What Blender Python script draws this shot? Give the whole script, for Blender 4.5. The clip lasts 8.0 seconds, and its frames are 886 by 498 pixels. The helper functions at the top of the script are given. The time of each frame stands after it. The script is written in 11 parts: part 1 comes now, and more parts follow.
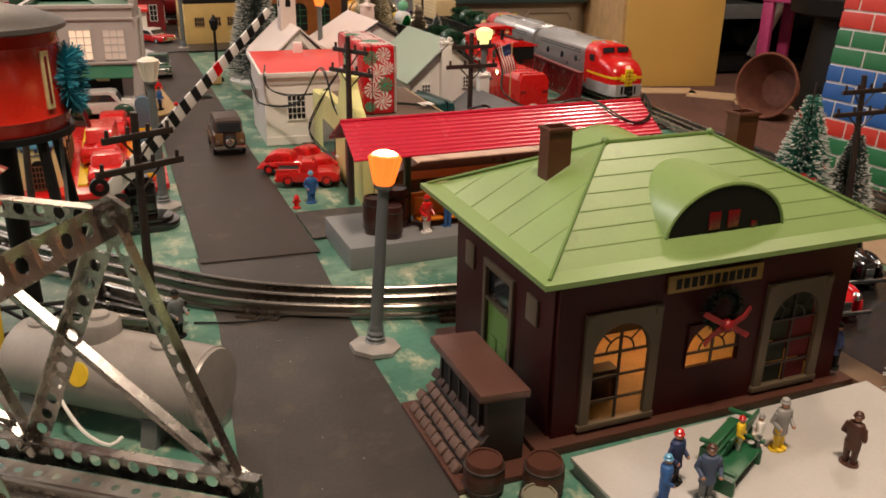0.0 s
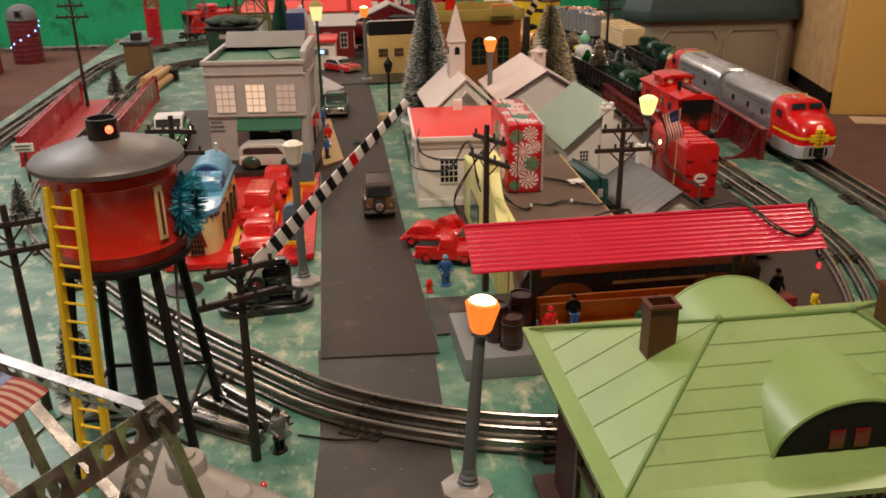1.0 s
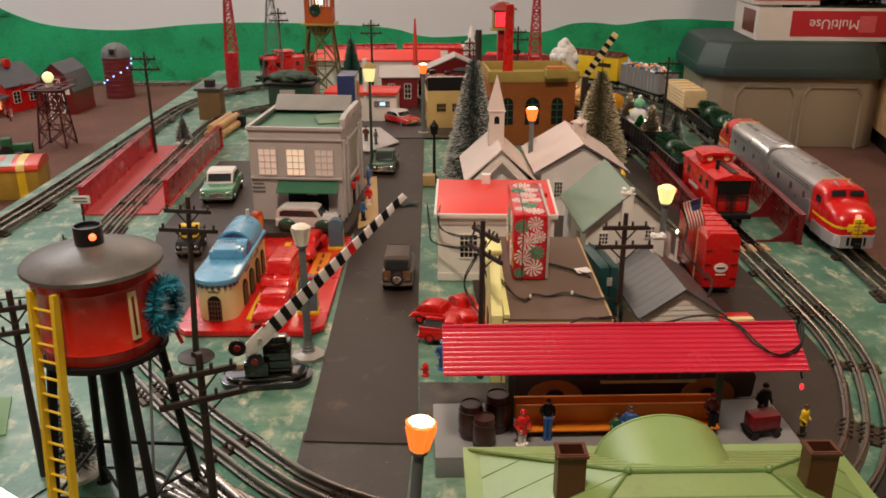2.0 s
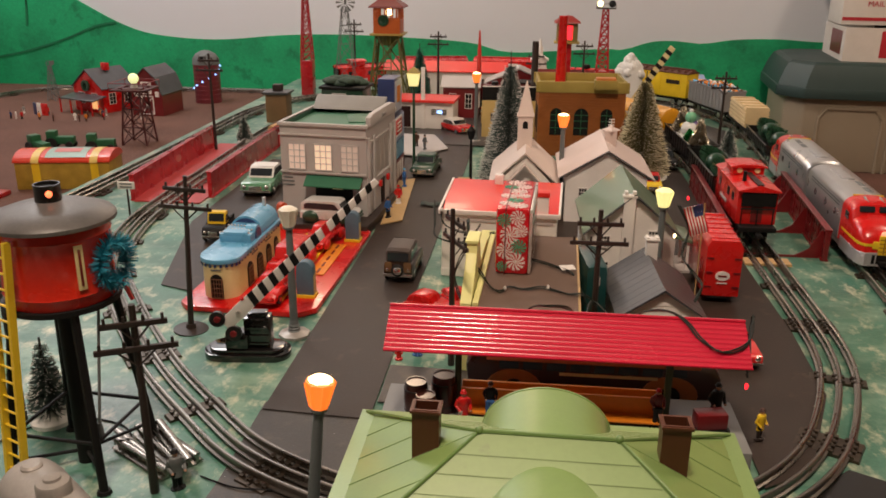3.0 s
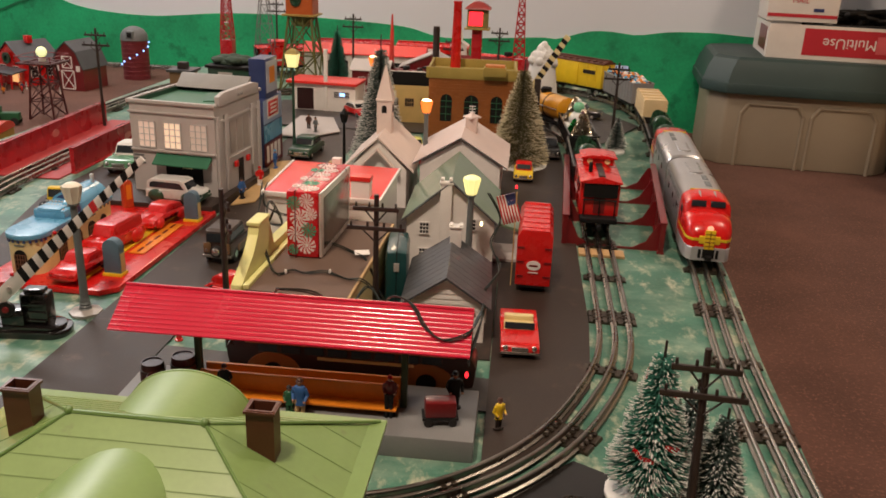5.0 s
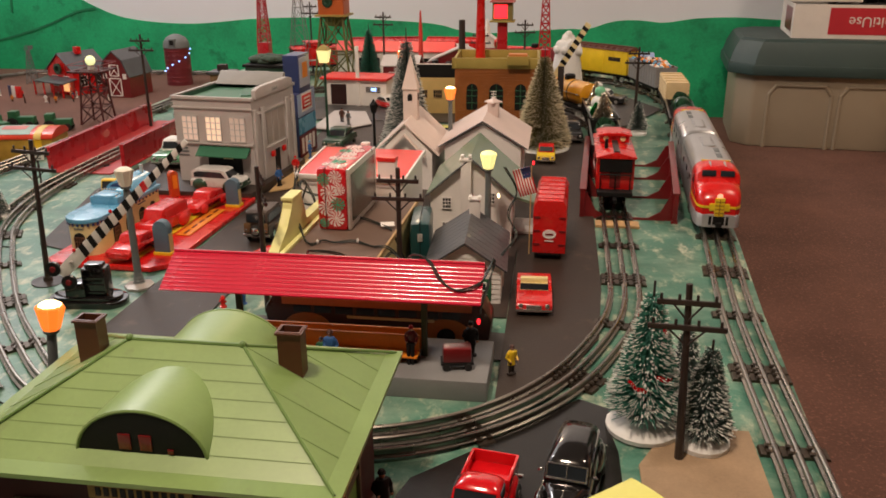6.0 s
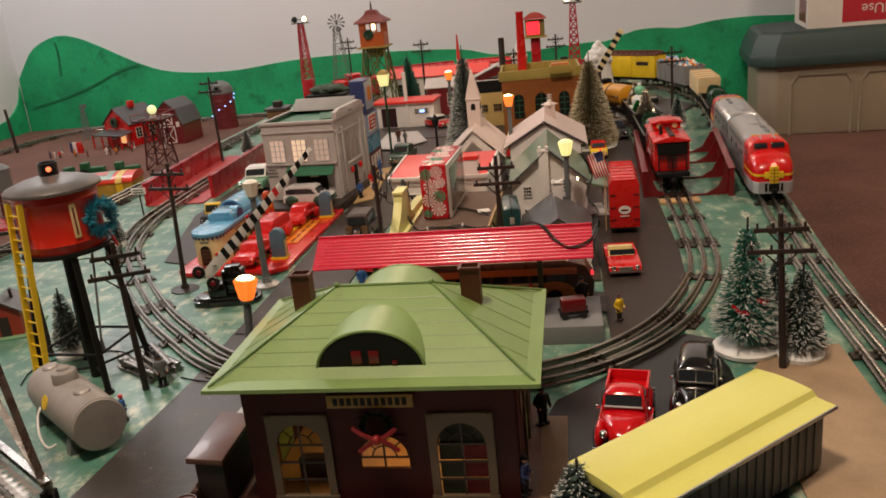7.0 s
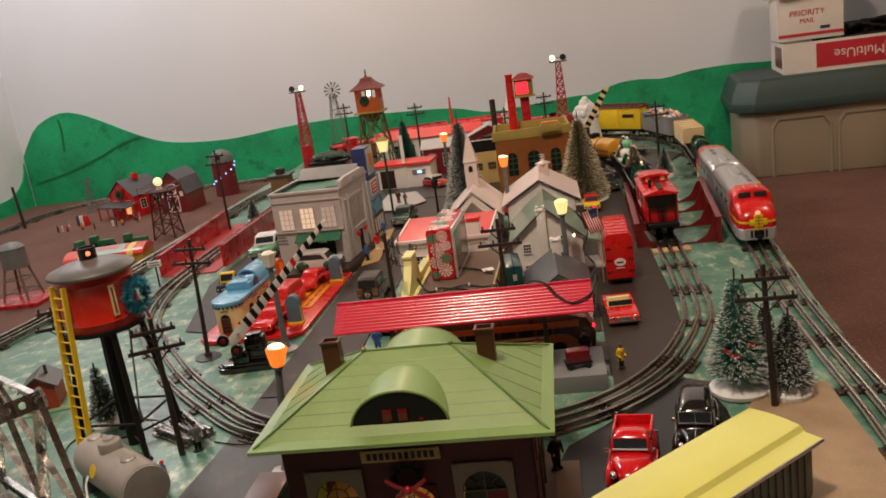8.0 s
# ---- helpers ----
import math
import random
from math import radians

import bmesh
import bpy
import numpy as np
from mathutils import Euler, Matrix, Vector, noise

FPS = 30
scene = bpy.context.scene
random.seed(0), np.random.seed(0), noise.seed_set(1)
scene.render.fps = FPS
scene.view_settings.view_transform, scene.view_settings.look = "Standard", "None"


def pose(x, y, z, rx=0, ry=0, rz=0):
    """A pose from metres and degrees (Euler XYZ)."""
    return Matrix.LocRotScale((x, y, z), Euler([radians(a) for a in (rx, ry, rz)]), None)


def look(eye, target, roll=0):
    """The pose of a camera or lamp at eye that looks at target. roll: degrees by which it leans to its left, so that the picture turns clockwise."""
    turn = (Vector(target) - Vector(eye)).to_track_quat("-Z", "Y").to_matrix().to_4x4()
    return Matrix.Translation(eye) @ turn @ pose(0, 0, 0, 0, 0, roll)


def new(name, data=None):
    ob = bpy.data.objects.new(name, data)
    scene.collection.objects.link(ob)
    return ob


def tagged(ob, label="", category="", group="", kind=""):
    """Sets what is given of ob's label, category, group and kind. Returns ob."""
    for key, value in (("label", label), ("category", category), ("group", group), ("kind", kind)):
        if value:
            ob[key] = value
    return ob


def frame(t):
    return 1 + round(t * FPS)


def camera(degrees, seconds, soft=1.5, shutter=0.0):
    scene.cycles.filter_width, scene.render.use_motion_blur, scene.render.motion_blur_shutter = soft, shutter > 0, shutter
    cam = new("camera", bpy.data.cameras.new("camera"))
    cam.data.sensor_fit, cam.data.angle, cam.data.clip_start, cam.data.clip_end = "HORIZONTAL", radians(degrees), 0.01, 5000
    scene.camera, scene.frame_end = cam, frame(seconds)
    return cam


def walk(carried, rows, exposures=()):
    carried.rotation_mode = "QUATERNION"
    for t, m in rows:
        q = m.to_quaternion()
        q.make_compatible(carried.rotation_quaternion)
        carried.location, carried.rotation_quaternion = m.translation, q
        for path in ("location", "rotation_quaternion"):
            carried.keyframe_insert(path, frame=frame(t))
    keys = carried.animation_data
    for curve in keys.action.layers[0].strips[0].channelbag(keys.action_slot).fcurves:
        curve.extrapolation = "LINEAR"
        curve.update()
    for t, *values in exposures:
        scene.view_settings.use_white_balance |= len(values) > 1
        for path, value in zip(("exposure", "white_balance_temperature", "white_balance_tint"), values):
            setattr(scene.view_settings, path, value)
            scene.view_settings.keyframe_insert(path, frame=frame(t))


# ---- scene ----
# camera and its walk
cam = camera(55.7, 8.0, soft=1.7)
PATH = [
    (0, (-0.063, 0.104, 0.276), (0.646, 1.821, -0.467), 1.0),
    (0.3, (-0.056, 0.084, 0.314), (0.503, 1.839, -0.464), 0.8),
    (0.5, (-0.06, 0.097, 0.325), (0.423, 1.877, -0.448), 1.3),
    (1, (0.011, 0.149, 0.355), (0.274, 1.979, -0.408), -0.7),
    (1.5, (0.067, 0.175, 0.383), (0.212, 2.031, -0.348), -1.1),
    (2, (0.098, 0.143, 0.419), (0.157, 2.014, -0.286), 0.1),
    (2.2, (0.108, 0.122, 0.426), (0.124, 1.998, -0.267), -0.2),
    (3.3, (0.28, 0.116, 0.389), (0.065, 1.998, -0.253), 0.8),
    (3.5, (0.311, 0.123, 0.414), (0.109, 2.01, -0.218), 1.1),
    (4, (0.37, 0.129, 0.412), (0.209, 2.016, -0.231), 1.6),
    (4.5, (0.398, 0.15, 0.427), (0.266, 2.027, -0.251), 1.7),
    (4.7, (0.412, 0.147, 0.408), (0.276, 2.022, -0.277), 1.9),
    (5.8, (0.472, 0.096, 0.389), (0.223, 1.956, -0.303), 1.9),
    (6, (0.47, 0.065, 0.388), (0.213, 1.925, -0.301), -0.3),
    (6.5, (0.44, -0.027, 0.381), (0.138, 1.845, -0.256), -6.8),
    (6.8, (0.417, -0.057, 0.378), (0.12, 1.82, -0.245), -5.9),
    (7, (0.39, -0.081, 0.373), (0.086, 1.798, -0.241), -5.7),
    (7.2, (0.372, -0.089, 0.372), (0.07, 1.788, -0.249), -6.7),
    (7.5, (0.353, -0.11, 0.386), (0.034, 1.77, -0.218), -7.0),
    (8, (0.386, -0.145, 0.407), (0.101, 1.77, -0.093), -8.2),
]
walk(cam, [(t, look(eye, target, roll)) for t, eye, target, roll in PATH],
     exposures=((0.0, 0.2), (0.5, 0.21), (1.1, 0.0), (2.0, -0.02), (4.2, 0.02), (5.9, 0.12), (6.6, 0.0), (8.0, -0.08)))

# ---- light: a closed room with unseen, mostly warm lamps near and below the ceiling ----
FLOOR = -0.23          # carpet below the layout board
world = bpy.data.worlds.new("room")
world.use_nodes = True
world.node_tree.nodes["Background"].inputs[0].default_value = (0.9, 0.8, 0.7, 1)
world.node_tree.nodes["Background"].inputs[1].default_value = 0.006
scene.world = world


def room_light(x, y, z, size, watts, colour):
    data = bpy.data.lights.new("room_lamp", "POINT")
    data.shadow_soft_size, data.energy, data.color = size, watts, colour
    ob = new("room_lamp", data)
    ob.matrix_world = pose(x, y, z)
    return ob


WARM = (1.0, 0.785, 0.62)
room_light(0.05, 0.02, 2.00, 0.12, 120, WARM)
# unseen east lamp, added to brighten the right side
room_light(1.55, 1.35, 2.00, 0.12, 46, WARM)
room_light(-1.30, 2.50, 1.80, 0.30, 54, (1.0, 0.94, 0.92))
# unseen low lamp, added for the warm pool on the back wall
room_light(-0.22, 2.86, 1.25, 0.12, 10, (1.0, 0.70, 0.46))


# ---- helpers for meshes and materials ----
def C(r, g, b):
    f = lambda v: (v / 255) / 12.92 if v < 10 else ((v / 255 + 0.055) / 1.055) ** 2.4
    return (f(r), f(g), f(b))


def shade(name, col, rough=0.5, metal=0.0, var=0.12, scale=30.0, bump=0.06, grain=400.0, coat=0.0, dirt=None, dirt_at=0.62):
    """A procedural surface: base colour varied at a coarse and a fine scale, fine relief, and an optional dirt colour."""
    m = bpy.data.materials.new(name)
    m.use_nodes = True
    t = m.node_tree
    b = t.nodes["Principled BSDF"]
    co = t.nodes.new("ShaderNodeTexCoord")
    n1 = t.nodes.new("ShaderNodeTexNoise")
    n1.inputs["Scale"].default_value, n1.inputs["Detail"].default_value = scale, 5
    n2 = t.nodes.new("ShaderNodeTexNoise")
    n2.inputs["Scale"].default_value, n2.inputs["Detail"].default_value = grain, 2
    t.links.new(co.outputs["Object"], n1.inputs["Vector"])
    t.links.new(co.outputs["Object"], n2.inputs["Vector"])
    add = t.nodes.new("ShaderNodeMath")
    add.operation = "MULTIPLY_ADD"
    add.inputs[1].default_value, add.inputs[2].default_value = 0.35, 0.0
    t.links.new(n2.outputs["Fac"], add.inputs[0])
    t.links.new(n1.outputs["Fac"], add.inputs[2])
    ramp = t.nodes.new("ShaderNodeValToRGB")
    e = ramp.color_ramp.elements
    e[0].position, e[1].position = 0.40, 0.95
    e[0].color = (*[max(0, c * (1 - var)) for c in col], 1)
    e[1].color = (*[min(1, c * (1 + var) + 0.02 * var) for c in col], 1)
    t.links.new(add.outputs[0], ramp.inputs["Fac"])
    out = ramp.outputs["Color"]
    if dirt:
        n3 = t.nodes.new("ShaderNodeTexNoise")
        n3.inputs["Scale"].default_value, n3.inputs["Detail"].default_value = scale * 1.7, 8
        n3.inputs["Roughness"].default_value = 0.7
        t.links.new(co.outputs["Object"], n3.inputs["Vector"])
        r3 = t.nodes.new("ShaderNodeValToRGB")
        r3.color_ramp.elements[0].position, r3.color_ramp.elements[1].position = dirt_at - 0.05, dirt_at + 0.08
        t.links.new(n3.outputs["Fac"], r3.inputs["Fac"])
        mix = t.nodes.new("ShaderNodeMix")
        mix.data_type = "RGBA"
        t.links.new(r3.outputs["Color"], mix.inputs["Factor"])
        t.links.new(out, mix.inputs["A"])
        mix.inputs["B"].default_value = (*dirt, 1)
        out = mix.outputs["Result"]
    t.links.new(out, b.inputs["Base Color"])
    rr = t.nodes.new("ShaderNodeMapRange")
    rr.inputs["To Min"].default_value, rr.inputs["To Max"].default_value = max(0.02, rough - 0.1), min(1, rough + 0.1)
    t.links.new(n1.outputs["Fac"], rr.inputs["Value"])
    t.links.new(rr.outputs["Result"], b.inputs["Roughness"])
    b.inputs["Metallic"].default_value = metal
    if coat:
        b.inputs["Coat Weight"].default_value = coat
        b.inputs["Coat Roughness"].default_value = 0.08
    if bump:
        bp = t.nodes.new("ShaderNodeBump")
        bp.inputs["Strength"].default_value, bp.inputs["Distance"].default_value = bump, 0.001
        t.links.new(n2.outputs["Fac"], bp.inputs["Height"])
        t.links.new(bp.outputs["Normal"], b.inputs["Normal"])
    return m


def glow(name, col, strength, base=None):
    m = bpy.data.materials.new(name)
    m.use_nodes = True
    b = m.node_tree.nodes["Principled BSDF"]
    b.inputs["Base Color"].default_value = (*(base or col), 1)
    b.inputs["Roughness"].default_value = 0.35
    b.inputs["Emission Color"].default_value = (*col, 1)
    b.inputs["Emission Strength"].default_value = strength
    return m


def glass(name, col, rough=0.05):
    m = bpy.data.materials.new(name)
    m.use_nodes = True
    b = m.node_tree.nodes["Principled BSDF"]
    b.inputs["Base Color"].default_value = (*col, 1)
    b.inputs["Roughness"].default_value = rough
    b.inputs["Specular IOR Level"].default_value = 0.8
    return m


def box(bm, c, s, rz=0.0, bev=0.0, rx=0.0, ry=0.0):
    """A box with its centre at c and sizes s, bevelled by bev."""
    m = pose(*c, rx, ry, rz) @ Matrix.Diagonal((*s, 1))
    made = bmesh.ops.create_cube(bm, size=1.0, matrix=m)
    if bev:
        edges = list({e for v in made["verts"] for e in v.link_edges})
        bmesh.ops.bevel(bm, geom=edges, offset=bev, segments=2, affect="EDGES", profile=0.6)


def cone(bm, c, r1, r2, h, seg=16, rx=0.0, ry=0.0, rz=0.0):
    """A cylinder or cone that stands on c and rises h along its own z."""
    m = pose(*c, rx, ry, rz) @ Matrix.Translation((0, 0, h / 2))
    bmesh.ops.create_cone(bm, cap_ends=True, segments=seg, radius1=max(r1, 1e-5), radius2=max(r2, 1e-5), depth=h, matrix=m)


def ball(bm, c, r, sx=1.0, sy=1.0, sz=1.0, seg=12):
    bmesh.ops.create_uvsphere(bm, u_segments=seg, v_segments=max(6, seg // 2 + 2), radius=r, matrix=Matrix.Translation(c) @ Matrix.Diagonal((sx, sy, sz, 1)))


def prism(bm, pts, m, depth, bev=0.0):
    """A flat outline pts (x, y) pushed out by depth along z, placed by the matrix m."""
    low = [bm.verts.new(m @ Vector((x, y, 0))) for x, y in pts]
    top = [bm.verts.new(m @ Vector((x, y, depth))) for x, y in pts]
    faces = [bm.faces.new(low[::-1]), bm.faces.new(top)]
    n = len(pts)
    for i in range(n):
        faces.append(bm.faces.new((low[i], low[(i + 1) % n], top[(i + 1) % n], top[i])))
    if bev:
        edges = list({e for f in faces for e in f.edges})
        bmesh.ops.bevel(bm, geom=edges, offset=bev, segments=2, affect="EDGES", profile=0.6)


def side(x, y=0.0, z=0.0):
    """For prism: the outline's x runs along y, its y along z, and the depth along x, from x on."""
    return Matrix.Translation((x, y, z)) @ Matrix(((0, 0, 1, 0), (1, 0, 0, 0), (0, 1, 0, 0), (0, 0, 0, 1)))


def front(y, x=0.0, z=0.0):
    """For prism: the outline's x runs along x, its y along z, and the depth along -y, from y on."""
    return Matrix.Translation((x, y, z)) @ pose(0, 0, 0, 90)


def lathe(bm, prof, c=(0, 0, 0), seg=20, m=None):
    """Turns a profile of (radius, height) round the z axis."""
    m = m or Matrix.Translation(c)
    rings = []
    for r, z in prof:
        rings.append([bm.verts.new(m @ Vector((max(r, 1e-5) * math.cos(2 * math.pi * k / seg), max(r, 1e-5) * math.sin(2 * math.pi * k / seg), z))) for k in range(seg)])
    for a, b in zip(rings, rings[1:]):
        for k in range(seg):
            bm.faces.new((a[k], a[(k + 1) % seg], b[(k + 1) % seg], b[k]))
    bm.faces.new(rings[0][::-1])
    bm.faces.new(rings[-1])


def sweep(bm, pts, prof, closed=False):
    """Sweeps an outline of (sideways, up) along the points pts."""
    rings, n = [], len(pts)
    for i, p in enumerate(pts):
        a = pts[i - 1] if (i or closed) else pts[0]
        b = pts[(i + 1) % n] if (i < n - 1 or closed) else pts[-1]
        d = (Vector(b) - Vector(a)).normalized()
        s = d.cross(Vector((0, 0, 1)))
        s = s.normalized() if s.length > 1e-4 else Vector((1, 0, 0))
        u = s.cross(d)
        rings.append([bm.verts.new(Vector(p) + s * x + u * z) for x, z in prof])
    k = len(prof)
    for i in range(n if closed else n - 1):
        a, b = rings[i], rings[(i + 1) % n]
        for j in range(k):
            bm.faces.new((a[j], a[(j + 1) % k], b[(j + 1) % k], b[j]))
    if not closed:
        bm.faces.new(rings[0][::-1])
        bm.faces.new(rings[-1])


def ring(r, seg=6):
    return [(r * math.cos(2 * math.pi * k / seg), r * math.sin(2 * math.pi * k / seg)) for k in range(seg)]


def rod(bm, a, b, r, seg=6):
    sweep(bm, [Vector(a), Vector(b)], ring(r, seg))


def curve_points(ctrl, step=0.02, closed=False):
    """A smooth line (Catmull-Rom) through the control points, in even steps."""
    P = [Vector((*p, 0)) if len(p) == 2 else Vector(p) for p in ctrl]
    n, out = len(P), []
    for i in range(n if closed else n - 1):
        q = [P[(i + k) % n] if closed else P[min(max(i + k, 0), n - 1)] for k in (-1, 0, 1, 2)]
        for k in range(16):
            t = k / 16
            out.append(0.5 * ((2 * q[1]) + (q[2] - q[0]) * t + (2 * q[0] - 5 * q[1] + 4 * q[2] - q[3]) * t * t + (3 * q[1] - q[0] - 3 * q[2] + q[3]) * t ** 3))
    out.append(P[0].copy() if closed else P[-1])
    res, left = [out[0]], step
    for a, b in zip(out, out[1:]):
        L = (b - a).length
        pos = 0.0
        while L - pos >= left and L > 0:
            pos += left
            res.append(a + (b - a) * (pos / L))
            left = step
        left -= L - pos
    return res


def mesh_of(name, bm, mats, sharp=35):
    bmesh.ops.recalc_face_normals(bm, faces=bm.faces[:])
    me = bpy.data.meshes.new(name)
    bm.to_mesh(me)
    bm.free()
    for m in (mats if isinstance(mats, (list, tuple)) else [mats]):
        me.materials.append(m)
    if sharp and len(me.polygons):
        me.polygons.foreach_set("use_smooth", [True] * len(me.polygons))
        me.set_sharp_from_angle(angle=radians(sharp))
    return me


def part(name, bm, mat, parent=None, label="", m=None, sharp=35):
    """Links a bmesh as one mesh object under a thing or a part."""
    ob = new(name, mesh_of(name, bm, mat, sharp))
    ob.parent = parent
    if m is not None:
        ob.matrix_basis = m
    if label:
        ob["label"] = label
    return ob


def thing(name, label, category, m=None, group="", kind=""):
    """An Empty at the base of a thing, which carries its tags."""
    ob = new(name)
    ob.empty_display_size = 0.02
    if m is not None:
        ob.matrix_basis = m
    return tagged(ob, label, category, group, kind)


def B():
    return bmesh.new()


def boxed(name, mat, parent, c, s, rz=0.0, bev=0.0, label="", rx=0.0, ry=0.0):
    bm = B()
    box(bm, c, s, rz, bev, rx, ry)
    return part(name, bm, mat, parent, label)


def setting(name, bm, mat, label, category):
    return tagged(part(name, bm, mat), label, category, kind="structure")


# ---- materials ----
GREEN_ROOF = shade("roof_green", C(126, 154, 88), 0.40, 0.0, 0.09, 25, 0.04, 300, 0.35, dirt=C(118, 136, 84), dirt_at=0.66)
GREEN_ROOF.node_tree.nodes["Principled BSDF"].inputs["Coat Roughness"].default_value = 0.32
GREEN_ROOF.node_tree.nodes["Principled BSDF"].inputs["Coat Weight"].default_value = 0.45
MAROON = shade("maroon_paint", C(62, 13, 14), 0.5, 0, 0.15, 30, 0.05, 300)
MAROON.node_tree.nodes["Principled BSDF"].inputs["Specular IOR Level"].default_value = 0.25
WINDOW_FRAME = shade("stone_grey_paint", C(98, 84, 66), 0.5)
BROWN = shade("brown_plastic", C(78, 46, 34), 0.42)
CHIMNEY = shade("chimney_brown", C(88, 48, 30), 0.4)
DARK = shade("dark_brown_plastic", C(46, 36, 32), 0.45)
GLOSS_BLACK = shade("black_enamel", C(20, 18, 18), 0.12, var=0.1, bump=0.01, coat=1.0)
GLOSS_RED = shade("red_enamel", C(204, 18, 26), 0.14, var=0.08, bump=0.01, coat=1.0)
BLACK = shade("black_plastic", C(22, 21, 21), 0.3, coat=0.3)
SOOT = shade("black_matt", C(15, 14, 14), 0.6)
SOOT.node_tree.nodes["Principled BSDF"].inputs["Specular IOR Level"].default_value = 0.3
STONE = shade("stone_moulding", C(96, 74, 64), 0.7, var=0.3, scale=120)
WHITE = shade("white_plastic", C(234, 230, 224), 0.42, var=0.06)
CREAM = shade("cream_plastic", C(226, 208, 152), 0.42, var=0.07)
PALE = shade("pale_yellow_green_plastic", C(226, 224, 150), 0.45, var=0.06)
GREY = shade("grey_plastic", C(150, 148, 144), 0.5, var=0.08)
LIGHTGREY = shade("light_grey_plastic", C(186, 180, 176), 0.5, var=0.06)
MIDGREY = shade("mid_grey_plastic", C(104, 108, 108), 0.5)
SLATE = shade("slate_roof_grey", C(70, 71, 74), 0.42, var=0.2, coat=0.25, dirt=C(94, 94, 92), dirt_at=0.66)
RED = shade("red_plastic", C(206, 26, 24), 0.28, var=0.08, coat=0.4)
REDROOF = shade("red_roof_plastic", C(232, 52, 44), 0.34, var=0.06, coat=0.2)
CANOPY = shade("crimson_metal_roof", C(204, 34, 62), 0.26, var=0.08, scale=14, coat=0.6)
DARKRED = shade("dark_red_paint", C(112, 20, 24), 0.34, var=0.15, coat=0.3)
GIRDER = shade("girder_red_paint", C(178, 26, 36), 0.28, var=0.12, coat=0.3)
ORANGE = shade("orange_red_tin", C(206, 42, 24), 0.26, var=0.12, scale=22, coat=0.5, dirt=C(214, 70, 36), dirt_at=0.68)
AMBER = shade("orange_plastic", C(226, 134, 34), 0.4)
YELLOW = shade("yellow_plastic", C(232, 196, 40), 0.36)
LEMON = shade("lemon_roof", C(224, 222, 120), 0.24, var=0.05, scale=12, coat=0.6)
BLUE = shade("blue_tin_roof", C(98, 164, 200), 0.28, coat=0.4)
NAVY = shade("navy_tin", C(44, 58, 104), 0.38, coat=0.2)
GREEN = shade("green_plastic", C(38, 96, 62), 0.4)
PALEGREEN = shade("sage_green_roof", C(106, 132, 106), 0.34, var=0.1, coat=0.5)
DEEPGREEN = shade("dark_green_paint", C(30, 66, 46), 0.32, coat=0.4)
MINT = shade("mint_car_paint", C(96, 150, 112), 0.25, coat=0.6)
TAN = shade("tan_plastic", C(190, 158, 108), 0.5)
SKIN = shade("painted_figure_pink", C(190, 140, 112), 0.6)
DENIM = shade("figure_blue", C(46, 92, 150), 0.6)
OCHRE = shade("plant_ochre_brick", C(146, 84, 34), 0.45, var=0.2, scale=60)
KHAKI = shade("plant_khaki_trim", C(162, 142, 72), 0.45)
PLATFORM = shade("grey_tin_platform", C(128, 130, 130), 0.4, var=0.08, scale=16)
WHITEPLAT = shade("white_painted_board", C(186, 183, 178), 0.6, var=0.10, scale=16)
STEEL = shade("bright_steel", C(190, 186, 180), 0.28, 1.0, 0.2, 60, 0.05)
TINNED = shade("tinned_steel", C(224, 220, 214), 0.30, 0.6, 0.25, 40, 0.06, dirt=C(80, 70, 60), dirt_at=0.66)
RAILMETAL = shade("rail_steel", C(146, 140, 132), 0.28, 1.0, 0.14, 18, 0.05)
SILVER = shade("silver_paint", C(196, 196, 196), 0.3, 0.75, 0.08, 30, 0.04, coat=0.2)
TANKGREY = shade("silver_grey_tank", C(164, 159, 153), 0.4, 0.25, 0.14, 40, 0.08)
TIE = shade("tie_browned_steel", C(84, 74, 64), 0.34, 0.8, 0.35, 90)
LAMPPOST = shade("lamp_post_grey", C(98, 104, 104), 0.45)
CHROME = shade("chrome", C(226, 224, 220), 0.24, 1.0, 0.05)
TYRE = shade("tyre_rubber", C(24, 23, 22), 0.7)
AUTOGLASS = glass("dark_glass", (0.02, 0.025, 0.03))
LIT_ORANGE = glow("lit_lamp_orange", (1.0, 0.19, 0.02), 0.95, (0.75, 0.30, 0.08))
LIT_HOT = glow("lit_bulb", (1.0, 0.74, 0.36), 6.0)
LIT_YELLOW = glow("lit_lamp_yellow", (1.0, 0.88, 0.34), 0.75, (0.85, 0.80, 0.42))
LIT_WINDOW = glow("lit_window", (1.0, 0.46, 0.17), 0.9, (0.7, 0.5, 0.3))
LIT_PALE = glow("lit_window_pale", (1.0, 0.72, 0.48), 1.0, (0.8, 0.7, 0.6))
LIT_RED = glow("lit_red", (1.0, 0.02, 0.03), 2.2)
LIT_BLUE = glow("lit_blue", (0.25, 0.45, 1.0), 3.0)
LANTERN = shade("unlit_lantern_cream", C(238, 232, 214), 0.4)
SNOW = shade("snow_flock", C(226, 226, 222), 0.8, var=0.05, bump=0.4, grain=900)
NEEDLE = shade("bottle_brush_green", C(74, 146, 126), 0.7, var=0.4, scale=120)
NEEDLE_DARK = shade("bottle_brush_dark", C(84, 104, 98), 0.7, var=0.4, scale=120)
NEEDLE_GOLD = shade("bottle_brush_olive", C(118, 112, 72), 0.7, var=0.35, scale=120)
TIP = shade("frosted_tip", C(232, 234, 230), 0.7)
GOLDTIP = shade("gold_frosted_tip", C(240, 232, 206), 0.5)
TINSEL = shade("silver_tinsel", C(200, 190, 170), 0.25, 0.9)
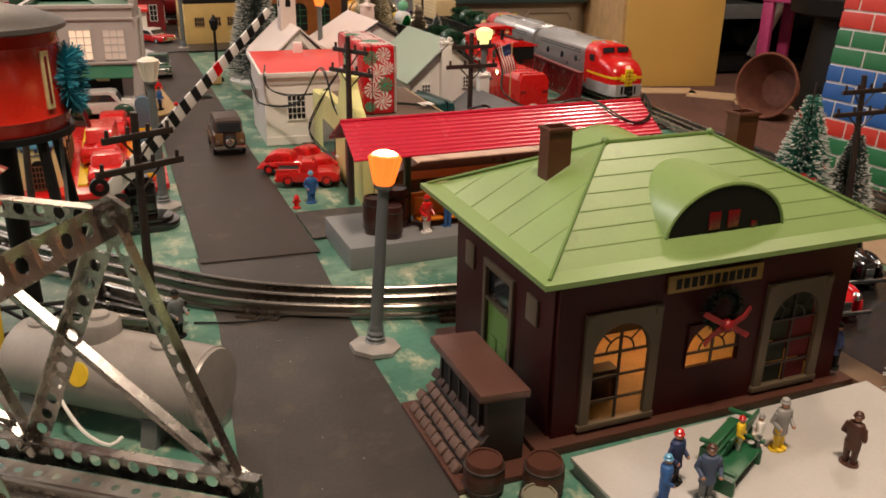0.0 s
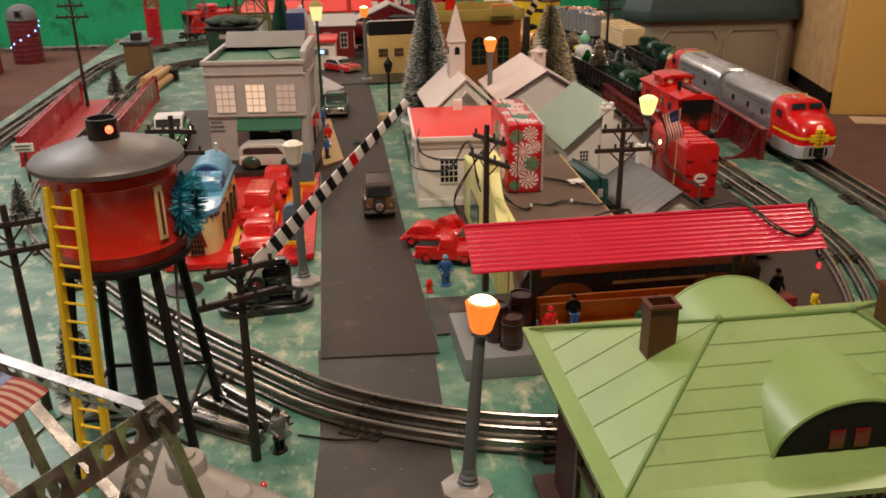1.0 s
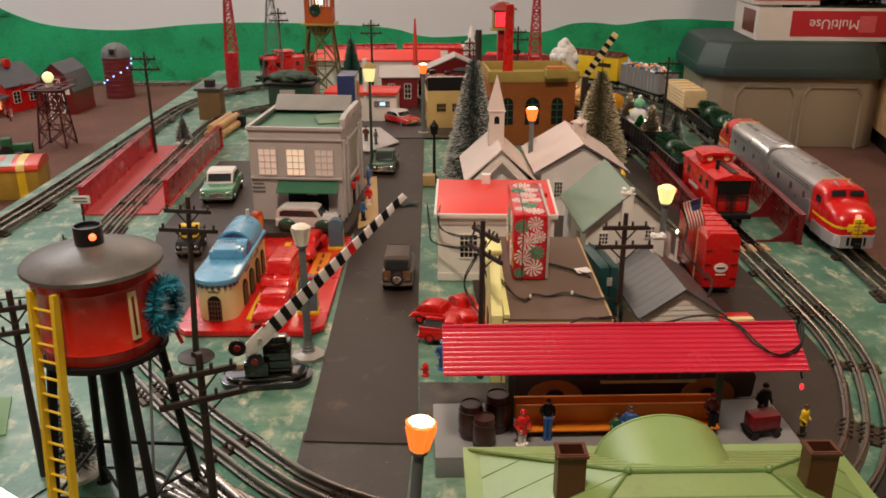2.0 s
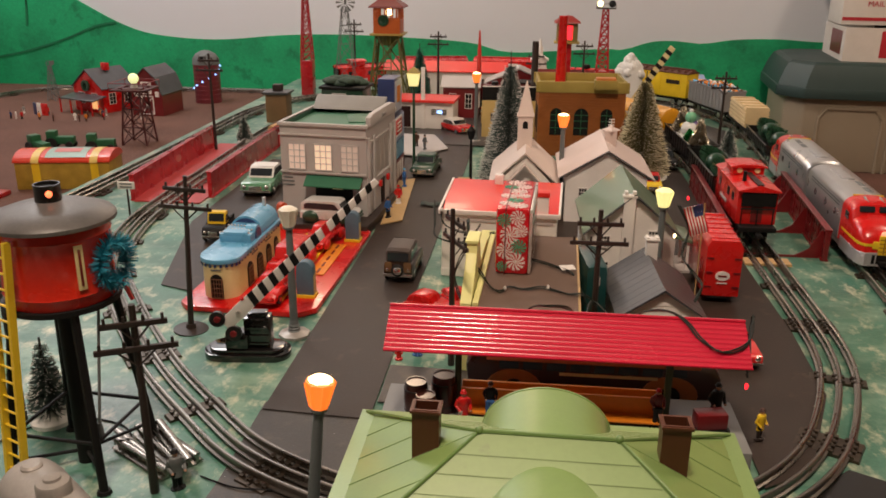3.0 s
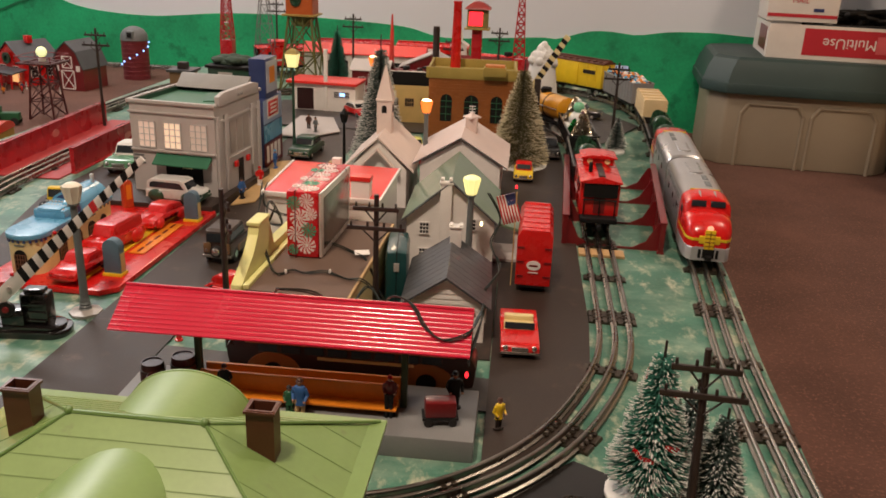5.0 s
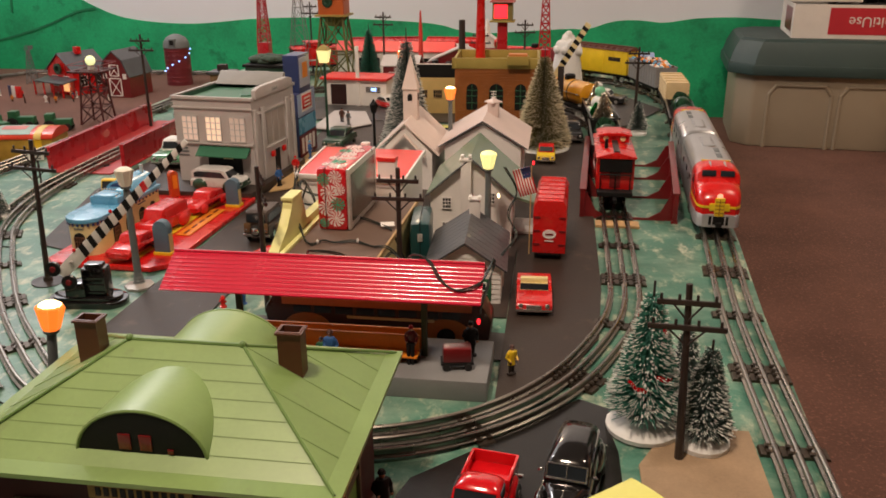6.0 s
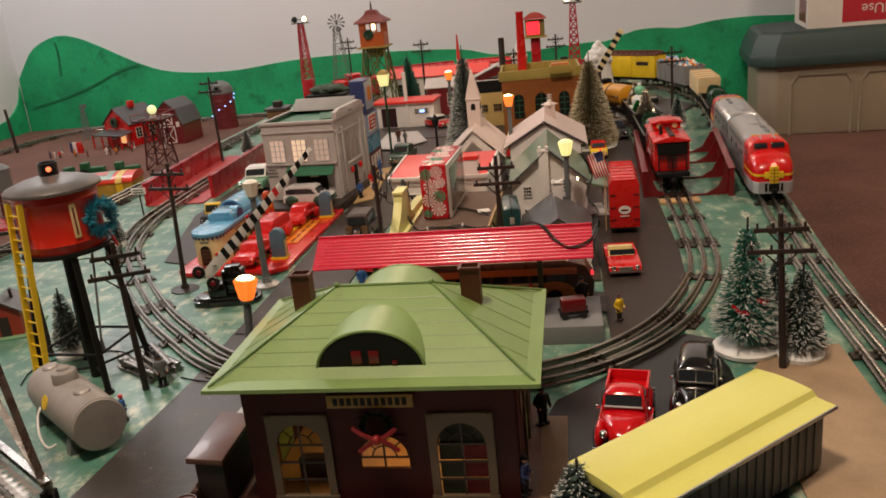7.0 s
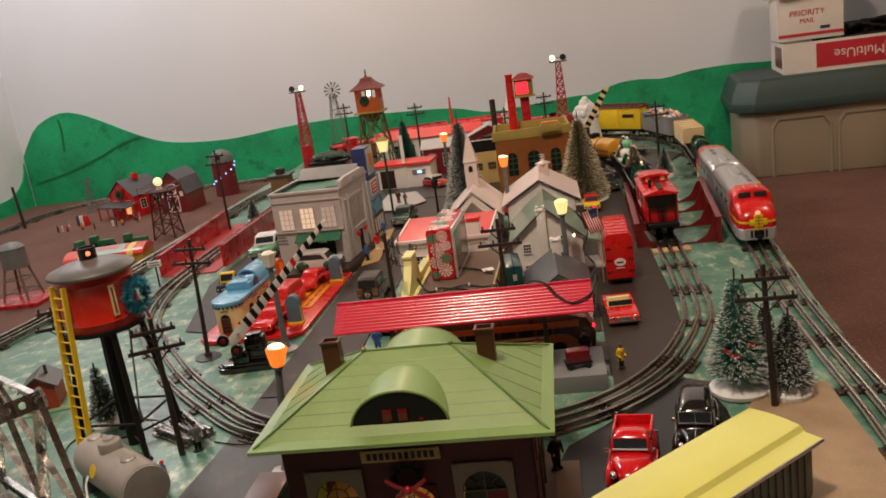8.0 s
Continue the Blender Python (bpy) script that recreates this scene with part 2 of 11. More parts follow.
WOODPANEL = shade("varnished_wood", C(112, 84, 54), 0.4, var=0.25, scale=120, coat=0.3)
WOOD = shade("raw_wood", C(196, 158, 110), 0.6, var=0.2, scale=50)
# ---- the large structure ----
def ground_paint():
    """Green scenic paint with pale dabs and worn, sandy patches."""
    m = shade("scenic_green_paint", C(72, 120, 102), 0.38, 0, 0.34, 9, 0.25, 260)
    t = m.node_tree
    b = t.nodes["Principled BSDF"]
    old = b.inputs["Base Color"].links[0].from_socket
    co = t.nodes.new("ShaderNodeTexCoord")
    for scale, lo, hi, col, rot in ((16, 0.46, 0.66, C(128, 158, 138), 0), (48, 0.52, 0.68, C(194, 194, 168), 1), (8, 0.52, 0.72, C(52, 100, 84), 0)):
        mp = t.nodes.new("ShaderNodeMapping")
        mp.inputs["Scale"].default_value = (1.0, 0.55, 1) if rot else (0.6, 1, 1)
        mp.inputs["Location"].default_value = (scale * 0.1, rot * 3.0, 0)
        t.links.new(co.outputs["Object"], mp.inputs["Vector"])
        n = t.nodes.new("ShaderNodeTexNoise")
        n.inputs["Scale"].default_value, n.inputs["Detail"].default_value, n.inputs["Roughness"].default_value = scale, 7, 0.68
        t.links.new(mp.outputs["Vector"], n.inputs["Vector"])
        r = t.nodes.new("ShaderNodeValToRGB")
        r.color_ramp.elements[0].position, r.color_ramp.elements[1].position = lo, hi
        t.links.new(n.outputs["Fac"], r.inputs["Fac"])
        mix = t.nodes.new("ShaderNodeMix")
        mix.data_type = "RGBA"
        t.links.new(r.outputs["Color"], mix.inputs["Factor"])
        t.links.new(old, mix.inputs["A"])
        mix.inputs["B"].default_value = (*col, 1)
        old = mix.outputs["Result"]
    t.links.new(old, b.inputs["Base Color"])
    return m


SCENIC = ground_paint()
ROADPAPER = shade("dark_road_paper", C(48, 37, 30), 0.52, 0, 0.26, 11, 0.2, 500, dirt=C(84, 68, 56), dirt_at=0.62)
ROADBLACK = shade("black_road_paper", C(57, 53, 50), 0.44, 0, 0.30, 14, 0.25, 500, dirt=C(80, 72, 64), dirt_at=0.58)
CARPET = shade("brown_carpet", C(98, 66, 55), 0.95, 0, 0.30, 6, 0.8, 260, dirt=C(132, 94, 78), dirt_at=0.58)
for node in CARPET.node_tree.nodes:
    if node.type == "TEX_NOISE" and node.inputs["Scale"].default_value < 12 and node.inputs["Detail"].default_value == 8:
        node.inputs["Scale"].default_value = 190
WALLPAINT = shade("pale_wall_paint", C(216, 220, 226), 0.6, 0, 0.04, 2, 0.05, 300)
# the ceiling is out of view; its dark grey holds down the fill light
CEILPAINT = shade("ceiling_paint", C(96, 92, 88), 0.9, 0, 0.03, 2, 0.1, 200)
ROADGLOSS = shade("glossy_black_road_paper", C(27, 25, 23), 0.22, 0, 0.25, 9, 0.12, 500, dirt=C(48, 43, 38), dirt_at=0.70)
HILLPAINT = shade("hill_green_paint", C(14, 158, 102), 0.7, 0, 0.34, 7, 0.15, 120, dirt=C(8, 122, 78), dirt_at=0.60)
HILLDARK = shade("hill_shadow_paint", C(10, 112, 72), 0.75, 0, 0.25, 12, 0.1, 120)
# for the unseen south and east walls: dark brown to cut bounced light
DARKWALL = shade("dark_wall_brown", C(96, 70, 52), 0.5, 0, 0.2, 6, 0.05, 80)
PLYEDGE = shade("plywood_edge", C(120, 92, 62), 0.7, 0, 0.2, 40)

# south and east sides stand far back, out of view, to weaken the bounce
XL, XR, YN, YF, ZC = -1.9, 3.6, -4.8, 3.27, 2.16
bm = B()
box(bm, ((XL + XR) / 2, (YN + YF) / 2, FLOOR - 0.05), (XR - XL + 0.4, YF - YN + 0.4, 0.1))
setting("floor", bm, CARPET, "short brown carpet on the room floor", "carpet")
for name, c, s in (("wall_north", ((XL + XR) / 2, YF + 0.06, 0.97), (XR - XL, 0.12, 2.38)),
                   ("wall_south", ((XL + XR) / 2, YN - 0.06, 0.97), (XR - XL, 0.12, 2.38)),
                   ("wall_west", (XL - 0.06, (YN + YF) / 2, 0.97), (0.12, YF - YN + 0.24, 2.38)),
                   ("wall_east", (XR + 0.06, (YN + YF) / 2, 0.97), (0.12, YF - YN + 0.24, 2.38))):
    bm = B()
    box(bm, c, s)
    setting(name, bm, DARKWALL if name in ("wall_south", "wall_east") else WALLPAINT, "unseen brown wall, kept dark against bounced light" if name in ("wall_south", "wall_east") else "plain pale painted plaster wall", "wall")
bm = B()
box(bm, ((XL + XR) / 2, (YN + YF) / 2, ZC + 0.06), (XR - XL, YF - YN, 0.12))
setting("ceiling", bm, CEILPAINT, "unseen room ceiling, darkened against bounced light", "ceiling")

# painted hills: a thin cut sheet on the back wall and on the side wall
def hills(name, line, m, low, mat=HILLPAINT):
    pts = [(p.x, p.y) for p in curve_points(line, 0.04)]
    pts = [(pts[0][0], low)] + pts + [(pts[-1][0], low)]
    bm = B()
    prism(bm, pts, m, 0.006)
    return setting(name, bm, mat, "bright green hills painted along the wall", "backdrop")


hills("backdrop_hills", [(-1.895, 0.13), (-1.86, 0.18), (-1.80, 0.25), (-1.69, 0.292), (-1.60, 0.28), (-1.50, 0.235), (-1.34, 0.152), (-1.2, 0.108), (-0.96, 0.092), (-0.70, 0.112), (-0.49, 0.118), (-0.24, 0.112), (0.0, 0.098),
                         (0.146, 0.066), (0.35, 0.075), (0.50, 0.084), (0.565, 0.083), (0.66, 0.112), (0.75, 0.116), (0.84, 0.108), (0.95, 0.124), (1.1, 0.128), (1.3, 0.12), (1.8, 0.13), (2.95, 0.12)], front(YF - 0.001), FLOOR)
hills("backdrop_hills_side", [(0.0, -0.2), (2.2, -0.14), (2.9, -0.045), (3.03, -0.03), (3.12, -0.02), (3.2, 0.02), (3.235, 0.06), (3.264, 0.13)], side(XL + 0.001), FLOOR)
for pts in ([(-1.86, 0.008), (-1.72, 0.035), (-1.55, 0.085), (-1.42, 0.135), (-1.33, 0.15)], [(-1.70, 0.13), (-1.69, 0.22), (-1.695, 0.27)]):
    bm = B()
    q = curve_points([(x, YF - 0.0085, z) for x, z in pts], 0.02)
    sweep(bm, q, [(0.002, -0.004), (0.002, 0.004), (-0.002, 0.004), (-0.002, -0.004)])
    setting("backdrop_shadow", bm, HILLDARK, "dark green brushed line on the painted hills", "backdrop")

# the layout board on its low frame, and the lower farm shelf beside it
bm = B()
prism(bm, [(-0.66, 0.16), (0.55, 0.10), (0.675, 0.30), (0.695, 0.75), (0.705, 0.95), (0.724, 1.2), (0.745, 1.6), (0.775, 2.1), (0.775, 2.8), (0.70, 2.92), (-0.55, 2.92), (-0.562, 1.75), (-0.572, 1.45), (-0.60, 1.2), (-0.66, 0.9)], pose(0, 0, -0.018), 0.018, 0.001)
setting("ground", bm, SCENIC, "plywood layout board painted mottled green", "layout board")
for name, c, s in (("trim_west", (-0.535, 1.5, -0.119), (0.03, 2.6, 0.2)), ("trim_east", (0.67, 1.5, -0.119), (0.03, 2.4, 0.2)),
                   ("trim_south", (0.05, 0.22, -0.119), (1.24, 0.03, 0.2)), ("trim_north", (0.08, 2.88, -0.119), (1.36, 0.03, 0.2))):
    boxed(name, PLYEDGE, None, c, s, bev=0.002)
    tagged(bpy.data.objects[name], "rough timber frame under the layout board", "frame", kind="structure")
bm = B()
box(bm, (-1.225, 2.02, (FLOOR - 0.09) / 2), (1.34, 2.46, -0.09 - FLOOR))
setting("farm_shelf", bm, CARPET, "low stage covered in brown carpet beside the layout", "platform")


def sheet(name, pts, z, mat, label):
    bm = B()
    prism(bm, pts, pose(0, 0, z), 0.0008)
    return setting(name, bm, mat, label, "road")


sheet("road_near", [(-0.035, 0.30), (0.078, 0.30), (0.082, 0.60), (0.092, 0.775), (-0.006, 0.79), (-0.006, 0.66)], 0.0004, ROADBLACK, "black paper road leading to the track")
sheet("road_main", [(-0.004, 0.775), (0.096, 0.768), (0.098, 1.1), (0.11, 1.72), (0.115, 2.2), (-0.06, 2.2), (-0.03, 1.72), (0.004, 1.3)], 0.0016, ROADPAPER, "brown-black paper road through the town")
sheet("road_platform", [(0.098, 0.80), (0.43, 0.80), (0.43, 0.86), (0.098, 0.875)], 0.0016, ROADBLACK, "dark paper strip behind the station platform")
sheet("road_lot", [(0.170, 0.90), (0.424, 0.90), (0.424, 1.50), (0.150, 1.50), (0.165, 1.28)], 0.0012, ROADPAPER, "dark paper lot between the buildings")
sheet("road_east", [(0.425, 0.70), (0.47, 0.73), (0.522, 0.86), (0.530, 1.0), (0.528, 1.80), (0.49, 1.98), (0.40, 2.08), (0.40, 1.5), (0.425, 1.1)], 0.0020, ROADPAPER, "brown-black paper road beside the inner track")
sheet("road_cross", [(-0.20, 1.93), (0.62, 1.93), (0.72, 2.14), (0.62, 2.36), (0.2, 2.36), (-0.2, 2.2)], 0.0032, ROADBLACK, "black paper road across the far end of town")
sheet("road_west", [(-0.225, 1.06), (-0.17, 1.04), (-0.145, 1.33), (-0.145, 1.75), (-0.288, 1.75), (-0.288, 1.32)], 0.0012, ROADPAPER, "dark paper lot beside the bridge")
sheet("road_front", [(0.352, 0.30), (0.535, 0.30), (0.530, 0.655), (0.524, 0.690), (0.528, 0.72), (0.500, 0.735), (0.470, 0.708), (0.411, 0.640), (0.370, 0.600), (0.358, 0.56)], 0.0012, ROADGLOSS, "glossy black road in front of the station")

# ---- tracks ----
RAIL = [(-0.0034, 0.0034), (0.0034, 0.0034), (0.0031, 0.0043), (0.0009, 0.0052), (0.0009, 0.0082), (0.0019, 0.0093), (0.0018, 0.0107), (0.0008, 0.0115), (-0.0008, 0.0115), (-0.0018, 0.0107), (-0.0019, 0.0093), (-0.0009, 0.0082), (-0.0009, 0.0052), (-0.0031, 0.0043)]


def tie_mesh():
    """A pressed steel tie: a flanged channel with a raised clip under each rail."""
    bm = B()
    prism(bm, [(-0.0272, 0.0), (0.0272, 0.0), (0.0262, 0.0026), (-0.0262, 0.0026)], front(0.0072), 0.0144)
    for x in (-0.0165, 0.0, 0.0165):
        for y in (-0.0046, 0.0046):
            box(bm, (x, y, 0.0034), (0.0112, 0.0040, 0.0030))
    return mesh_of("tie", bm, TIE)


TIE_MESH = tie_mesh()


def track(label, ctrl, closed, gap=0.130, z=0.0):
    top = thing("train_track", label, "train track", pose(0, 0, z))
    line = curve_points(ctrl, 0.012, closed)
    for off in (-0.0165, 0.0, 0.0165):
        pts = []
        n = len(line)
        for i, p in enumerate(line):
            a = line[i - 1] if (i or closed) else line[0]
            b = line[(i + 1) % n] if (i < n - 1 or closed) else line[-1]
            d = (b - a).normalized()
            pts.append(p + Vector((d.y, -d.x, 0)) * off)
        bm = B()
        sweep(bm, pts, RAIL, closed)
        part("rail", bm, RAILMETAL, top)
    step = max(1, round(gap / 0.012))
    spots = []
    for q, i in enumerate(range(2, len(line) - 1, step)):
        # two ties meet at every other place, where the sections join
        d = (line[i + 1] - line[i - 1]).normalized()
        spots += [(i, d, 0.0)] if q % 2 else [(i, d, -0.0085), (i, d, 0.0085)]
    for i, d, shift in spots:
        o = new("tie", TIE_MESH)
        o.parent = top
        o.matrix_basis = Matrix.Translation(line[i] + d * shift) @ pose(0, 0, 0.0003, 0, 0, math.degrees(math.atan2(d.y, d.x)) - 90)
    return line


INNER = [(0.558, 1.05), (0.553, 0.945), (0.533, 0.860), (0.487, 0.757), (0.425, 0.685), (0.35, 0.642), (0.25, 0.625), (0.16, 0.632), (0.085, 0.655), (0.01, 0.695), (-0.055, 0.757), (-0.138, 0.850),
         (-0.245, 1.0), (-0.318, 1.125), (-0.358, 1.27), (-0.369, 1.42), (-0.372, 1.75), (-0.372, 2.05), (-0.335, 2.19), (-0.24, 2.29), (-0.1, 2.35), (0.1, 2.335), (0.27, 2.27), (0.42, 2.16), (0.515, 2.03), (0.555, 1.87), (0.560, 1.6), (0.560, 1.3)]
OUTER = [(0.35, 0.165), (0.50, 0.20), (0.60, 0.29), (0.652, 0.42), (0.667, 0.60), (0.670, 0.80), (0.675, 0.95), (0.694, 1.2), (0.710, 1.5), (0.726, 1.8), (0.742, 2.08), (0.738, 2.25), (0.69, 2.44), (0.58, 2.58), (0.42, 2.67), (0.2, 2.71),
         (-0.05, 2.70), (-0.27, 2.62), (-0.42, 2.48), (-0.49, 2.28), (-0.505, 2.0), (-0.512, 1.7), (-0.525, 1.4), (-0.555, 1.15), (-0.585, 0.95), (-0.60, 0.75)]
LINE_IN = track("inner oval of three-rail tubular toy train track", INNER, True)
track("far loop of toy train track round the farm stage", [(-1.66, 1.9), (-1.662, 2.4), (-1.655, 2.75), (-1.635, 2.95), (-1.57, 3.09), (-1.44, 3.165), (-1.2, 3.18), (-0.7, 3.18)], False, z=-0.0897)
LINE_OUT = track("outer loop of three-rail tubular toy train track", OUTER, False)
# ---- makers of repeated kinds ----
def arch(w, h, n=8):
    """Outline of an arched opening, standing on y = 0, w wide and h high."""
    r = w / 2
    return [(-r, 0), (r, 0)] + [(r * math.cos(math.pi * k / n), h - r + r * math.sin(math.pi * k / n)) for k in range(n + 1)]


def telephone_pole(x, y, h, lean=(0, 0, 0), label="dark brown plastic telephone pole with two crossarms", disk=0.0, rz=0.0, mat=DARK):
    top = thing("telephone_pole", label, "telephone pole", pose(x, y, 0, lean[0], lean[1], rz), "telephone poles")
    bm = B()
    cone(bm, (0, 0, 0), 0.0036, 0.0024, h, 8)
    part("pole", bm, mat, top)
    for z, w in ((h - 0.014, 0.046), (h - 0.034, 0.058)):
        bm = B()
        box(bm, (0, -0.003, z), (w, 0.003, 0.0042), bev=0.0005)
        for k in range(4):
            px = (k - 1.5) * w / 3.5
            cone(bm, (px, -0.003, z), 0.0014, 0.0012, 0.0065, 6)
        part("crossarm", bm, mat, top)
        bm = B()
        for s in (-1, 1):
            rod(bm, (0, -0.002, z - 0.015), (s * w * 0.26, -0.003, z), 0.0008, 4)
        part("brace", bm, mat, top)
    if disk:
        bm = B()
        lathe(bm, [(disk, 0), (disk, 0.0015), (disk * 0.3, 0.003), (0.005, 0.008)], seg=24)
        part("base_disk", bm, mat, top, "round dull metal base disk")
    return top


def street_lamp(x, y, h, lit, label, lean=(0, 0), base=True):
    top = thing("street_lamp", label, "street lamp", pose(x, y, 0, lean[0], lean[1], 22.5), "street lamps")
    if base:
        bm = B()
        lathe(bm, [(0.0175, 0), (0.0175, 0.003), (0.010, 0.0045), (0.007, 0.006)], seg=8)
        part("base_plate", bm, TANKGREY, top, "pale octagonal metal base", sharp=20)
        bm = B()
        lathe(bm, [(0.0068, 0.004), (0.0072, 0.006), (0.006, 0.007), (0.0066, 0.009), (0.0055, 0.010), (0.0062, 0.012), (0.005, 0.014), (0.0052, 0.016), (0.0046, 0.018)], seg=12)
        part("collar", bm, LAMPPOST, top)
    bm = B()
    lathe(bm, [(0.0045, 0.004), (0.0042, h * 0.4), (0.0036, h - 0.024), (0.006, h - 0.022), (0.0062, h - 0.020)], seg=12)
    part("post", bm, LAMPPOST, top)
    mat = {"orange": LIT_ORANGE, "yellow": LIT_YELLOW}.get(lit, LANTERN)
    bm = B()
    lathe(bm, [(0.0058, h - 0.020), (0.0068, h - 0.015), (0.0096, h - 0.003), (0.0102, h - 0.001), (0.0086, h)], seg=8)
    lan = part("lantern", bm, mat, top, "glowing faceted plastic lantern" if lit else "cream faceted plastic lantern", sharp=20)
    bm = B()
    lathe(bm, [(0.0085, h - 0.0002), (0.006, h + 0.0016), (0.002, h + 0.0026)], seg=12)
    part("bulb", bm, LIT_HOT if lit == "orange" else (LIT_YELLOW if lit else LANTERN), lan)
    for k in range(8):
        bm = B()
        a = radians(45 * k)
        rod(bm, (0.0062 * math.cos(a), 0.0062 * math.sin(a), h - 0.019), (0.0104 * math.cos(a), 0.0104 * math.sin(a), h - 0.002), 0.0006, 4)
        part("rib", bm, mat, lan)
    return top


def figure(x, y, z, h, coat, legs, cap=None, rz=0.0, label="small painted toy figure", sit=False):
    """A plain toy figure in one mesh."""
    bm = B()

    def tint(k, f):
        n = len(bm.faces)
        f()
        bm.faces.ensure_lookup_table()
        for face in bm.faces[n:]:
            face.material_index = k
    s = h / 0.04
    lo = 0.0 if not sit else -0.008
    up = Matrix.Diagonal((1.12, 0.78, 1, 1))
    tint(1, lambda: [lathe(bm, [(0.0019 * s, lo), (0.0021 * s, lo + 0.004 * s), (0.0026 * s, 0.012 * s), (0.0030 * s, 0.018 * s)], seg=8, m=Matrix.Translation((q * 0.0025 * s, -0.006 * s if sit else 0.0006 * q * s, 0))) for q in (-1, 1)])
    tint(1, lambda: [ball(bm, (q * 0.0027 * s, -0.0022 * s, lo + 0.0016 * s), 0.0019 * s, 0.9, 1.7, 0.8, 8) for q in (-1, 1)])
    tint(0, lambda: lathe(bm, [(0.0050 * s, 0.0125 * s), (0.0046 * s, 0.0165 * s), (0.0045 * s, 0.020 * s), (0.0054 * s, 0.0255 * s), (0.0057 * s, 0.0285 * s), (0.0046 * s, 0.0312 * s), (0.0018 * s, 0.0328 * s)], seg=12, m=up))
    tint(0, lambda: [rod(bm, (q * 0.0056 * s, 0, 0.0292 * s), (q * 0.0074 * s, 0.001 * s, 0.0225 * s), 0.0018 * s, 8) for q in (-1, 1)])
    tint(0, lambda: [rod(bm, (q * 0.0074 * s, 0.001 * s, 0.0228 * s), (q * (0.0048 + 0.0016 * (q > 0)) * s, -0.0042 * s, 0.0185 * s), 0.0015 * s, 8) for q in (-1, 1)])
    tint(0, lambda: [ball(bm, (q * 0.0074 * s, 0.001 * s, 0.0226 * s), 0.0017 * s, seg=8) for q in (-1, 1)])
    tint(2, lambda: [ball(bm, (q * (0.0048 + 0.0016 * (q > 0)) * s, -0.0045 * s, 0.0182 * s), 0.0014 * s, seg=8) for q in (-1, 1)])
    tint(2, lambda: ball(bm, (0, -0.0003 * s, 0.0352 * s), 0.0029 * s, 0.9, 1.0, 1.15, 10))
    tint(3, lambda: lathe(bm, [(0.0036 * s, 0.0362 * s), (0.0034 * s, 0.0368 * s), (0.0028 * s, 0.0372 * s), (0.0026 * s, 0.0388 * s), (0.0012 * s, 0.0398 * s)], seg=10))
    tint(1, lambda: lathe(bm, [(0.0062 * s, lo), (0.0060 * s, lo + 0.0010)], seg=14, m=Matrix.Diagonal((1.1, 0.8, 1, 1))))
    ob = part("toy_figure", bm, [coat, legs, SKIN, cap or DARK])
    ob.matrix_basis = pose(x, y, z, 0, 0, rz)
    return tagged(ob, label, "toy figure", "toy figures")


def barrel(x, y, z, r=0.0085, h=0.019, mat=BROWN, lying=0.0):
    top = thing("barrel", "dark brown plastic toy barrel", "barrel", pose(x, y, z, lying, 0, 20), "barrels")
    bm = B()
    lathe(bm, [(r * 0.86, 0), (r, h * 0.3), (r * 1.03, h * 0.5), (r, h * 0.7), (r * 0.88, h), (r * 0.78, h), (r * 0.78, h - 0.001)], seg=16)
    part("cask", bm, mat, top)
    for z0 in (0.2, 0.8):
        bm = B()
        lathe(bm, [(r * 0.97, h * z0 - 0.0008), (r * 1.02, h * z0 - 0.0006), (r * 1.02, h * z0 + 0.0006), (r * 0.97, h * z0 + 0.0008)], seg=16)
        part("hoop", bm, DARK, top)
    return top


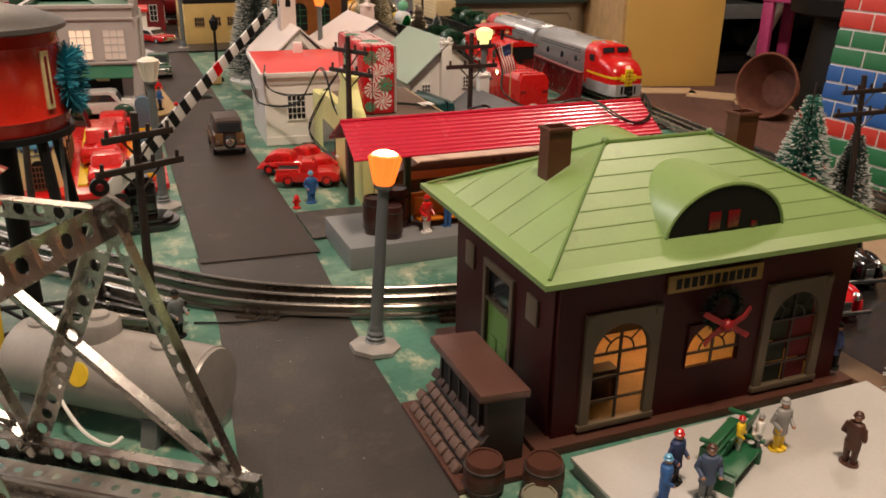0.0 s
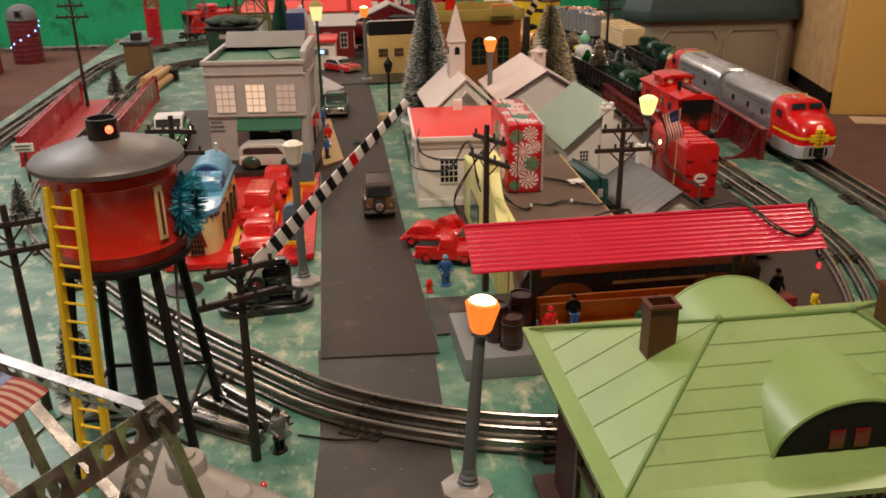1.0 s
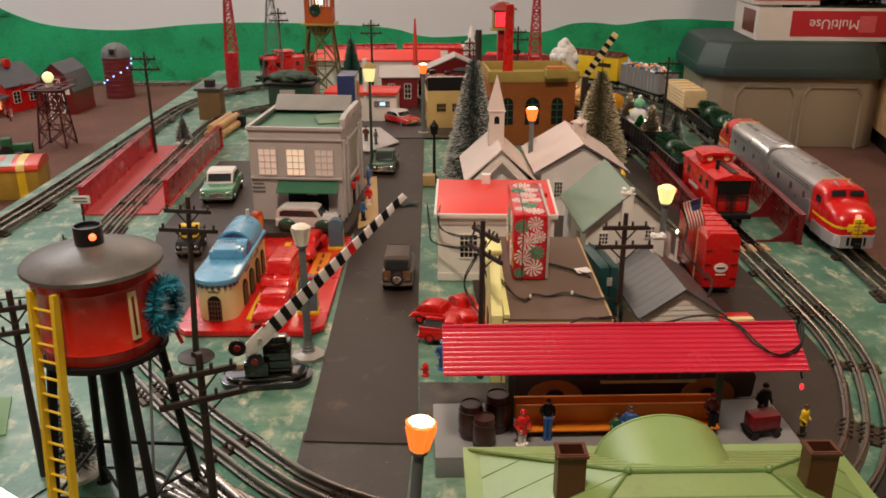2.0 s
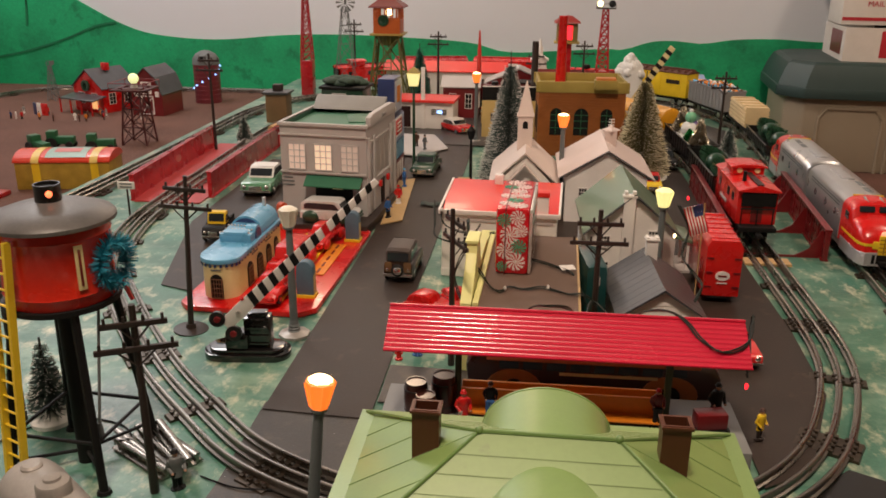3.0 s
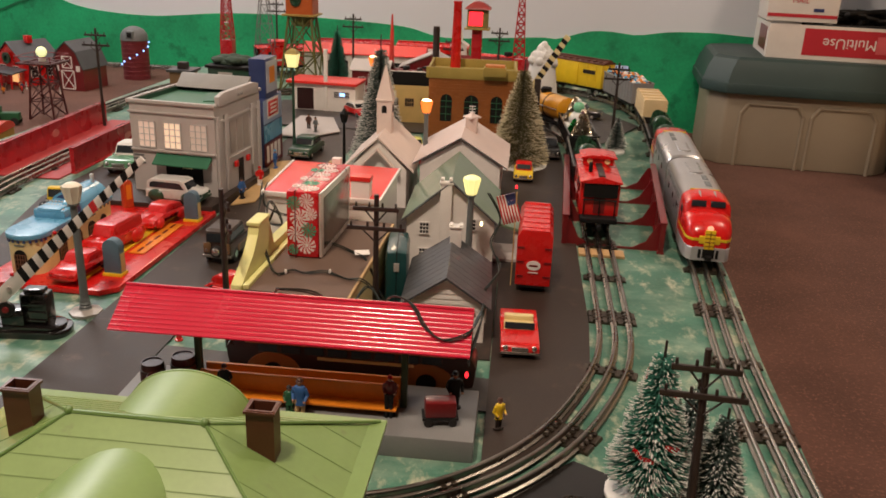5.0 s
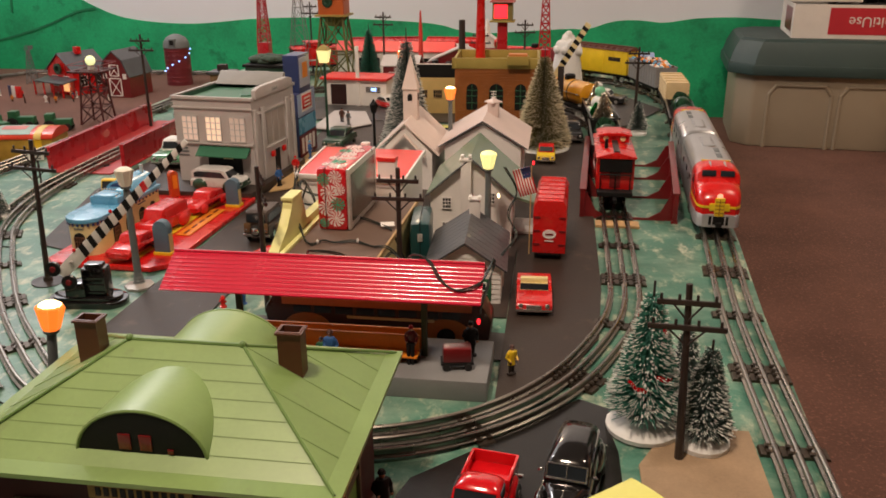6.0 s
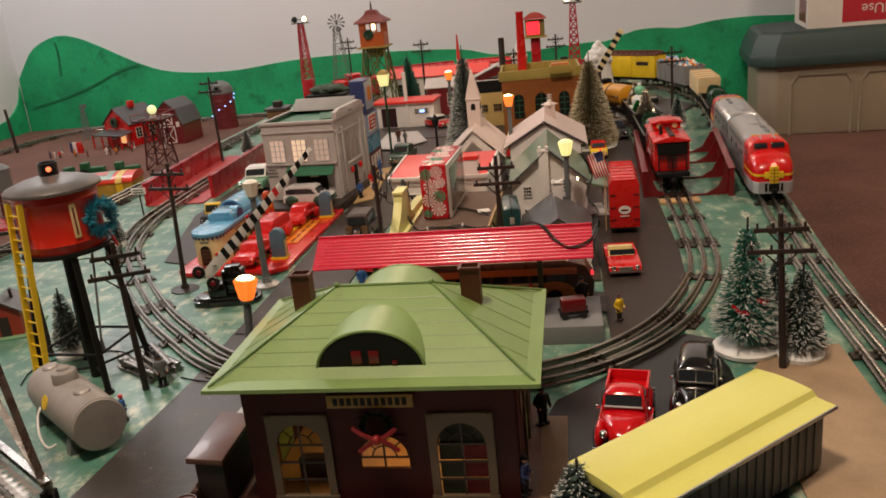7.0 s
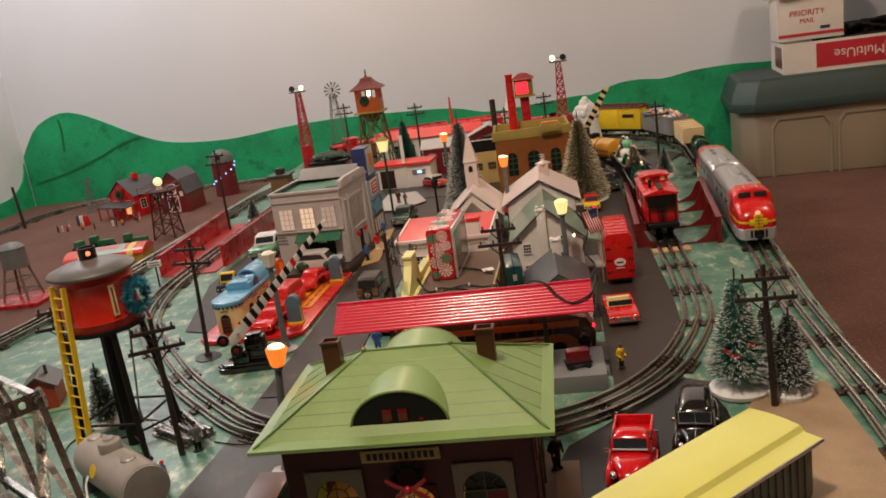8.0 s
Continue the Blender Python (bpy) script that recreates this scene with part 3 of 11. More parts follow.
def bottle_brush(x, y, h, r, mat, tip, label, z=0.0, base=True, n=1500, low=0.14, red=False, seed=1, basemat=SNOW):
    """A bottle-brush tree: a wire with a spiral of separate bristles, frosted at the ends."""
    rnd = random.Random(seed)
    n = int(n * 1.7)
    top = thing("bottle_brush_tree", label, "christmas tree", pose(x, y, z), "bottle-brush trees")
    if base:
        bm = B()
        lathe(bm, [(r * 0.98, 0), (r * 1.0, 0.004), (r * 0.8, 0.0085), (r * 0.4, 0.012), (0.003, 0.013)], seg=18)
        part("base", bm, basemat, top, "round snow-covered base")
    bm = B()
    cone(bm, (0, 0, 0.002), 0.0018, 0.0010, h - 0.004, 6)
    part("trunk", bm, DARK, top)
    for which, m, share in ((0, mat, 0.80), (1, tip, 0.42)):
        bm = B()
        for k in range(int(n * share)):
            zz = h * (low + (1 - low) * (1 - math.sqrt(1 - rnd.random() * 0.985)))
            rr = r * (1 - (zz / h - low) / (1 - low)) ** 0.9 * rnd.uniform(0.8, 1.08) + 0.0025
            a = rnd.uniform(0, 2 * math.pi)
            dz = rr * rnd.uniform(-0.12, 0.30)
            d = Vector((math.cos(a), math.sin(a), 0))
            s = Vector((-d.y, d.x, 0)) * (0.00048 if which == 0 else 0.00038)
            r0 = 0.05 if which == 0 else 0.84
            p, q = d * rr * r0 + Vector((0, 0, zz + dz * r0)), d * rr * (0.93 if which == 0 else 1.03) + Vector((0, 0, zz + dz))
            u = Vector((0, 0, 0.0005))
            bm.faces.new([bm.verts.new(v) for v in (p - s, p + s, q + s * 0.7, q - s * 0.7)])
            bm.faces.new([bm.verts.new(v) for v in (p - u, p + u, q + u * 0.7, q - u * 0.7)])
        tagged(part("needle_cover" if which == 0 else "frosting", bm, m, top, sharp=0), kind="stuff")
    if red:
        for k in range(7):
            bm = B()
            a, zz = rnd.uniform(0, 6.28), h * rnd.uniform(0.25, 0.85)
            rr = r * (1 - zz / h) + 0.004
            pts = [Vector((rr * math.cos(a + 0.14 * j), rr * math.sin(a + 0.14 * j), zz + 0.0012 * math.sin(1.9 * j) - 0.0012 * j)) for j in range(6)]
            sweep(bm, pts, [(0.0003, -0.0017), (0.0003, 0.0017), (-0.0003, 0.0017), (-0.0003, -0.0017)])
            part("ribbon", bm, GLOSS_RED, top, "curled strip of red foil ribbon")
    return top


def toy_car(name, label, x, y, rz, L, W, H, paint, roof=None, trim=CHROME, style="sedan", z=0.0024, window=AUTOGLASS, group="toy cars"):
    """A toy car that faces -y before it is turned by rz."""
    top = thing(name, label, "toy car", pose(x, y, z, 0, 0, rz), group)
    h, c = L / 2, H * 0.16
    hood = H * 0.58
    if style == "pickup":
        low = [(-h, c), (-h, hood * 0.8), (-h * 0.86, hood), (-h * 0.3, hood), (-h * 0.3, hood * 0.95), (h * 0.97, hood * 0.95), (h, c)]
        cab = [(-h * 0.36, hood * 0.95), (-h * 0.18, H), (h * 0.16, H), (h * 0.24, hood * 0.95)]
    elif style == "woody":
        low = [(-h, c), (-h, hood * 1.05), (h * 0.4, hood * 1.0), (h * 0.94, hood * 0.85), (h, hood * 0.6), (h, c)]
        cab = [(-h * 0.98, hood * 0.95), (-h * 0.93, H * 0.95), (-h * 0.85, H), (h * 0.14, H), (h * 0.24, H * 0.95), (h * 0.40, hood * 0.95)]
    elif style == "van":
        low = [(-h, c), (-h, hood * 0.7), (-h * 0.88, hood), (-h * 0.55, hood), (-h * 0.55, hood * 0.95), (h * 0.98, hood * 0.9), (h, c)]
        cab = [(-h * 0.58, hood * 0.85), (-h * 0.38, H * 0.97), (-h * 0.2, H), (h * 0.8, H * 0.98), (h * 0.97, H * 0.85), (h * 0.98, hood * 0.85)]
    elif style == "open":
        low = [(-h, c), (-h, hood * 0.75), (-h * 0.9, hood * 0.92), (-h * 0.25, hood), (-h * 0.2, hood * 0.72), (h * 0.45, hood * 0.72), (h * 0.5, hood), (h * 0.95, hood * 0.9), (h, c)]
        cab = None
    else:
        low = [(-h, c), (-h, hood * 0.8), (-h * 0.9, hood), (-h * 0.3, hood * 1.02), (h * 0.55, hood * 1.02), (h * 0.95, hood * 0.9), (h, c)]
        cab = [(-h * 0.42, hood * 0.95), (-h * 0.2, H * 0.97), (-h * 0.08, H), (h * 0.32, H), (h * 0.48, H * 0.95), (h * 0.7, hood * 0.95)]
    soft = 0.20 if style == "old" else (0.13 if style == "woody" else (0.10 if style == "sedan" else 0.06))
    if style == "old":
        low = [(-h, c), (-h, hood * 0.7), (-h * 0.9, hood * 0.98), (-h * 0.3, hood * 1.1), (h * 0.6, hood * 1.05), (h * 0.95, hood * 0.75), (h, c)]
        cab = [(-h * 0.32, hood * 0.9), (-h * 0.14, H * 0.95), (h * 0.05, H), (h * 0.40, H * 0.99), (h * 0.68, H * 0.85), (h * 0.86, hood * 0.9)]
    bm = B()
    prism(bm, low, side(-W / 2), W, W * soft)
    body = part("body", bm, paint, top)
    if cab:
        bm = B()
        prism(bm, cab, side(-W * 0.42), W * 0.84, W * min(soft, 0.13))
        part("cabin", bm, roof or paint, top)
        mid = sum(p[0] for p in cab) / len(cab)
        bm = B()
        prism(bm, [(mid + (p[0] - mid) * 0.82, hood + (p[1] - hood) * 0.55 + (H - hood) * 0.18) for p in cab], side(-W * 0.43), W * 0.86)
        part("side_window", bm, window, top)
        a, b = cab[0], cab[1]
        bm = B()
        q = lambda t, o: (a[0] + (b[0] - a[0]) * t - o, a[1] + (b[1] - a[1]) * t + o * 0.4)
        prism(bm, [q(0.25, 0.0008), q(0.85, 0.0008), q(0.85, -0.002), q(0.25, -0.002)], side(-W * 0.35), W * 0.70)
        part("windshield", bm, window, top)
    else:
        bm = B()
        box(bm, (0, h * 0.12, hood * 0.78), (W * 0.8, L * 0.26, hood * 0.12), bev=0.001)
        box(bm, (0, h * 0.42, hood * 0.98), (W * 0.78, L * 0.08, hood * 0.34), bev=0.001)
        box(bm, (0, h * 0.0, hood * 0.92), (W * 0.74, L * 0.05, hood * 0.3), bev=0.001)
        part("seat", bm, CREAM, top, "cream bench seats")
        bm = B()
        box(bm, (0, -h * 0.24, hood * 1.2), (W * 0.78, 0.0015, hood * 0.4), rx=-20)
        part("windshield", bm, window, top)
    if style in ("pickup", "old", "van") and L > 0.08:
        for sx in (-1, 1):
            for sy in (-0.62, 0.60):
                bm = B()
                ball(bm, (sx * W * 0.47, sy * h, H * 0.26), H * 0.30, 0.55, 1.35, 0.95, 14)
                part("fender", bm, trim if style == "van" else paint, body)
        bm = B()
        ball(bm, (0, -h * 0.62, hood * 0.66), W * 0.30, 1.0, 1.35, 0.9, 14)
        part("hood", bm, paint, body)
    if style == "pickup":
        bm = B()
        box(bm, (0, h * 0.62, hood * 0.96), (W * 0.78, L * 0.32, hood * 0.12))
        part("bed_floor", bm, SOOT, top)
        for sx in (-1, 1):
            boxed("bed_side", paint, top, (sx * W * 0.44, h * 0.62, hood * 1.05), (W * 0.08, L * 0.36, hood * 0.3), bev=0.0006)
    if style == "woody":
        for s in (-1, 1):
            boxed("wood_panel", WOODPANEL, body, (s * (W / 2 + 0.0002), h * 0.15, hood * 0.62), (0.0012, L * 0.62, hood * 0.34), bev=0.0003, label="pale wood side panel")
            boxed("tail_panel", WOODPANEL, body, (s * W * 0.32, -h - 0.0006, hood * 0.85), (W * 0.24, 0.0012, hood * 0.5), bev=0.0003, label="pale wood tail panel")
        bm = B()
        lathe(bm, [(H * 0.15, -0.002), (H * 0.18, -0.001), (H * 0.18, 0.0015), (H * 0.13, 0.003), (0.001, 0.003)], seg=18, m=pose(0, -h - 0.002, hood * 0.70, 90))
        spare = part("spare_wheel", bm, TYRE, body, "black spare wheel")
        bm = B()
        lathe(bm, [(H * 0.115, 0.0032), (H * 0.10, 0.0042), (H * 0.04, 0.005), (0.001, 0.0054)], seg=18, m=pose(0, -h - 0.002, hood * 0.70, 90))
        part("spare_cover", bm, CHROME, spare, "domed chrome cover")
    bm = B()
    box(bm, (0, -h - 0.0006, c * 1.6), (W * 0.98, 0.0022, H * 0.09), bev=0.0006)
    part("front_bumper", bm, trim, top)
    bm = B()
    box(bm, (0, h + 0.0006, c * 1.6), (W * 0.98, 0.0022, H * 0.09), bev=0.0006)
    part("rear_bumper", bm, trim, top)
    bm = B()
    box(bm, (0, -h - 0.0004, hood * 0.62), (W * 0.42, 0.0016, hood * 0.32), bev=0.0004)
    part("grille", bm, trim, top)
    for sx in (-1, 1):
        bm = B()
        ball(bm, (sx * W * 0.36, -h, hood * 0.72), W * 0.075, 1, 0.6, 1, 8)
        part("headlight", bm, trim, top)
        for sy in (-0.62, 0.62):
            bm = B()
            lathe(bm, [(H * 0.2, -W * 0.05), (H * 0.23, -W * 0.03), (H * 0.23, W * 0.03), (H * 0.2, W * 0.05)], seg=14, m=pose(sx * W * 0.45, sy * h, H * 0.22, 0, 90))
            wheel = part("wheel", bm, TYRE, top)
            bm = B()
            lathe(bm, [(H * 0.13, -W * 0.055), (H * 0.11, W * 0.055)], seg=10, m=pose(sx * W * 0.452, sy * h, H * 0.22, 0, 90))
            part("hubcap", bm, trim, wheel)
    return top


def pierced(bm, w, h, nx, nz, rim, bar, t, m):
    """One flat sheet, w by h and t thick, standing in x and z round the origin, with nx by nz openings."""
    def stops(size, n):
        inner = size - 2 * rim
        gap = (inner - (n - 1) * bar) / n
        out = [-size / 2]
        for k in range(n):
            a = -size / 2 + rim + k * (gap + bar)
            out += [a, a + gap]
        return out + [size / 2]
    xs, zs = stops(w, nx), stops(h, nz)
    V = [[[bm.verts.new(m @ Vector((x, y, z))) for z in zs] for x in xs] for y in (-t, 0.0)]
    solid = lambda i, j: 0 <= i < len(xs) - 1 and 0 <= j < len(zs) - 1 and not (i % 2 and j % 2)
    for i in range(len(xs) - 1):
        for j in range(len(zs) - 1):
            if not solid(i, j):
                continue
            for y in (0, 1):
                bm.faces.new((V[y][i][j], V[y][i + 1][j], V[y][i + 1][j + 1], V[y][i][j + 1]))
            for (di, dj), (p, q) in (((-1, 0), ((i, j), (i, j + 1))), ((1, 0), ((i + 1, j), (i + 1, j + 1))), ((0, -1), ((i, j), (i + 1, j))), ((0, 1), ((i, j + 1), (i + 1, j + 1)))):
                if not solid(i + di, j + dj):
                    bm.faces.new((V[0][p[0]][p[1]], V[0][q[0]][q[1]], V[1][q[0]][q[1]], V[1][p[0]][p[1]]))


def window_part(parent, c, w, h, face, glassmat, framemat, nx=2, nz=2, fw=0.0012, name="window"):
    """A small window proud of a wall: frame with glazing bars, and a pane. face: the wall's outward way, in degrees round z (270: towards -y)."""
    m = Matrix.Translation(c) @ pose(0, 0, 0, 0, 0, face + 90)
    bm = B()
    pierced(bm, w, h, nx, nz, fw, fw * 0.6, 0.0018, Matrix.Translation((0, 0.0003, 0)))
    win = part(name, bm, framemat, parent, m=m)
    bm = B()
    box(bm, (0, 0.0001, 0), (w - fw, 0.0006, h - fw))
    part("pane", bm, glassmat, win)
    return win


def gable_roof(bm, hx, hy, z0, zr, t=0.002, axis="y"):
    """Two roof slabs meeting at a ridge along the axis; hx, hy: half sizes with overhang."""
    if axis == "y":
        pts = [(-hx, z0), (0, zr), (hx, z0), (hx, z0 - t), (0, zr - t * 1.3), (-hx, z0 - t)]
        prism(bm, pts, front(hy), 2 * hy)
    else:
        pts = [(-hy, z0), (0, zr), (hy, z0), (hy, z0 - t), (0, zr - t * 1.3), (-hy, z0 - t)]
        prism(bm, pts, side(-hx), 2 * hx)


def gable_walls(bm, hx, hy, z0, zr, axis="y"):
    if axis == "y":
        prism(bm, [(-hx, 0), (hx, 0), (hx, z0), (0, zr), (-hx, z0)], front(hy), 2 * hy)
    else:
        prism(bm, [(-hy, 0), (hy, 0), (hy, z0), (0, zr), (-hy, z0)], side(-hx), 2 * hx)


# ---- the green-roofed station and what stands round it ----
PANE_GREEN = shade("pane_dark_green", C(34, 40, 20), 0.8, var=0.3, scale=60)
PANE_RED = shade("pane_red", C(96, 14, 18), 0.8, var=0.3, scale=60)


def station():
    top = thing("toy_station", "maroon tin toy station with pale green hipped roof and lit windows", "toy station", pose(0.245, 0.5125, 0.0, 0, 0, -0.5))
    X, Y, Z = 0.1005, 0.068, 0.107
    bm = B()
    box(bm, (0, 0, 0.003), (0.226, 0.154, 0.006), bev=0.001)
    part("base", bm, BROWN, top, "brown tin base")
    T = 0.0025
    # walls with their openings
    spots = [(-0.0605, 0.046, 0.010, 0.066), (0.0025, 0.037, 0.034, 0.028), (0.0605, 0.046, 0.010, 0.066)]
    def wall(name, w, holes, m):
        bm = B()
        cuts = sorted(holes)
        x = -w / 2
        for cx, cw, z0, ch in cuts:
            box(bm, ((x + cx - cw / 2) / 2, 0, (0.006 + Z) / 2), (cx - cw / 2 - x, T, Z - 0.006))
            if z0 > 0.0065:
                box(bm, (cx, 0, (0.006 + z0) / 2), (cw, T, z0 - 0.006))
            box(bm, (cx, 0, (z0 + ch + Z) / 2), (cw, T, Z - z0 - ch))
            x = cx + cw / 2
        box(bm, ((x + w / 2) / 2, 0, (0.006 + Z) / 2), (w / 2 - x, T, Z - 0.006))
        bmesh.ops.remove_doubles(bm, verts=bm.verts[:], dist=1e-5)
        return part(name, bm, MAROON, top, m=m)
    wall("front_wall", 2 * X, spots, pose(0, -Y, 0))
    wall("back_wall", 2 * X, spots, pose(0, Y, 0))
    wall("side_wall", 2 * Y - 2 * T, [(0.0, 0.034, 0.0062, 0.07)], pose(-X, 0, 0, 0, 0, 90))
    wall("side_wall", 2 * Y - 2 * T, [(0.0, 0.034, 0.0062, 0.07)], pose(X, 0, 0, 0, 0, 90))
    # arched windows
    for sy in (-1, 1):
        for cx, cw, z0, ch in spots:
            big = ch > 0.05
            m = pose(cx, sy * (Y + 0.0016), z0, 0, 0, 0 if sy < 0 else 180)
            iw = cw - (0.010 if big else 0.0)
            ih = ch - (0.004 if big else 0.0)
            r = iw / 2
            o = cw / 2 + (0.001 if big else 0.0)
            bm = B()
            outline = [(-o, 0), (-o, ch + (0.004 if big else 0.0)), (o, ch + (0.004 if big else 0.0)), (o, 0)]
            if big:
                outline += [(r, 0)]
            outline += [(r * math.cos(math.pi * k / 16), ih - r + r * math.sin(math.pi * k / 16)) for k in range(17)]
            outline += [(-r, 0)] if big else []
            prism(bm, outline, front(0.001), 0.003 if big else 0.002)
            win = part("arched_window", bm, WINDOW_FRAME if big else MAROON, top, "weathered grey moulded window surround" if big else "", m=m)
            if big:
                boxed("sill", WINDOW_FRAME, win, (0, -0.0005, 0.0), (cw + 0.004, 0.004, 0.004), bev=0.0006)
                for sx in (-1, 1):
                    boxed("corner_rosette", WINDOW_FRAME, win, (sx * (o - 0.0025), -0.0022, ch + 0.001), (0.0046, 0.0012, 0.0046), bev=0.0004)
            bm = B()
            box(bm, (0, 0.0005, ih * 0.5), (0.0013, 0.0012, ih))
            rows = 4 if big else 2
            for k in range(1, rows):
                box(bm, (0, 0.0005, (ih - r) * k / (rows - 1)), (iw, 0.0012, 0.0013))
            for rr in (0.5, 0.98):
                pts = [Vector((r * rr * math.cos(math.pi * k / 10), 0.0005, ih - r + r * rr * math.sin(math.pi * k / 10))) for k in range(11)]
                for a, b in zip(pts, pts[1:]):
                    rod(bm, a, b, 0.0006, 4)
            for a in (45, 135):
                rod(bm, (0.5 * r * math.cos(radians(a)), 0.0005, ih - r + 0.5 * r * math.sin(radians(a))), (r * math.cos(radians(a)), 0.0005, ih - r + r * math.sin(radians(a))), 0.0006, 4)
            part("window_grid", bm, DARK, win)
            if big and cx > 0 and sy < 0:
                # the painted panes of the east window
                for k in range(3):
                    for s, mat in ((-1, PANE_GREEN), (1, PANE_RED)):
                        boxed("painted_pane", mat, win, (s * iw * 0.25, 0.0022, (ih - r) * (k + 0.5) / 3), (iw * 0.46, 0.0006, (ih - r) / 3 - 0.002))
                boxed("painted_pane", PANE_GREEN, win, (0, 0.0022, ih - r * 0.55), (iw * 0.9, 0.0006, r * 0.9))
    # green side doors with pale surrounds
    for sx in (-1, 1):
        m = pose(sx * (X - 0.0002), 0, 0.0062, 0, 0, 90 * sx)
        bm = B()
        box(bm, (0, 0, 0.025), (0.033, 0.002, 0.049), bev=0.0005)
        for k in (-1, 1):
            box(bm, (k * 0.007, -0.0012, 0.016), (0.010, 0.001, 0.022), bev=0.0003)
        door = part("door", bm, shade("door_green", C(110, 150, 72), 0.45), top, "light green panelled door", m=m)
        bm = B()
        for k in (-1, 1):
            box(bm, (k * 0.0185, -0.002, 0.036), (0.004, 0.003, 0.073), bev=0.0005)
        box(bm, (0, -0.002, 0.073), (0.041, 0.003, 0.005), bev=0.0005)
        box(bm, (0, -0.002, 0.050), (0.034, 0.002, 0.0025))
        part("door_frame", bm, WINDOW_FRAME, door)
        bm = B()
        box(bm, (0, 0.0003, 0.061), (0.034, 0.001, 0.018))
        part("transom", bm, AUTOGLASS, door)
        for k in (-1, 1):
            boxed("plaque", WINDOW_FRAME, top, (sx * (X + 0.0018), k * 0.043, 0.074), (0.002, 0.013, 0.016), bev=0.0005)
    # hipped roof with its lip, seams and ridge caps
    EX, EY, ZE, ZR, RX = 0.1205, 0.0880, 0.110, 0.153, 0.0375
    bm = B()
    e = [bm.verts.new(v) for v in ((-EX, -EY, ZE), (EX, -EY, ZE), (EX, EY, ZE), (-EX, EY, ZE))]
    f = [bm.verts.new(v) for v in ((-EX + 0.010, -EY + 0.010, ZE + 0.0022), (EX - 0.010, -EY + 0.010, ZE + 0.0022), (EX - 0.010, EY - 0.010, ZE + 0.0022), (-EX + 0.010, EY - 0.010, ZE + 0.0022))]
    r = [bm.verts.new(v) for v in ((-RX, 0, ZR), (RX, 0, ZR))]
    u = [bm.verts.new(v) for v in ((-EX, -EY, ZE - 0.003), (EX, -EY, ZE - 0.003), (EX, EY, ZE - 0.003), (-EX, EY, ZE - 0.003))]
    for k in range(4):
        j = (k + 1) % 4
        bm.faces.new((e[k], e[j], f[j], f[k]))
        bm.faces.new((u[k], u[j], e[j], e[k]))
    bm.faces.new((f[0], f[1], r[1], r[0]))
    bm.faces.new((f[2], f[3], r[0], r[1]))
    bm.faces.new((f[1], f[2], r[1]))
    bm.faces.new((f[3], f[0], r[0]))
    bm.faces.new(u[::-1])
    SEAM = shade("roof_seam_green", C(118, 144, 86), 0.40, coat=0.3)
    roof = part("roof", bm, GREEN_ROOF, top, "pale green hipped tin roof, slightly worn", sharp=10)
    bm = B()
    for sx in (-1, 1):
        for sy in (-1, 1):
            rod(bm, (sx * (EX - 0.004), sy * (EY - 0.004), ZE + 0.001), (sx * RX, 0, ZR), 0.0011, 6)
        ball(bm, (sx * RX, 0, ZR + 0.0005), 0.0026, seg=8)
    rod(bm, (-RX, 0, ZR), (RX, 0, ZR), 0.0014, 6)
    part("ridge_cap", bm, shade("ridge_green", C(104, 134, 74), 0.35), roof)
    for sy in (-1, 1):
        for k in range(1, 7):
            t = k / 7.2
            bm = B()
            w = (EX - 0.010) + (RX - EX + 0.010) * t
            y = sy * ((EY - 0.010) * (1 - t))
            z = ZE + 0.0022 + (ZR - ZE - 0.0022) * t
            rod(bm, (-w, y, z), (w, y, z), 0.00042, 4)
            part("seam", bm, SEAM, roof)
    for sx in (-1, 1):
        for k in range(1, 6):
            y = (EY - 0.010) * (2 * k / 6 - 1)
            t = 1 - abs(y) / (EY - 0.010)
            bm = B()
            rod(bm, (sx * (EX - 0.010), y, ZE + 0.0024), (sx * (EX - 0.010 + (RX - EX + 0.010) * t), y, ZE + 0.0022 + (ZR - ZE - 0.0022) * t), 0.0004, 4)
            part("seam", bm, SEAM, roof)
    MAROON_PANE = shade("maroon_pane", C(112, 16, 18), 0.15, coat=0.6)
    # barrel dormers with dark lunettes
    for sy in (-1, 1):
        yb, zb, hw, hh = -0.068, 0.1135, 0.040, 0.0310
        m = pose(0.0005, 0, 0, 0, 0, 0 if sy < 0 else 180)
        bm = B()
        n = 20
        a = [(hw * math.cos(math.pi * k / n), hh * math.sin(math.pi * k / n)) for k in range(n + 1)]
        prism(bm, a, front(0.0, 0, zb), -yb)
        dorm = part("dormer", bm, GREEN_ROOF, top, m=m, sharp=25)
        bm = B()
        sweep(bm, [Vector((x * 0.985, yb - 0.0004, zb + z * 0.985)) for x, z in a], ring(0.0012, 6))
        part("dormer_rim", bm, GREEN_ROOF, dorm)
        bm = B()
        prism(bm, [(x * 0.955, z * 0.955) for x, z in a], front(yb + 0.0004, 0, zb), 0.0012)
        part("lunette", bm, SOOT, dorm, "black lunette with small coloured panes")
        for px, pz, mat in ((-0.0090, 0.0105, MAROON_PANE), (0.0035, 0.0105, MAROON_PANE), (0.018, 0.006, MAROON_PANE)):
            bm = B()
            box(bm, (px, yb - 0.0012, zb + pz), (0.0075, 0.0008, 0.0100) if px < 0.01 else (0.0035, 0.0008, 0.003), bev=0.0002)
            part("pane", bm, mat, dorm)
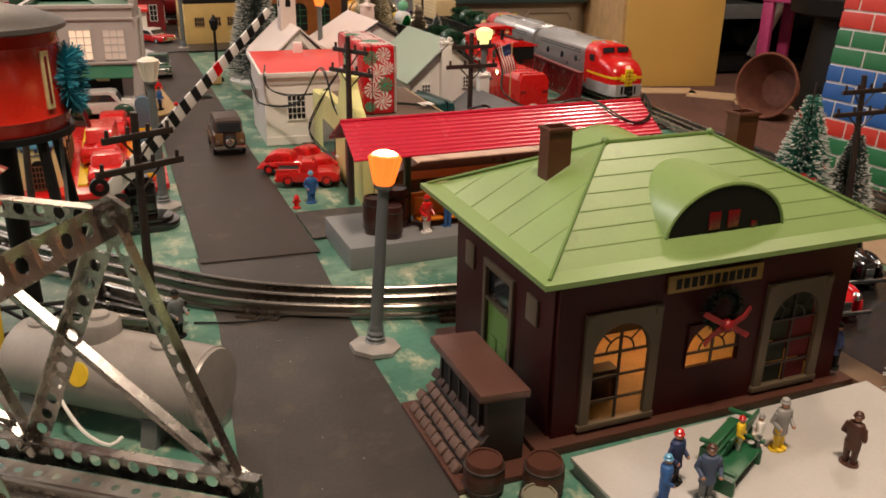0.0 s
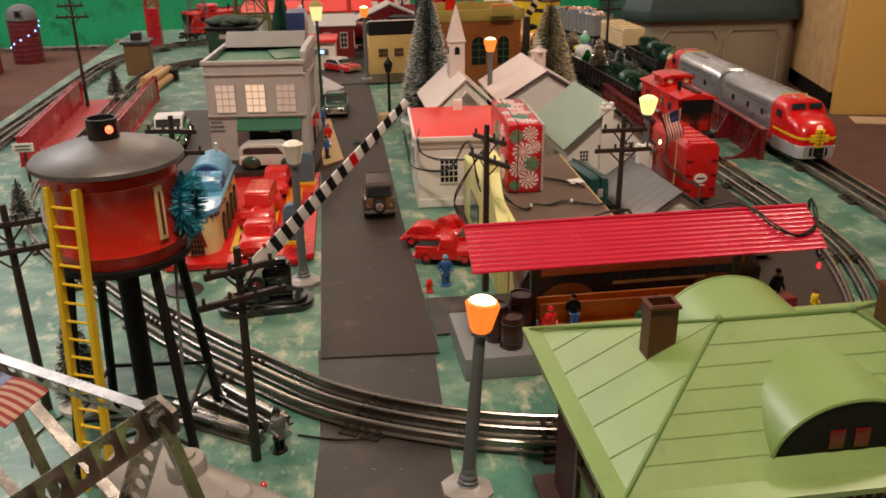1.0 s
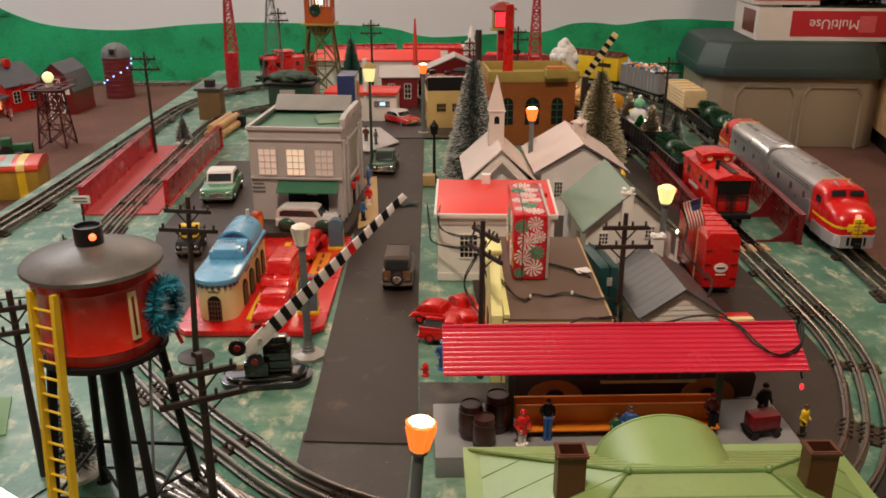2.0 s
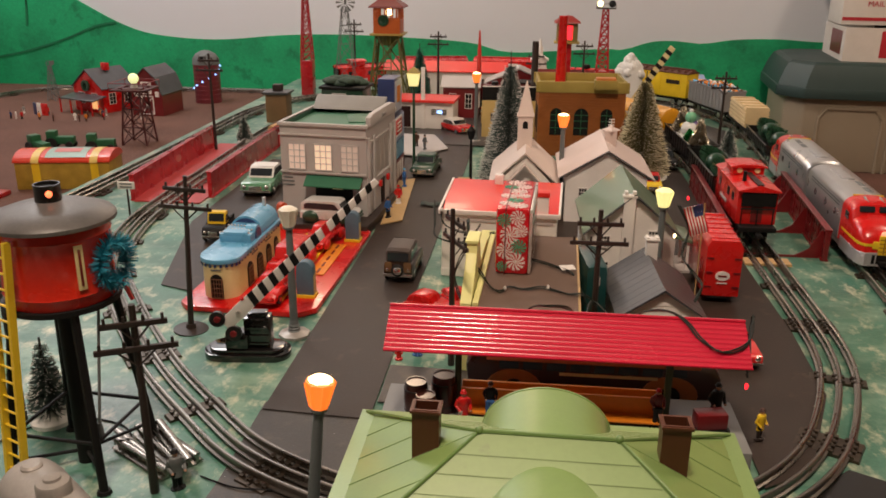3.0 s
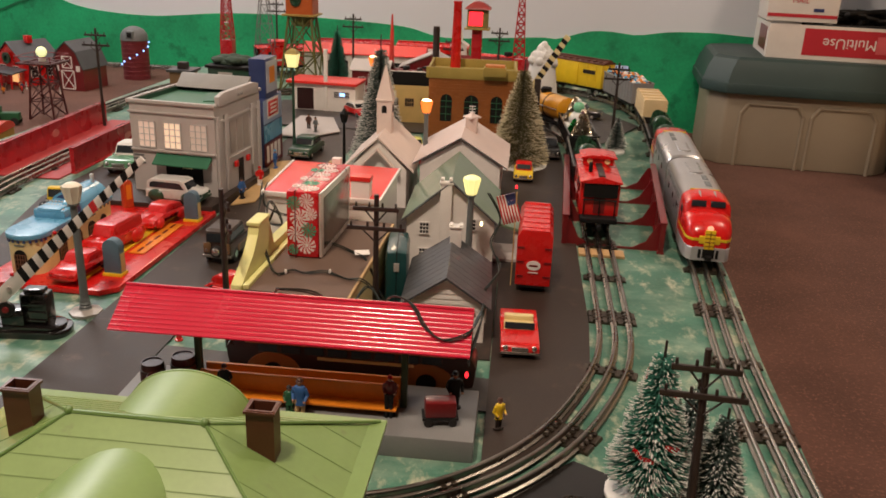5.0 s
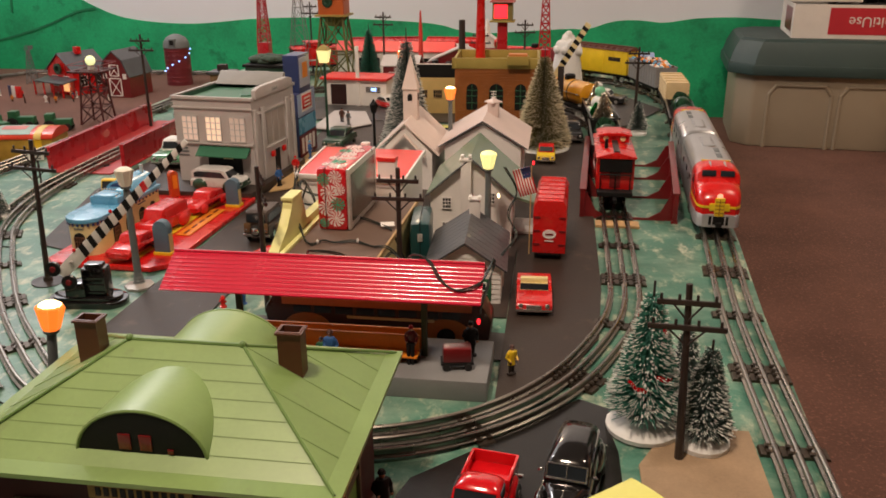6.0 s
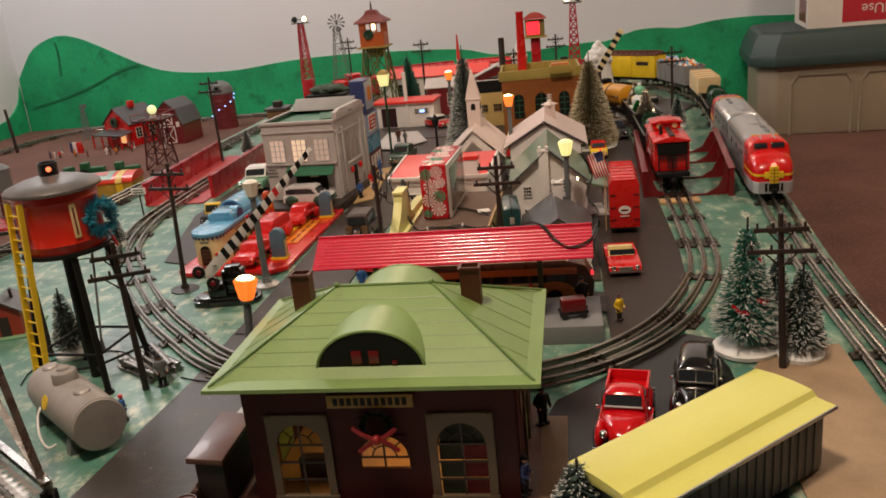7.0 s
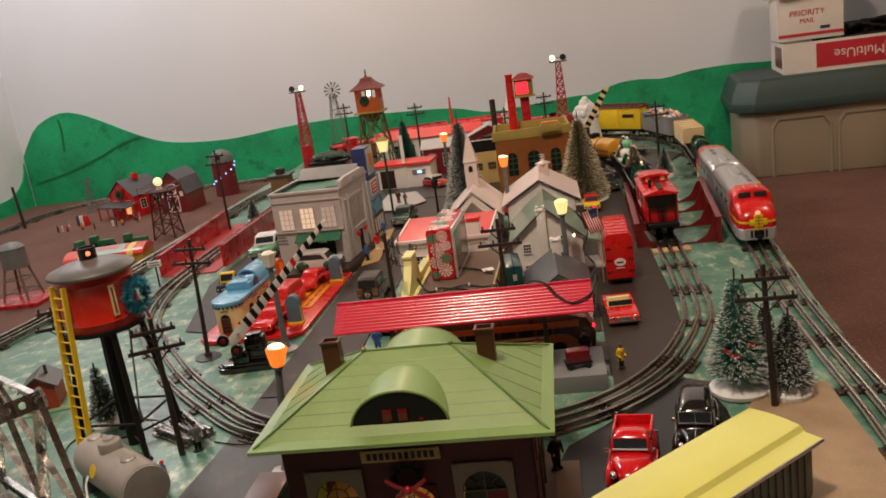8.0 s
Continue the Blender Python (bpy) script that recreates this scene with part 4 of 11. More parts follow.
    # chimneys
    for sx in (-1, 1):
        bm = B()
        for k in (-1, 1):
            box(bm, (sx * 0.067 + k * 0.0069, 0.006, 0.1462), (0.0012, 0.0115, 0.0344))
            box(bm, (sx * 0.067, 0.006 + k * 0.00515, 0.1462), (0.0126, 0.0012, 0.0344))
            box(bm, (sx * 0.067 + k * 0.0080, 0.006, 0.1622), (0.0010, 0.0137, 0.0016))
            box(bm, (sx * 0.067, 0.006 + k * 0.00635, 0.1622), (0.0150, 0.0010, 0.0016))
        ch = part("chimney", bm, CHIMNEY, top, "square open brown tin chimney")
        boxed("flue", DARK, ch, (sx * 0.067, 0.006, 0.1480), (0.0126, 0.0091, 0.004))
    # sign plate: its lettering becomes plain bars
    bm = B()
    box(bm, (-0.003, -Y - 0.0028, 0.0905), (0.064, 0.0016, 0.0105), bev=0.0004)
    plate = part("sign", bm, shade("sign_gold", C(150, 116, 50), 0.45, var=0.25, scale=80), top, "gold tin sign plate with dark lettering")
    for k in range(11):
        boxed("letter_bar", SOOT, plate, (-0.003 - 0.0255 + k * 0.0051, -Y - 0.0038, 0.0905), (0.0032, 0.0006, 0.0058))
    # wreath with its bow over the middle window
    rnd = random.Random(5)
    bm = B()
    for k in range(900):
        a, b = rnd.uniform(0, 6.283), rnd.uniform(0, 6.283)
        c = Vector((0.0105 * math.cos(a), 0, 0.0105 * math.sin(a)))
        d = Vector((math.cos(a) * math.cos(b), math.sin(b), math.sin(a) * math.cos(b))) * rnd.uniform(0.003, 0.0055)
        s = Vector((rnd.uniform(-1, 1), rnd.uniform(-1, 1), rnd.uniform(-1, 1))) * 0.0006
        o = Vector((0.0005, -Y - 0.0075, 0.0725))
        bm.faces.new([bm.verts.new(v) for v in (o + c - s, o + c + s, o + c + d)])
    wr = thing("wreath", "small dark green wreath with a red ribbon bow", "wreath")
    wr.matrix_basis = top.matrix_basis.copy()
    part("greenery", bm, shade("wreath_green", C(20, 44, 30), 0.7), wr, sharp=0)
    bm = B()
    for a, b in (((-0.016, 0.0745), (0.017, 0.0555)), ((0.016, 0.0735), (-0.013, 0.0545))):
        pts = [Vector((a[0] + (b[0] - a[0]) * t, -Y - 0.0125 - 0.0022 * math.sin(3.14159 * 2 * t), a[1] + (b[1] - a[1]) * t)) for t in (0, 0.2, 0.4, 0.6, 0.8, 1)]
        sweep(bm, pts, [(0.0004, -0.0016), (0.0004, 0.0016), (-0.0004, 0.0016), (-0.0004, -0.0016)])
    ball(bm, (0.001, -Y - 0.0125, 0.0645), 0.004, seg=8)
    part("ribbon", bm, shade("ribbon_crimson", C(140, 16, 24), 0.4), wr)
    return top


station()
lamp = bpy.data.lights.new("station_lamp", "POINT")
lamp.energy, lamp.color, lamp.shadow_soft_size = 0.10, (1.0, 0.47, 0.18), 0.01
lamp_ob = new("station_lamp", lamp)
lamp_ob.location = (0.26, 0.51, 0.07)
bm = B()
box(bm, (0.245, 0.5125, 0.0068), (0.196, 0.126, 0.0012))
boxed("waiting_bench", DARK, None, (0.186, 0.472, 0.0175), (0.030, 0.010, 0.020), bev=0.001)
tagged(bpy.data.objects["waiting_bench"], "dark brown bench inside the toy station", "bench", "benches")
boxed("ticket_counter", DARK, None, (0.245, 0.545, 0.022), (0.060, 0.014, 0.030), bev=0.001)
tagged(bpy.data.objects["ticket_counter"], "dark counter inside the toy station", "counter")
inner = tagged(part("station_floor", bm, WOOD), "warm wooden floor inside the toy station", "floor", kind="structure")


def news_stand():
    """A dark brown shed with a pent roof, an open counter and a stone apron."""
    top = thing("news_stand", "dark brown plastic stand with rough stone apron beside the station", "toy stand", pose(0.101, 0.470, 0, 0, 0, 0))
    boxed("base", BROWN, top, (0.004, -0.002, 0.002), (0.050, 0.088, 0.004), bev=0.0006)
    bm = B()
    box(bm, (0.011, 0, 0.024), (0.022, 0.066, 0.040), bev=0.0006)
    part("body", bm, DARK, top)
    boxed("counter_opening", SOOT, top, (-0.0004, 0, 0.0325), (0.002, 0.050, 0.013))
    for k in range(5):
        boxed("slat", DARK, top, (-0.0014, -0.026 + k * 0.013, 0.0325), (0.0016, 0.002, 0.014))
    boxed("roof", shade("stand_roof_brown", C(92, 62, 52), 0.4, var=0.2, coat=0.2), top, (0.009, 0, 0.0460), (0.029, 0.071, 0.005), bev=0.0012, label="flat brown roof slab", ry=4)
    rnd = random.Random(3)
    bm = B()
    box(bm, (0, 0, 0), (0.0058, 0.0074, 0.0035), bev=0.001)
    me = mesh_of("apron_stone", bm, STONE)
    for i in range(4):
        for j in range(8):
            o = new("apron_stone", me)
            o.parent = top
            f = i / 3.0
            o.matrix_basis = pose(-0.016 + 0.015 * f, -0.030 + j * 0.0086 + (i % 2) * 0.003, 0.006 + f * 0.018, rnd.uniform(-6, 6), -50 + rnd.uniform(-6, 6), rnd.uniform(-8, 8))
    bm = B()
    prism(bm, [(-0.015, 0.004), (0.001, 0.004), (0.001, 0.024)], front(0.034), 0.068)
    part("apron", bm, DARK, top)
    return top


news_stand()
barrel(0.094, 0.424, 0.0, 0.0105, 0.020)
barrel(0.122, 0.412, 0.0, 0.0105, 0.020)
barrel(0.112, 0.398, 0.0, 0.0100, 0.012, shade("grey_barrel", C(120, 116, 96), 0.6))

# white platform with figures and a green bench before the station
plat = thing("white_platform", "white painted board platform before the station", "platform")
bm = B()
prism(bm, [(0.143, 0.421), (0.150, 0.285), (0.352, 0.285), (0.357, 0.425)], pose(0, 0, 0.0072), 0.0028, 0.0006)
part("top_board", bm, WHITEPLAT, plat)
bm = B()
prism(bm, [(0.1445, 0.4195), (0.1515, 0.2865), (0.3505, 0.2865), (0.3555, 0.4235)], pose(0, 0, 0.0), 0.0072)
part("plinth", bm, PLATFORM, plat, "grey board edge under the white top")
boxed("wood_block", shade("strip_brown", C(104, 80, 56), 0.6, var=0.25, scale=40), None, (0.368, 0.49, 0.003), (0.022, 0.15, 0.006), bev=0.0008)
tagged(bpy.data.objects["wood_block"], "tan wooden strip beside the station", "wood strip")


def green_bench(x, y, z, rz):
    top = thing("toy_bench", "green plastic toy bench on the white platform", "bench", pose(x, y, z, 0, 0, rz), "benches")
    boxed("seat", GREEN, top, (0, 0, 0.007), (0.034, 0.011, 0.0014), bev=0.0004)
    for k in range(3):
        boxed("back_slat", GREEN, top, (0, 0.0055 + k * 0.0008, 0.0095 + 0.0032 * k), (0.034, 0.0012, 0.0022), bev=0.0003)
    for s in (-1, 1):
        boxed("leg", GREEN, top, (s * 0.0155, 0, 0.0035), (0.002, 0.0125, 0.007), bev=0.0003)
        boxed("armrest", GREEN, top, (s * 0.0165, -0.001, 0.0115), (0.0022, 0.011, 0.0016), bev=0.0003)
    return top


for bx, by, rz in ((0.214, 0.378, 28), (0.225, 0.3975, 208)):
    bench = green_bench(bx, by, 0.010, rz)
    bench.matrix_basis = bench.matrix_basis @ Matrix.Diagonal((1.15, 1.15, 1.15, 1))
figure(0.181, 0.384, 0.010, 0.032, shade("figure_navy", C(40, 54, 92), 0.6), SOOT, RED, 20, "toy figure in navy coat and red cap on the platform")
figure(0.166, 0.372, 0.010, 0.029, DENIM, DENIM, BLUE, 60, "toy figure in blue with light blue hat on the platform")
figure(0.188, 0.368, 0.010, 0.032, shade("figure_slate", C(70, 84, 110), 0.6), MIDGREY, BROWN, -20, "toy figure in grey overalls on the platform")
figure(0.222, 0.386, 0.017, 0.022, YELLOW, WHITE, RED, 40, "seated toy figure with yellow coat and red hat")
figure(0.233, 0.384, 0.017, 0.022, WHITE, MIDGREY, GREY, 220, "seated toy figure in white")
figure(0.252, 0.388, 0.010, 0.032, GREY, YELLOW, GREY, 0, "toy figure in grey with yellow skirt on the platform")
figure(0.278, 0.364, 0.010, 0.032, BROWN, BROWN, BROWN, 100, "toy figure in brown suit with a cane on the platform")
figure(0.312, 0.358, 0.010, 0.029, YELLOW, GREEN, YELLOW, 0, "toy figure in yellow and green on the platform")
figure(0.3485, 0.4455, 0.0105, 0.032, NAVY, SOOT, SOOT, 80, "toy conductor figure in dark blue beside the station")
figure(0.3585, 0.552, 0.006, 0.036, SOOT, SOOT, SOOT, 30, "toy figure in black coat behind the station")

street_lamp(0.088, 0.588, 0.1345, "orange", "grey street lamp with glowing orange lantern beside the station", (-1, 5.5))
street_lamp(-0.019, 0.938, 0.1455, "", "grey street lamp with unlit cream lantern near the crossing", (0, 0))
street_lamp(0.388, 1.073, 0.1435, "yellow", "grey street lamp with yellow lit lantern beside the white house", (0, 0))
street_lamp(0.286, 1.499, 0.152, "orange", "grey street lamp with glowing orange lantern behind the houses", (0, 0))
street_lamp(0.112, 1.985, 0.153, "orange", "grey street lamp with glowing orange lantern at the far crossing", (0, 0))

telephone_pole(0.303, 0.922, 0.161)
telephone_pole(0.159, 0.887, 0.167, rz=118)
telephone_pole(-0.137, 0.938, 0.177, (0, 3, 0), disk=0.019)
telephone_pole(-0.050, 0.645, 0.162, (3, 0, 0), rz=25)
telephone_pole(-0.212, 0.735, 0.166, (0, 0, 0), rz=20)
telephone_pole(0.577, 0.653, 0.148, (-3, -2, 0), rz=-8)
# ---- the platform with its crimson canopy ----
def canopy_platform():
    top = thing("platform_shelter", "grey toy platform under a crimson corrugated canopy on green posts", "toy platform", pose(0, 0, 0, 0, 0, 0))
    bm = B()
    box(bm, (0.264, 0.763, 0.010), (0.308, 0.084, 0.020), bev=0.0012)
    part("platform", bm, PLATFORM, top, "grey tin platform base")
    # corrugated gable roof: the outline is a row of small ridges up each slope
    x0, x1 = 0.117, 0.411
    n = 10
    for sgn, name in ((-1, "front"), (1, "back")):
        bm = B()
        topl, low = [], []
        for k in range(n * 8 + 1):
            t = k / (n * 8)
            y = 0.0 + 0.040 * t
            z = 0.1150 - 0.0235 * t + 0.0008 * max(0.0, math.cos(2 * math.pi * k / 8)) ** 2
            topl.append((sgn * y, z))
            low.append((sgn * y, z - 0.0012))
        prism(bm, topl + low[::-1], side(x0, 0.7675), x1 - x0)
        part("roof_sheet", bm, CANOPY, top, "crimson corrugated roof sheet", sharp=60)
    bm = B()
    rod(bm, (x0, 0.7675, 0.1153), (x1, 0.7675, 0.1153), 0.0016, 6)
    part("ridge_roll", bm, CANOPY, top)
    for x in (0.176, 0.355):
        bm = B()
        box(bm, (x, 0.7675, 0.065), (0.0055, 0.0055, 0.094), bev=0.0006)
        for s in (-1, 1):
            rod(bm, (x, 0.7675, 0.085), (x, 0.7675 + s * 0.026, 0.0985), 0.0015, 6)
        part("post", bm, shade("post_green", C(62, 74, 44), 0.45), top, "dark olive green post")
        for s in (-1, 1):
            boxed("bracket", shade("bracket_olive", C(62, 74, 44), 0.45), top, (x + s * 0.012, 0.7675, 0.101), (0.022, 0.003, 0.004), bev=0.0005, ry=s * -35)
    for s in (-1, 1):
        boxed("bench_panel", AMBER, top, (0.2655, 0.7675 + s * 0.007, 0.0335), (0.172, 0.003, 0.021), bev=0.0008, label="orange tin bench panel")
        boxed("bench_seat", AMBER, top, (0.2655, 0.7675 + s * 0.015, 0.0275), (0.172, 0.014, 0.002), bev=0.0006)
    return top


canopy_platform()
CASK = shade("cask_brown", C(62, 30, 24), 0.3, coat=0.4)
barrel(0.141, 0.752, 0.020, 0.0105, 0.032, CASK)
barrel(0.164, 0.762, 0.020, 0.0110, 0.035, shade("barrel_dark_red", C(76, 26, 22), 0.3, coat=0.4))
barrel(0.151, 0.737, 0.020, 0.0095, 0.028, CASK)


def baggage_cart(x, y, z, rz):
    top = thing("baggage_cart", "dark red toy baggage cart on black wheels", "baggage cart", pose(x, y, z, 0, 0, rz))
    boxed("load", DARKRED, top, (0, 0, 0.0145), (0.026, 0.015, 0.014), bev=0.002)
    boxed("deck", SOOT, top, (0, 0, 0.0065), (0.030, 0.016, 0.0025), bev=0.0005)
    for sx in (-1, 1):
        for sy in (-1, 1):
            bm = B()
            cone(bm, (sx * 0.010, sy * 0.008 - 0.001, 0.0035), 0.0035, 0.0035, 0.002, 12, rx=-90)
            part("wheel", bm, TYRE, top)
    return top


baggage_cart(0.388, 0.748, 0.020, 10)
figure(0.183, 0.738, 0.020, 0.034, RED, WHITE, RED, 20, "toy figure in red and white on the grey platform")
figure(0.205, 0.748, 0.028, 0.030, SOOT, DENIM, BROWN, 0, "seated toy figure in black and blue", True)
figure(0.272, 0.738, 0.020, 0.036, DENIM, TAN, BROWN, -10, "toy figure in blue on the grey platform")
figure(0.262, 0.742, 0.020, 0.026, GREEN, GREEN, DARK, 0, "small toy figure in green on the grey platform")
figure(0.345, 0.752, 0.028, 0.030, DARKRED, SOOT, RED, 0, "seated toy figure in dark red", True)
figure(0.398, 0.772, 0.020, 0.036, SOOT, SOOT, SOOT, 15, "toy figure in black on the grey platform")
figure(0.437, 0.772, 0.004, 0.030, YELLOW, DARK, BROWN, 40, "toy figure in yellow beside the grey platform")


def toy_bus(x, y, rz):
    """A streamlined coach with a pale roof, tan sweep and black skirts."""
    top = thing("toy_bus", "brown and tan streamlined toy coach with pale roof", "toy bus", pose(x, y, 0.003, 0, 0, rz))
    bm = B()
    prism(bm, [(-0.115, 0.006), (-0.118, 0.03), (-0.108, 0.047), (-0.085, 0.054), (0.085, 0.054), (0.108, 0.047), (0.118, 0.028), (0.116, 0.006)], front(0.018), 0.036, 0.005)
    part("body", bm, shade("coach_brown", C(70, 38, 26), 0.3, coat=0.4), top)
    bm = B()
    prism(bm, [(-0.104, 0.046), (-0.084, 0.0548), (0.084, 0.0548), (0.104, 0.046)], front(0.0165), 0.033, 0.003)
    part("roof", bm, shade("coach_roof_pale", C(222, 190, 168), 0.3, coat=0.4), top, "pale pinkish cream roof")
    for s in (-1, 1):
        boxed("belt", shade("coach_tan", C(206, 120, 74), 0.35), top, (0, s * 0.0183, 0.041), (0.196, 0.001, 0.008), bev=0.0003)
        boxed("letter_board", CREAM, top, (0.015, s * 0.0186, 0.026), (0.09, 0.0008, 0.003))
        for cx in (-0.072, 0.072):
            bm = B()
            lathe(bm, [(0.020, 0), (0.0195, 0.001)], seg=20, m=pose(cx, s * 0.0178, 0.010, -90 * s) @ Matrix.Diagonal((1.3, 0.95, 1, 1)))
            fender = part("fender_panel", bm, shade("fender_tan", C(186, 120, 62), 0.35), top)
            bm = B()
            lathe(bm, [(0.0085, -0.002), (0.0095, 0), (0.0095, 0.002)], seg=16, m=pose(cx, s * 0.0185, 0.0095, -90 * s))
            part("wheel", bm, TYRE, fender)
        for k in range(8):
            boxed("window", AUTOGLASS, top, (-0.077 + 0.022 * k, s * 0.0184, 0.033), (0.018, 0.0008, 0.008))
    return top


toy_bus(0.296, 0.842, 0)

# ---- crossing gate ----
def crossing_gate():
    top = thing("crossing_gate", "black toy crossing gate with raised black and white striped arm", "crossing gate", pose(-0.054, 0.886, 0, 0, 0, 4))
    bm = B()
    n = 24
    pts = [((0.027 if math.cos(2 * math.pi * k / n) > 0 else -0.027) + 0.0185 * math.cos(2 * math.pi * k / n), 0.0205 * math.sin(2 * math.pi * k / n)) for k in range(n)]
    prism(bm, pts, pose(0, 0, 0), 0.0075, 0.0015)
    part("base", bm, GLOSS_BLACK, top, "glossy black oval base")
    bm = B()
    box(bm, (0.012, 0.002, 0.026), (0.028, 0.020, 0.038), bev=0.004)
    box(bm, (-0.008, -0.004, 0.018), (0.024, 0.020, 0.022), bev=0.003)
    box(bm, (0.012, 0.002, 0.046), (0.020, 0.013, 0.006), bev=0.0015)
    for k in range(3):
        box(bm, (0.012, -0.0085, 0.016 + 0.009 * k), (0.024, 0.002, 0.003), bev=0.0006)
    part("motor_housing", bm, GLOSS_BLACK, top)
    bm = B()
    prism(bm, [(x * 0.88, y * 0.80) for x, y in pts], pose(0, 0, 0.0075), 0.004, 0.0012)
    part("base_step", bm, GLOSS_BLACK, top)
    # the arm, in its own frame: it rises to the +x side
    a = Vector((-0.068, 0.863, 0.043))
    b = Vector((0.086, 0.884, 0.193))
    base = top.matrix_basis.inverted()
    d = (b - a).normalized()
    L = (b - a).length
    m = base @ Matrix.Translation(a) @ Matrix.Rotation(math.atan2(d.y, d.x), 4, "Z") @ Matrix.Rotation(-math.asin(d.z), 4, "Y")
    bm = B()
    prism(bm, [(0, -0.0066), (0.02, -0.0072), (L, -0.0030), (L, 0.0030), (0.02, 0.0072), (0, 0.0066)], Matrix(((1, 0, 0, 0), (0, 0, 1, -0.0015), (0, 1, 0, 0), (0, 0, 0, 1))), 0.003, 0.0004)
    arm = part("gate_arm", bm, WHITE, top, "white tapered gate arm with black stripes", m=m)
    for k in range(12):
        x = 0.037 + k * 0.0148
        w = 0.00725 - (x - 0.02) / (L - 0.02) * 0.0042
        bm = B()
        prism(bm, [(x, -w), (x + 0.0070, -w * 0.97), (x + 0.0070 + 0.0034, w * 0.97), (x + 0.0034, w)], Matrix(((1, 0, 0, 0), (0, 0, 1, -0.0019), (0, 1, 0, 0), (0, 0, 0, 1))), 0.0038)
        part("stripe", bm, GLOSS_RED if k == 7 else SOOT, arm)
    for x in (0.034, 0.098):
        bm = B()
        ball(bm, (x, -0.001, 0.0076), 0.0022, seg=8)
        part("arm_lamp", bm, GLOSS_RED, arm)
    bm = B()
    cone(bm, (0.020, -0.0012, 0.0), 0.0028, 0.0024, 0.002, 10, rx=90)
    part("pivot_bolt", bm, TINNED, arm)
    for dx, dz in ((-0.004, 0.010), (-0.004, -0.012)):
        bm = B()
        cone(bm, (dx + 0.004, 0.001, dz), 0.0082, 0.0082, 0.004, 18, rx=90)
        w = part("signal_disk", bm, BLACK, arm)
        bm = B()
        cone(bm, (dx + 0.004, -0.003, dz), 0.0036, 0.003, 0.0016, 12, rx=90)
        part("red_lens", bm, DARKRED, w)
    return top


crossing_gate()


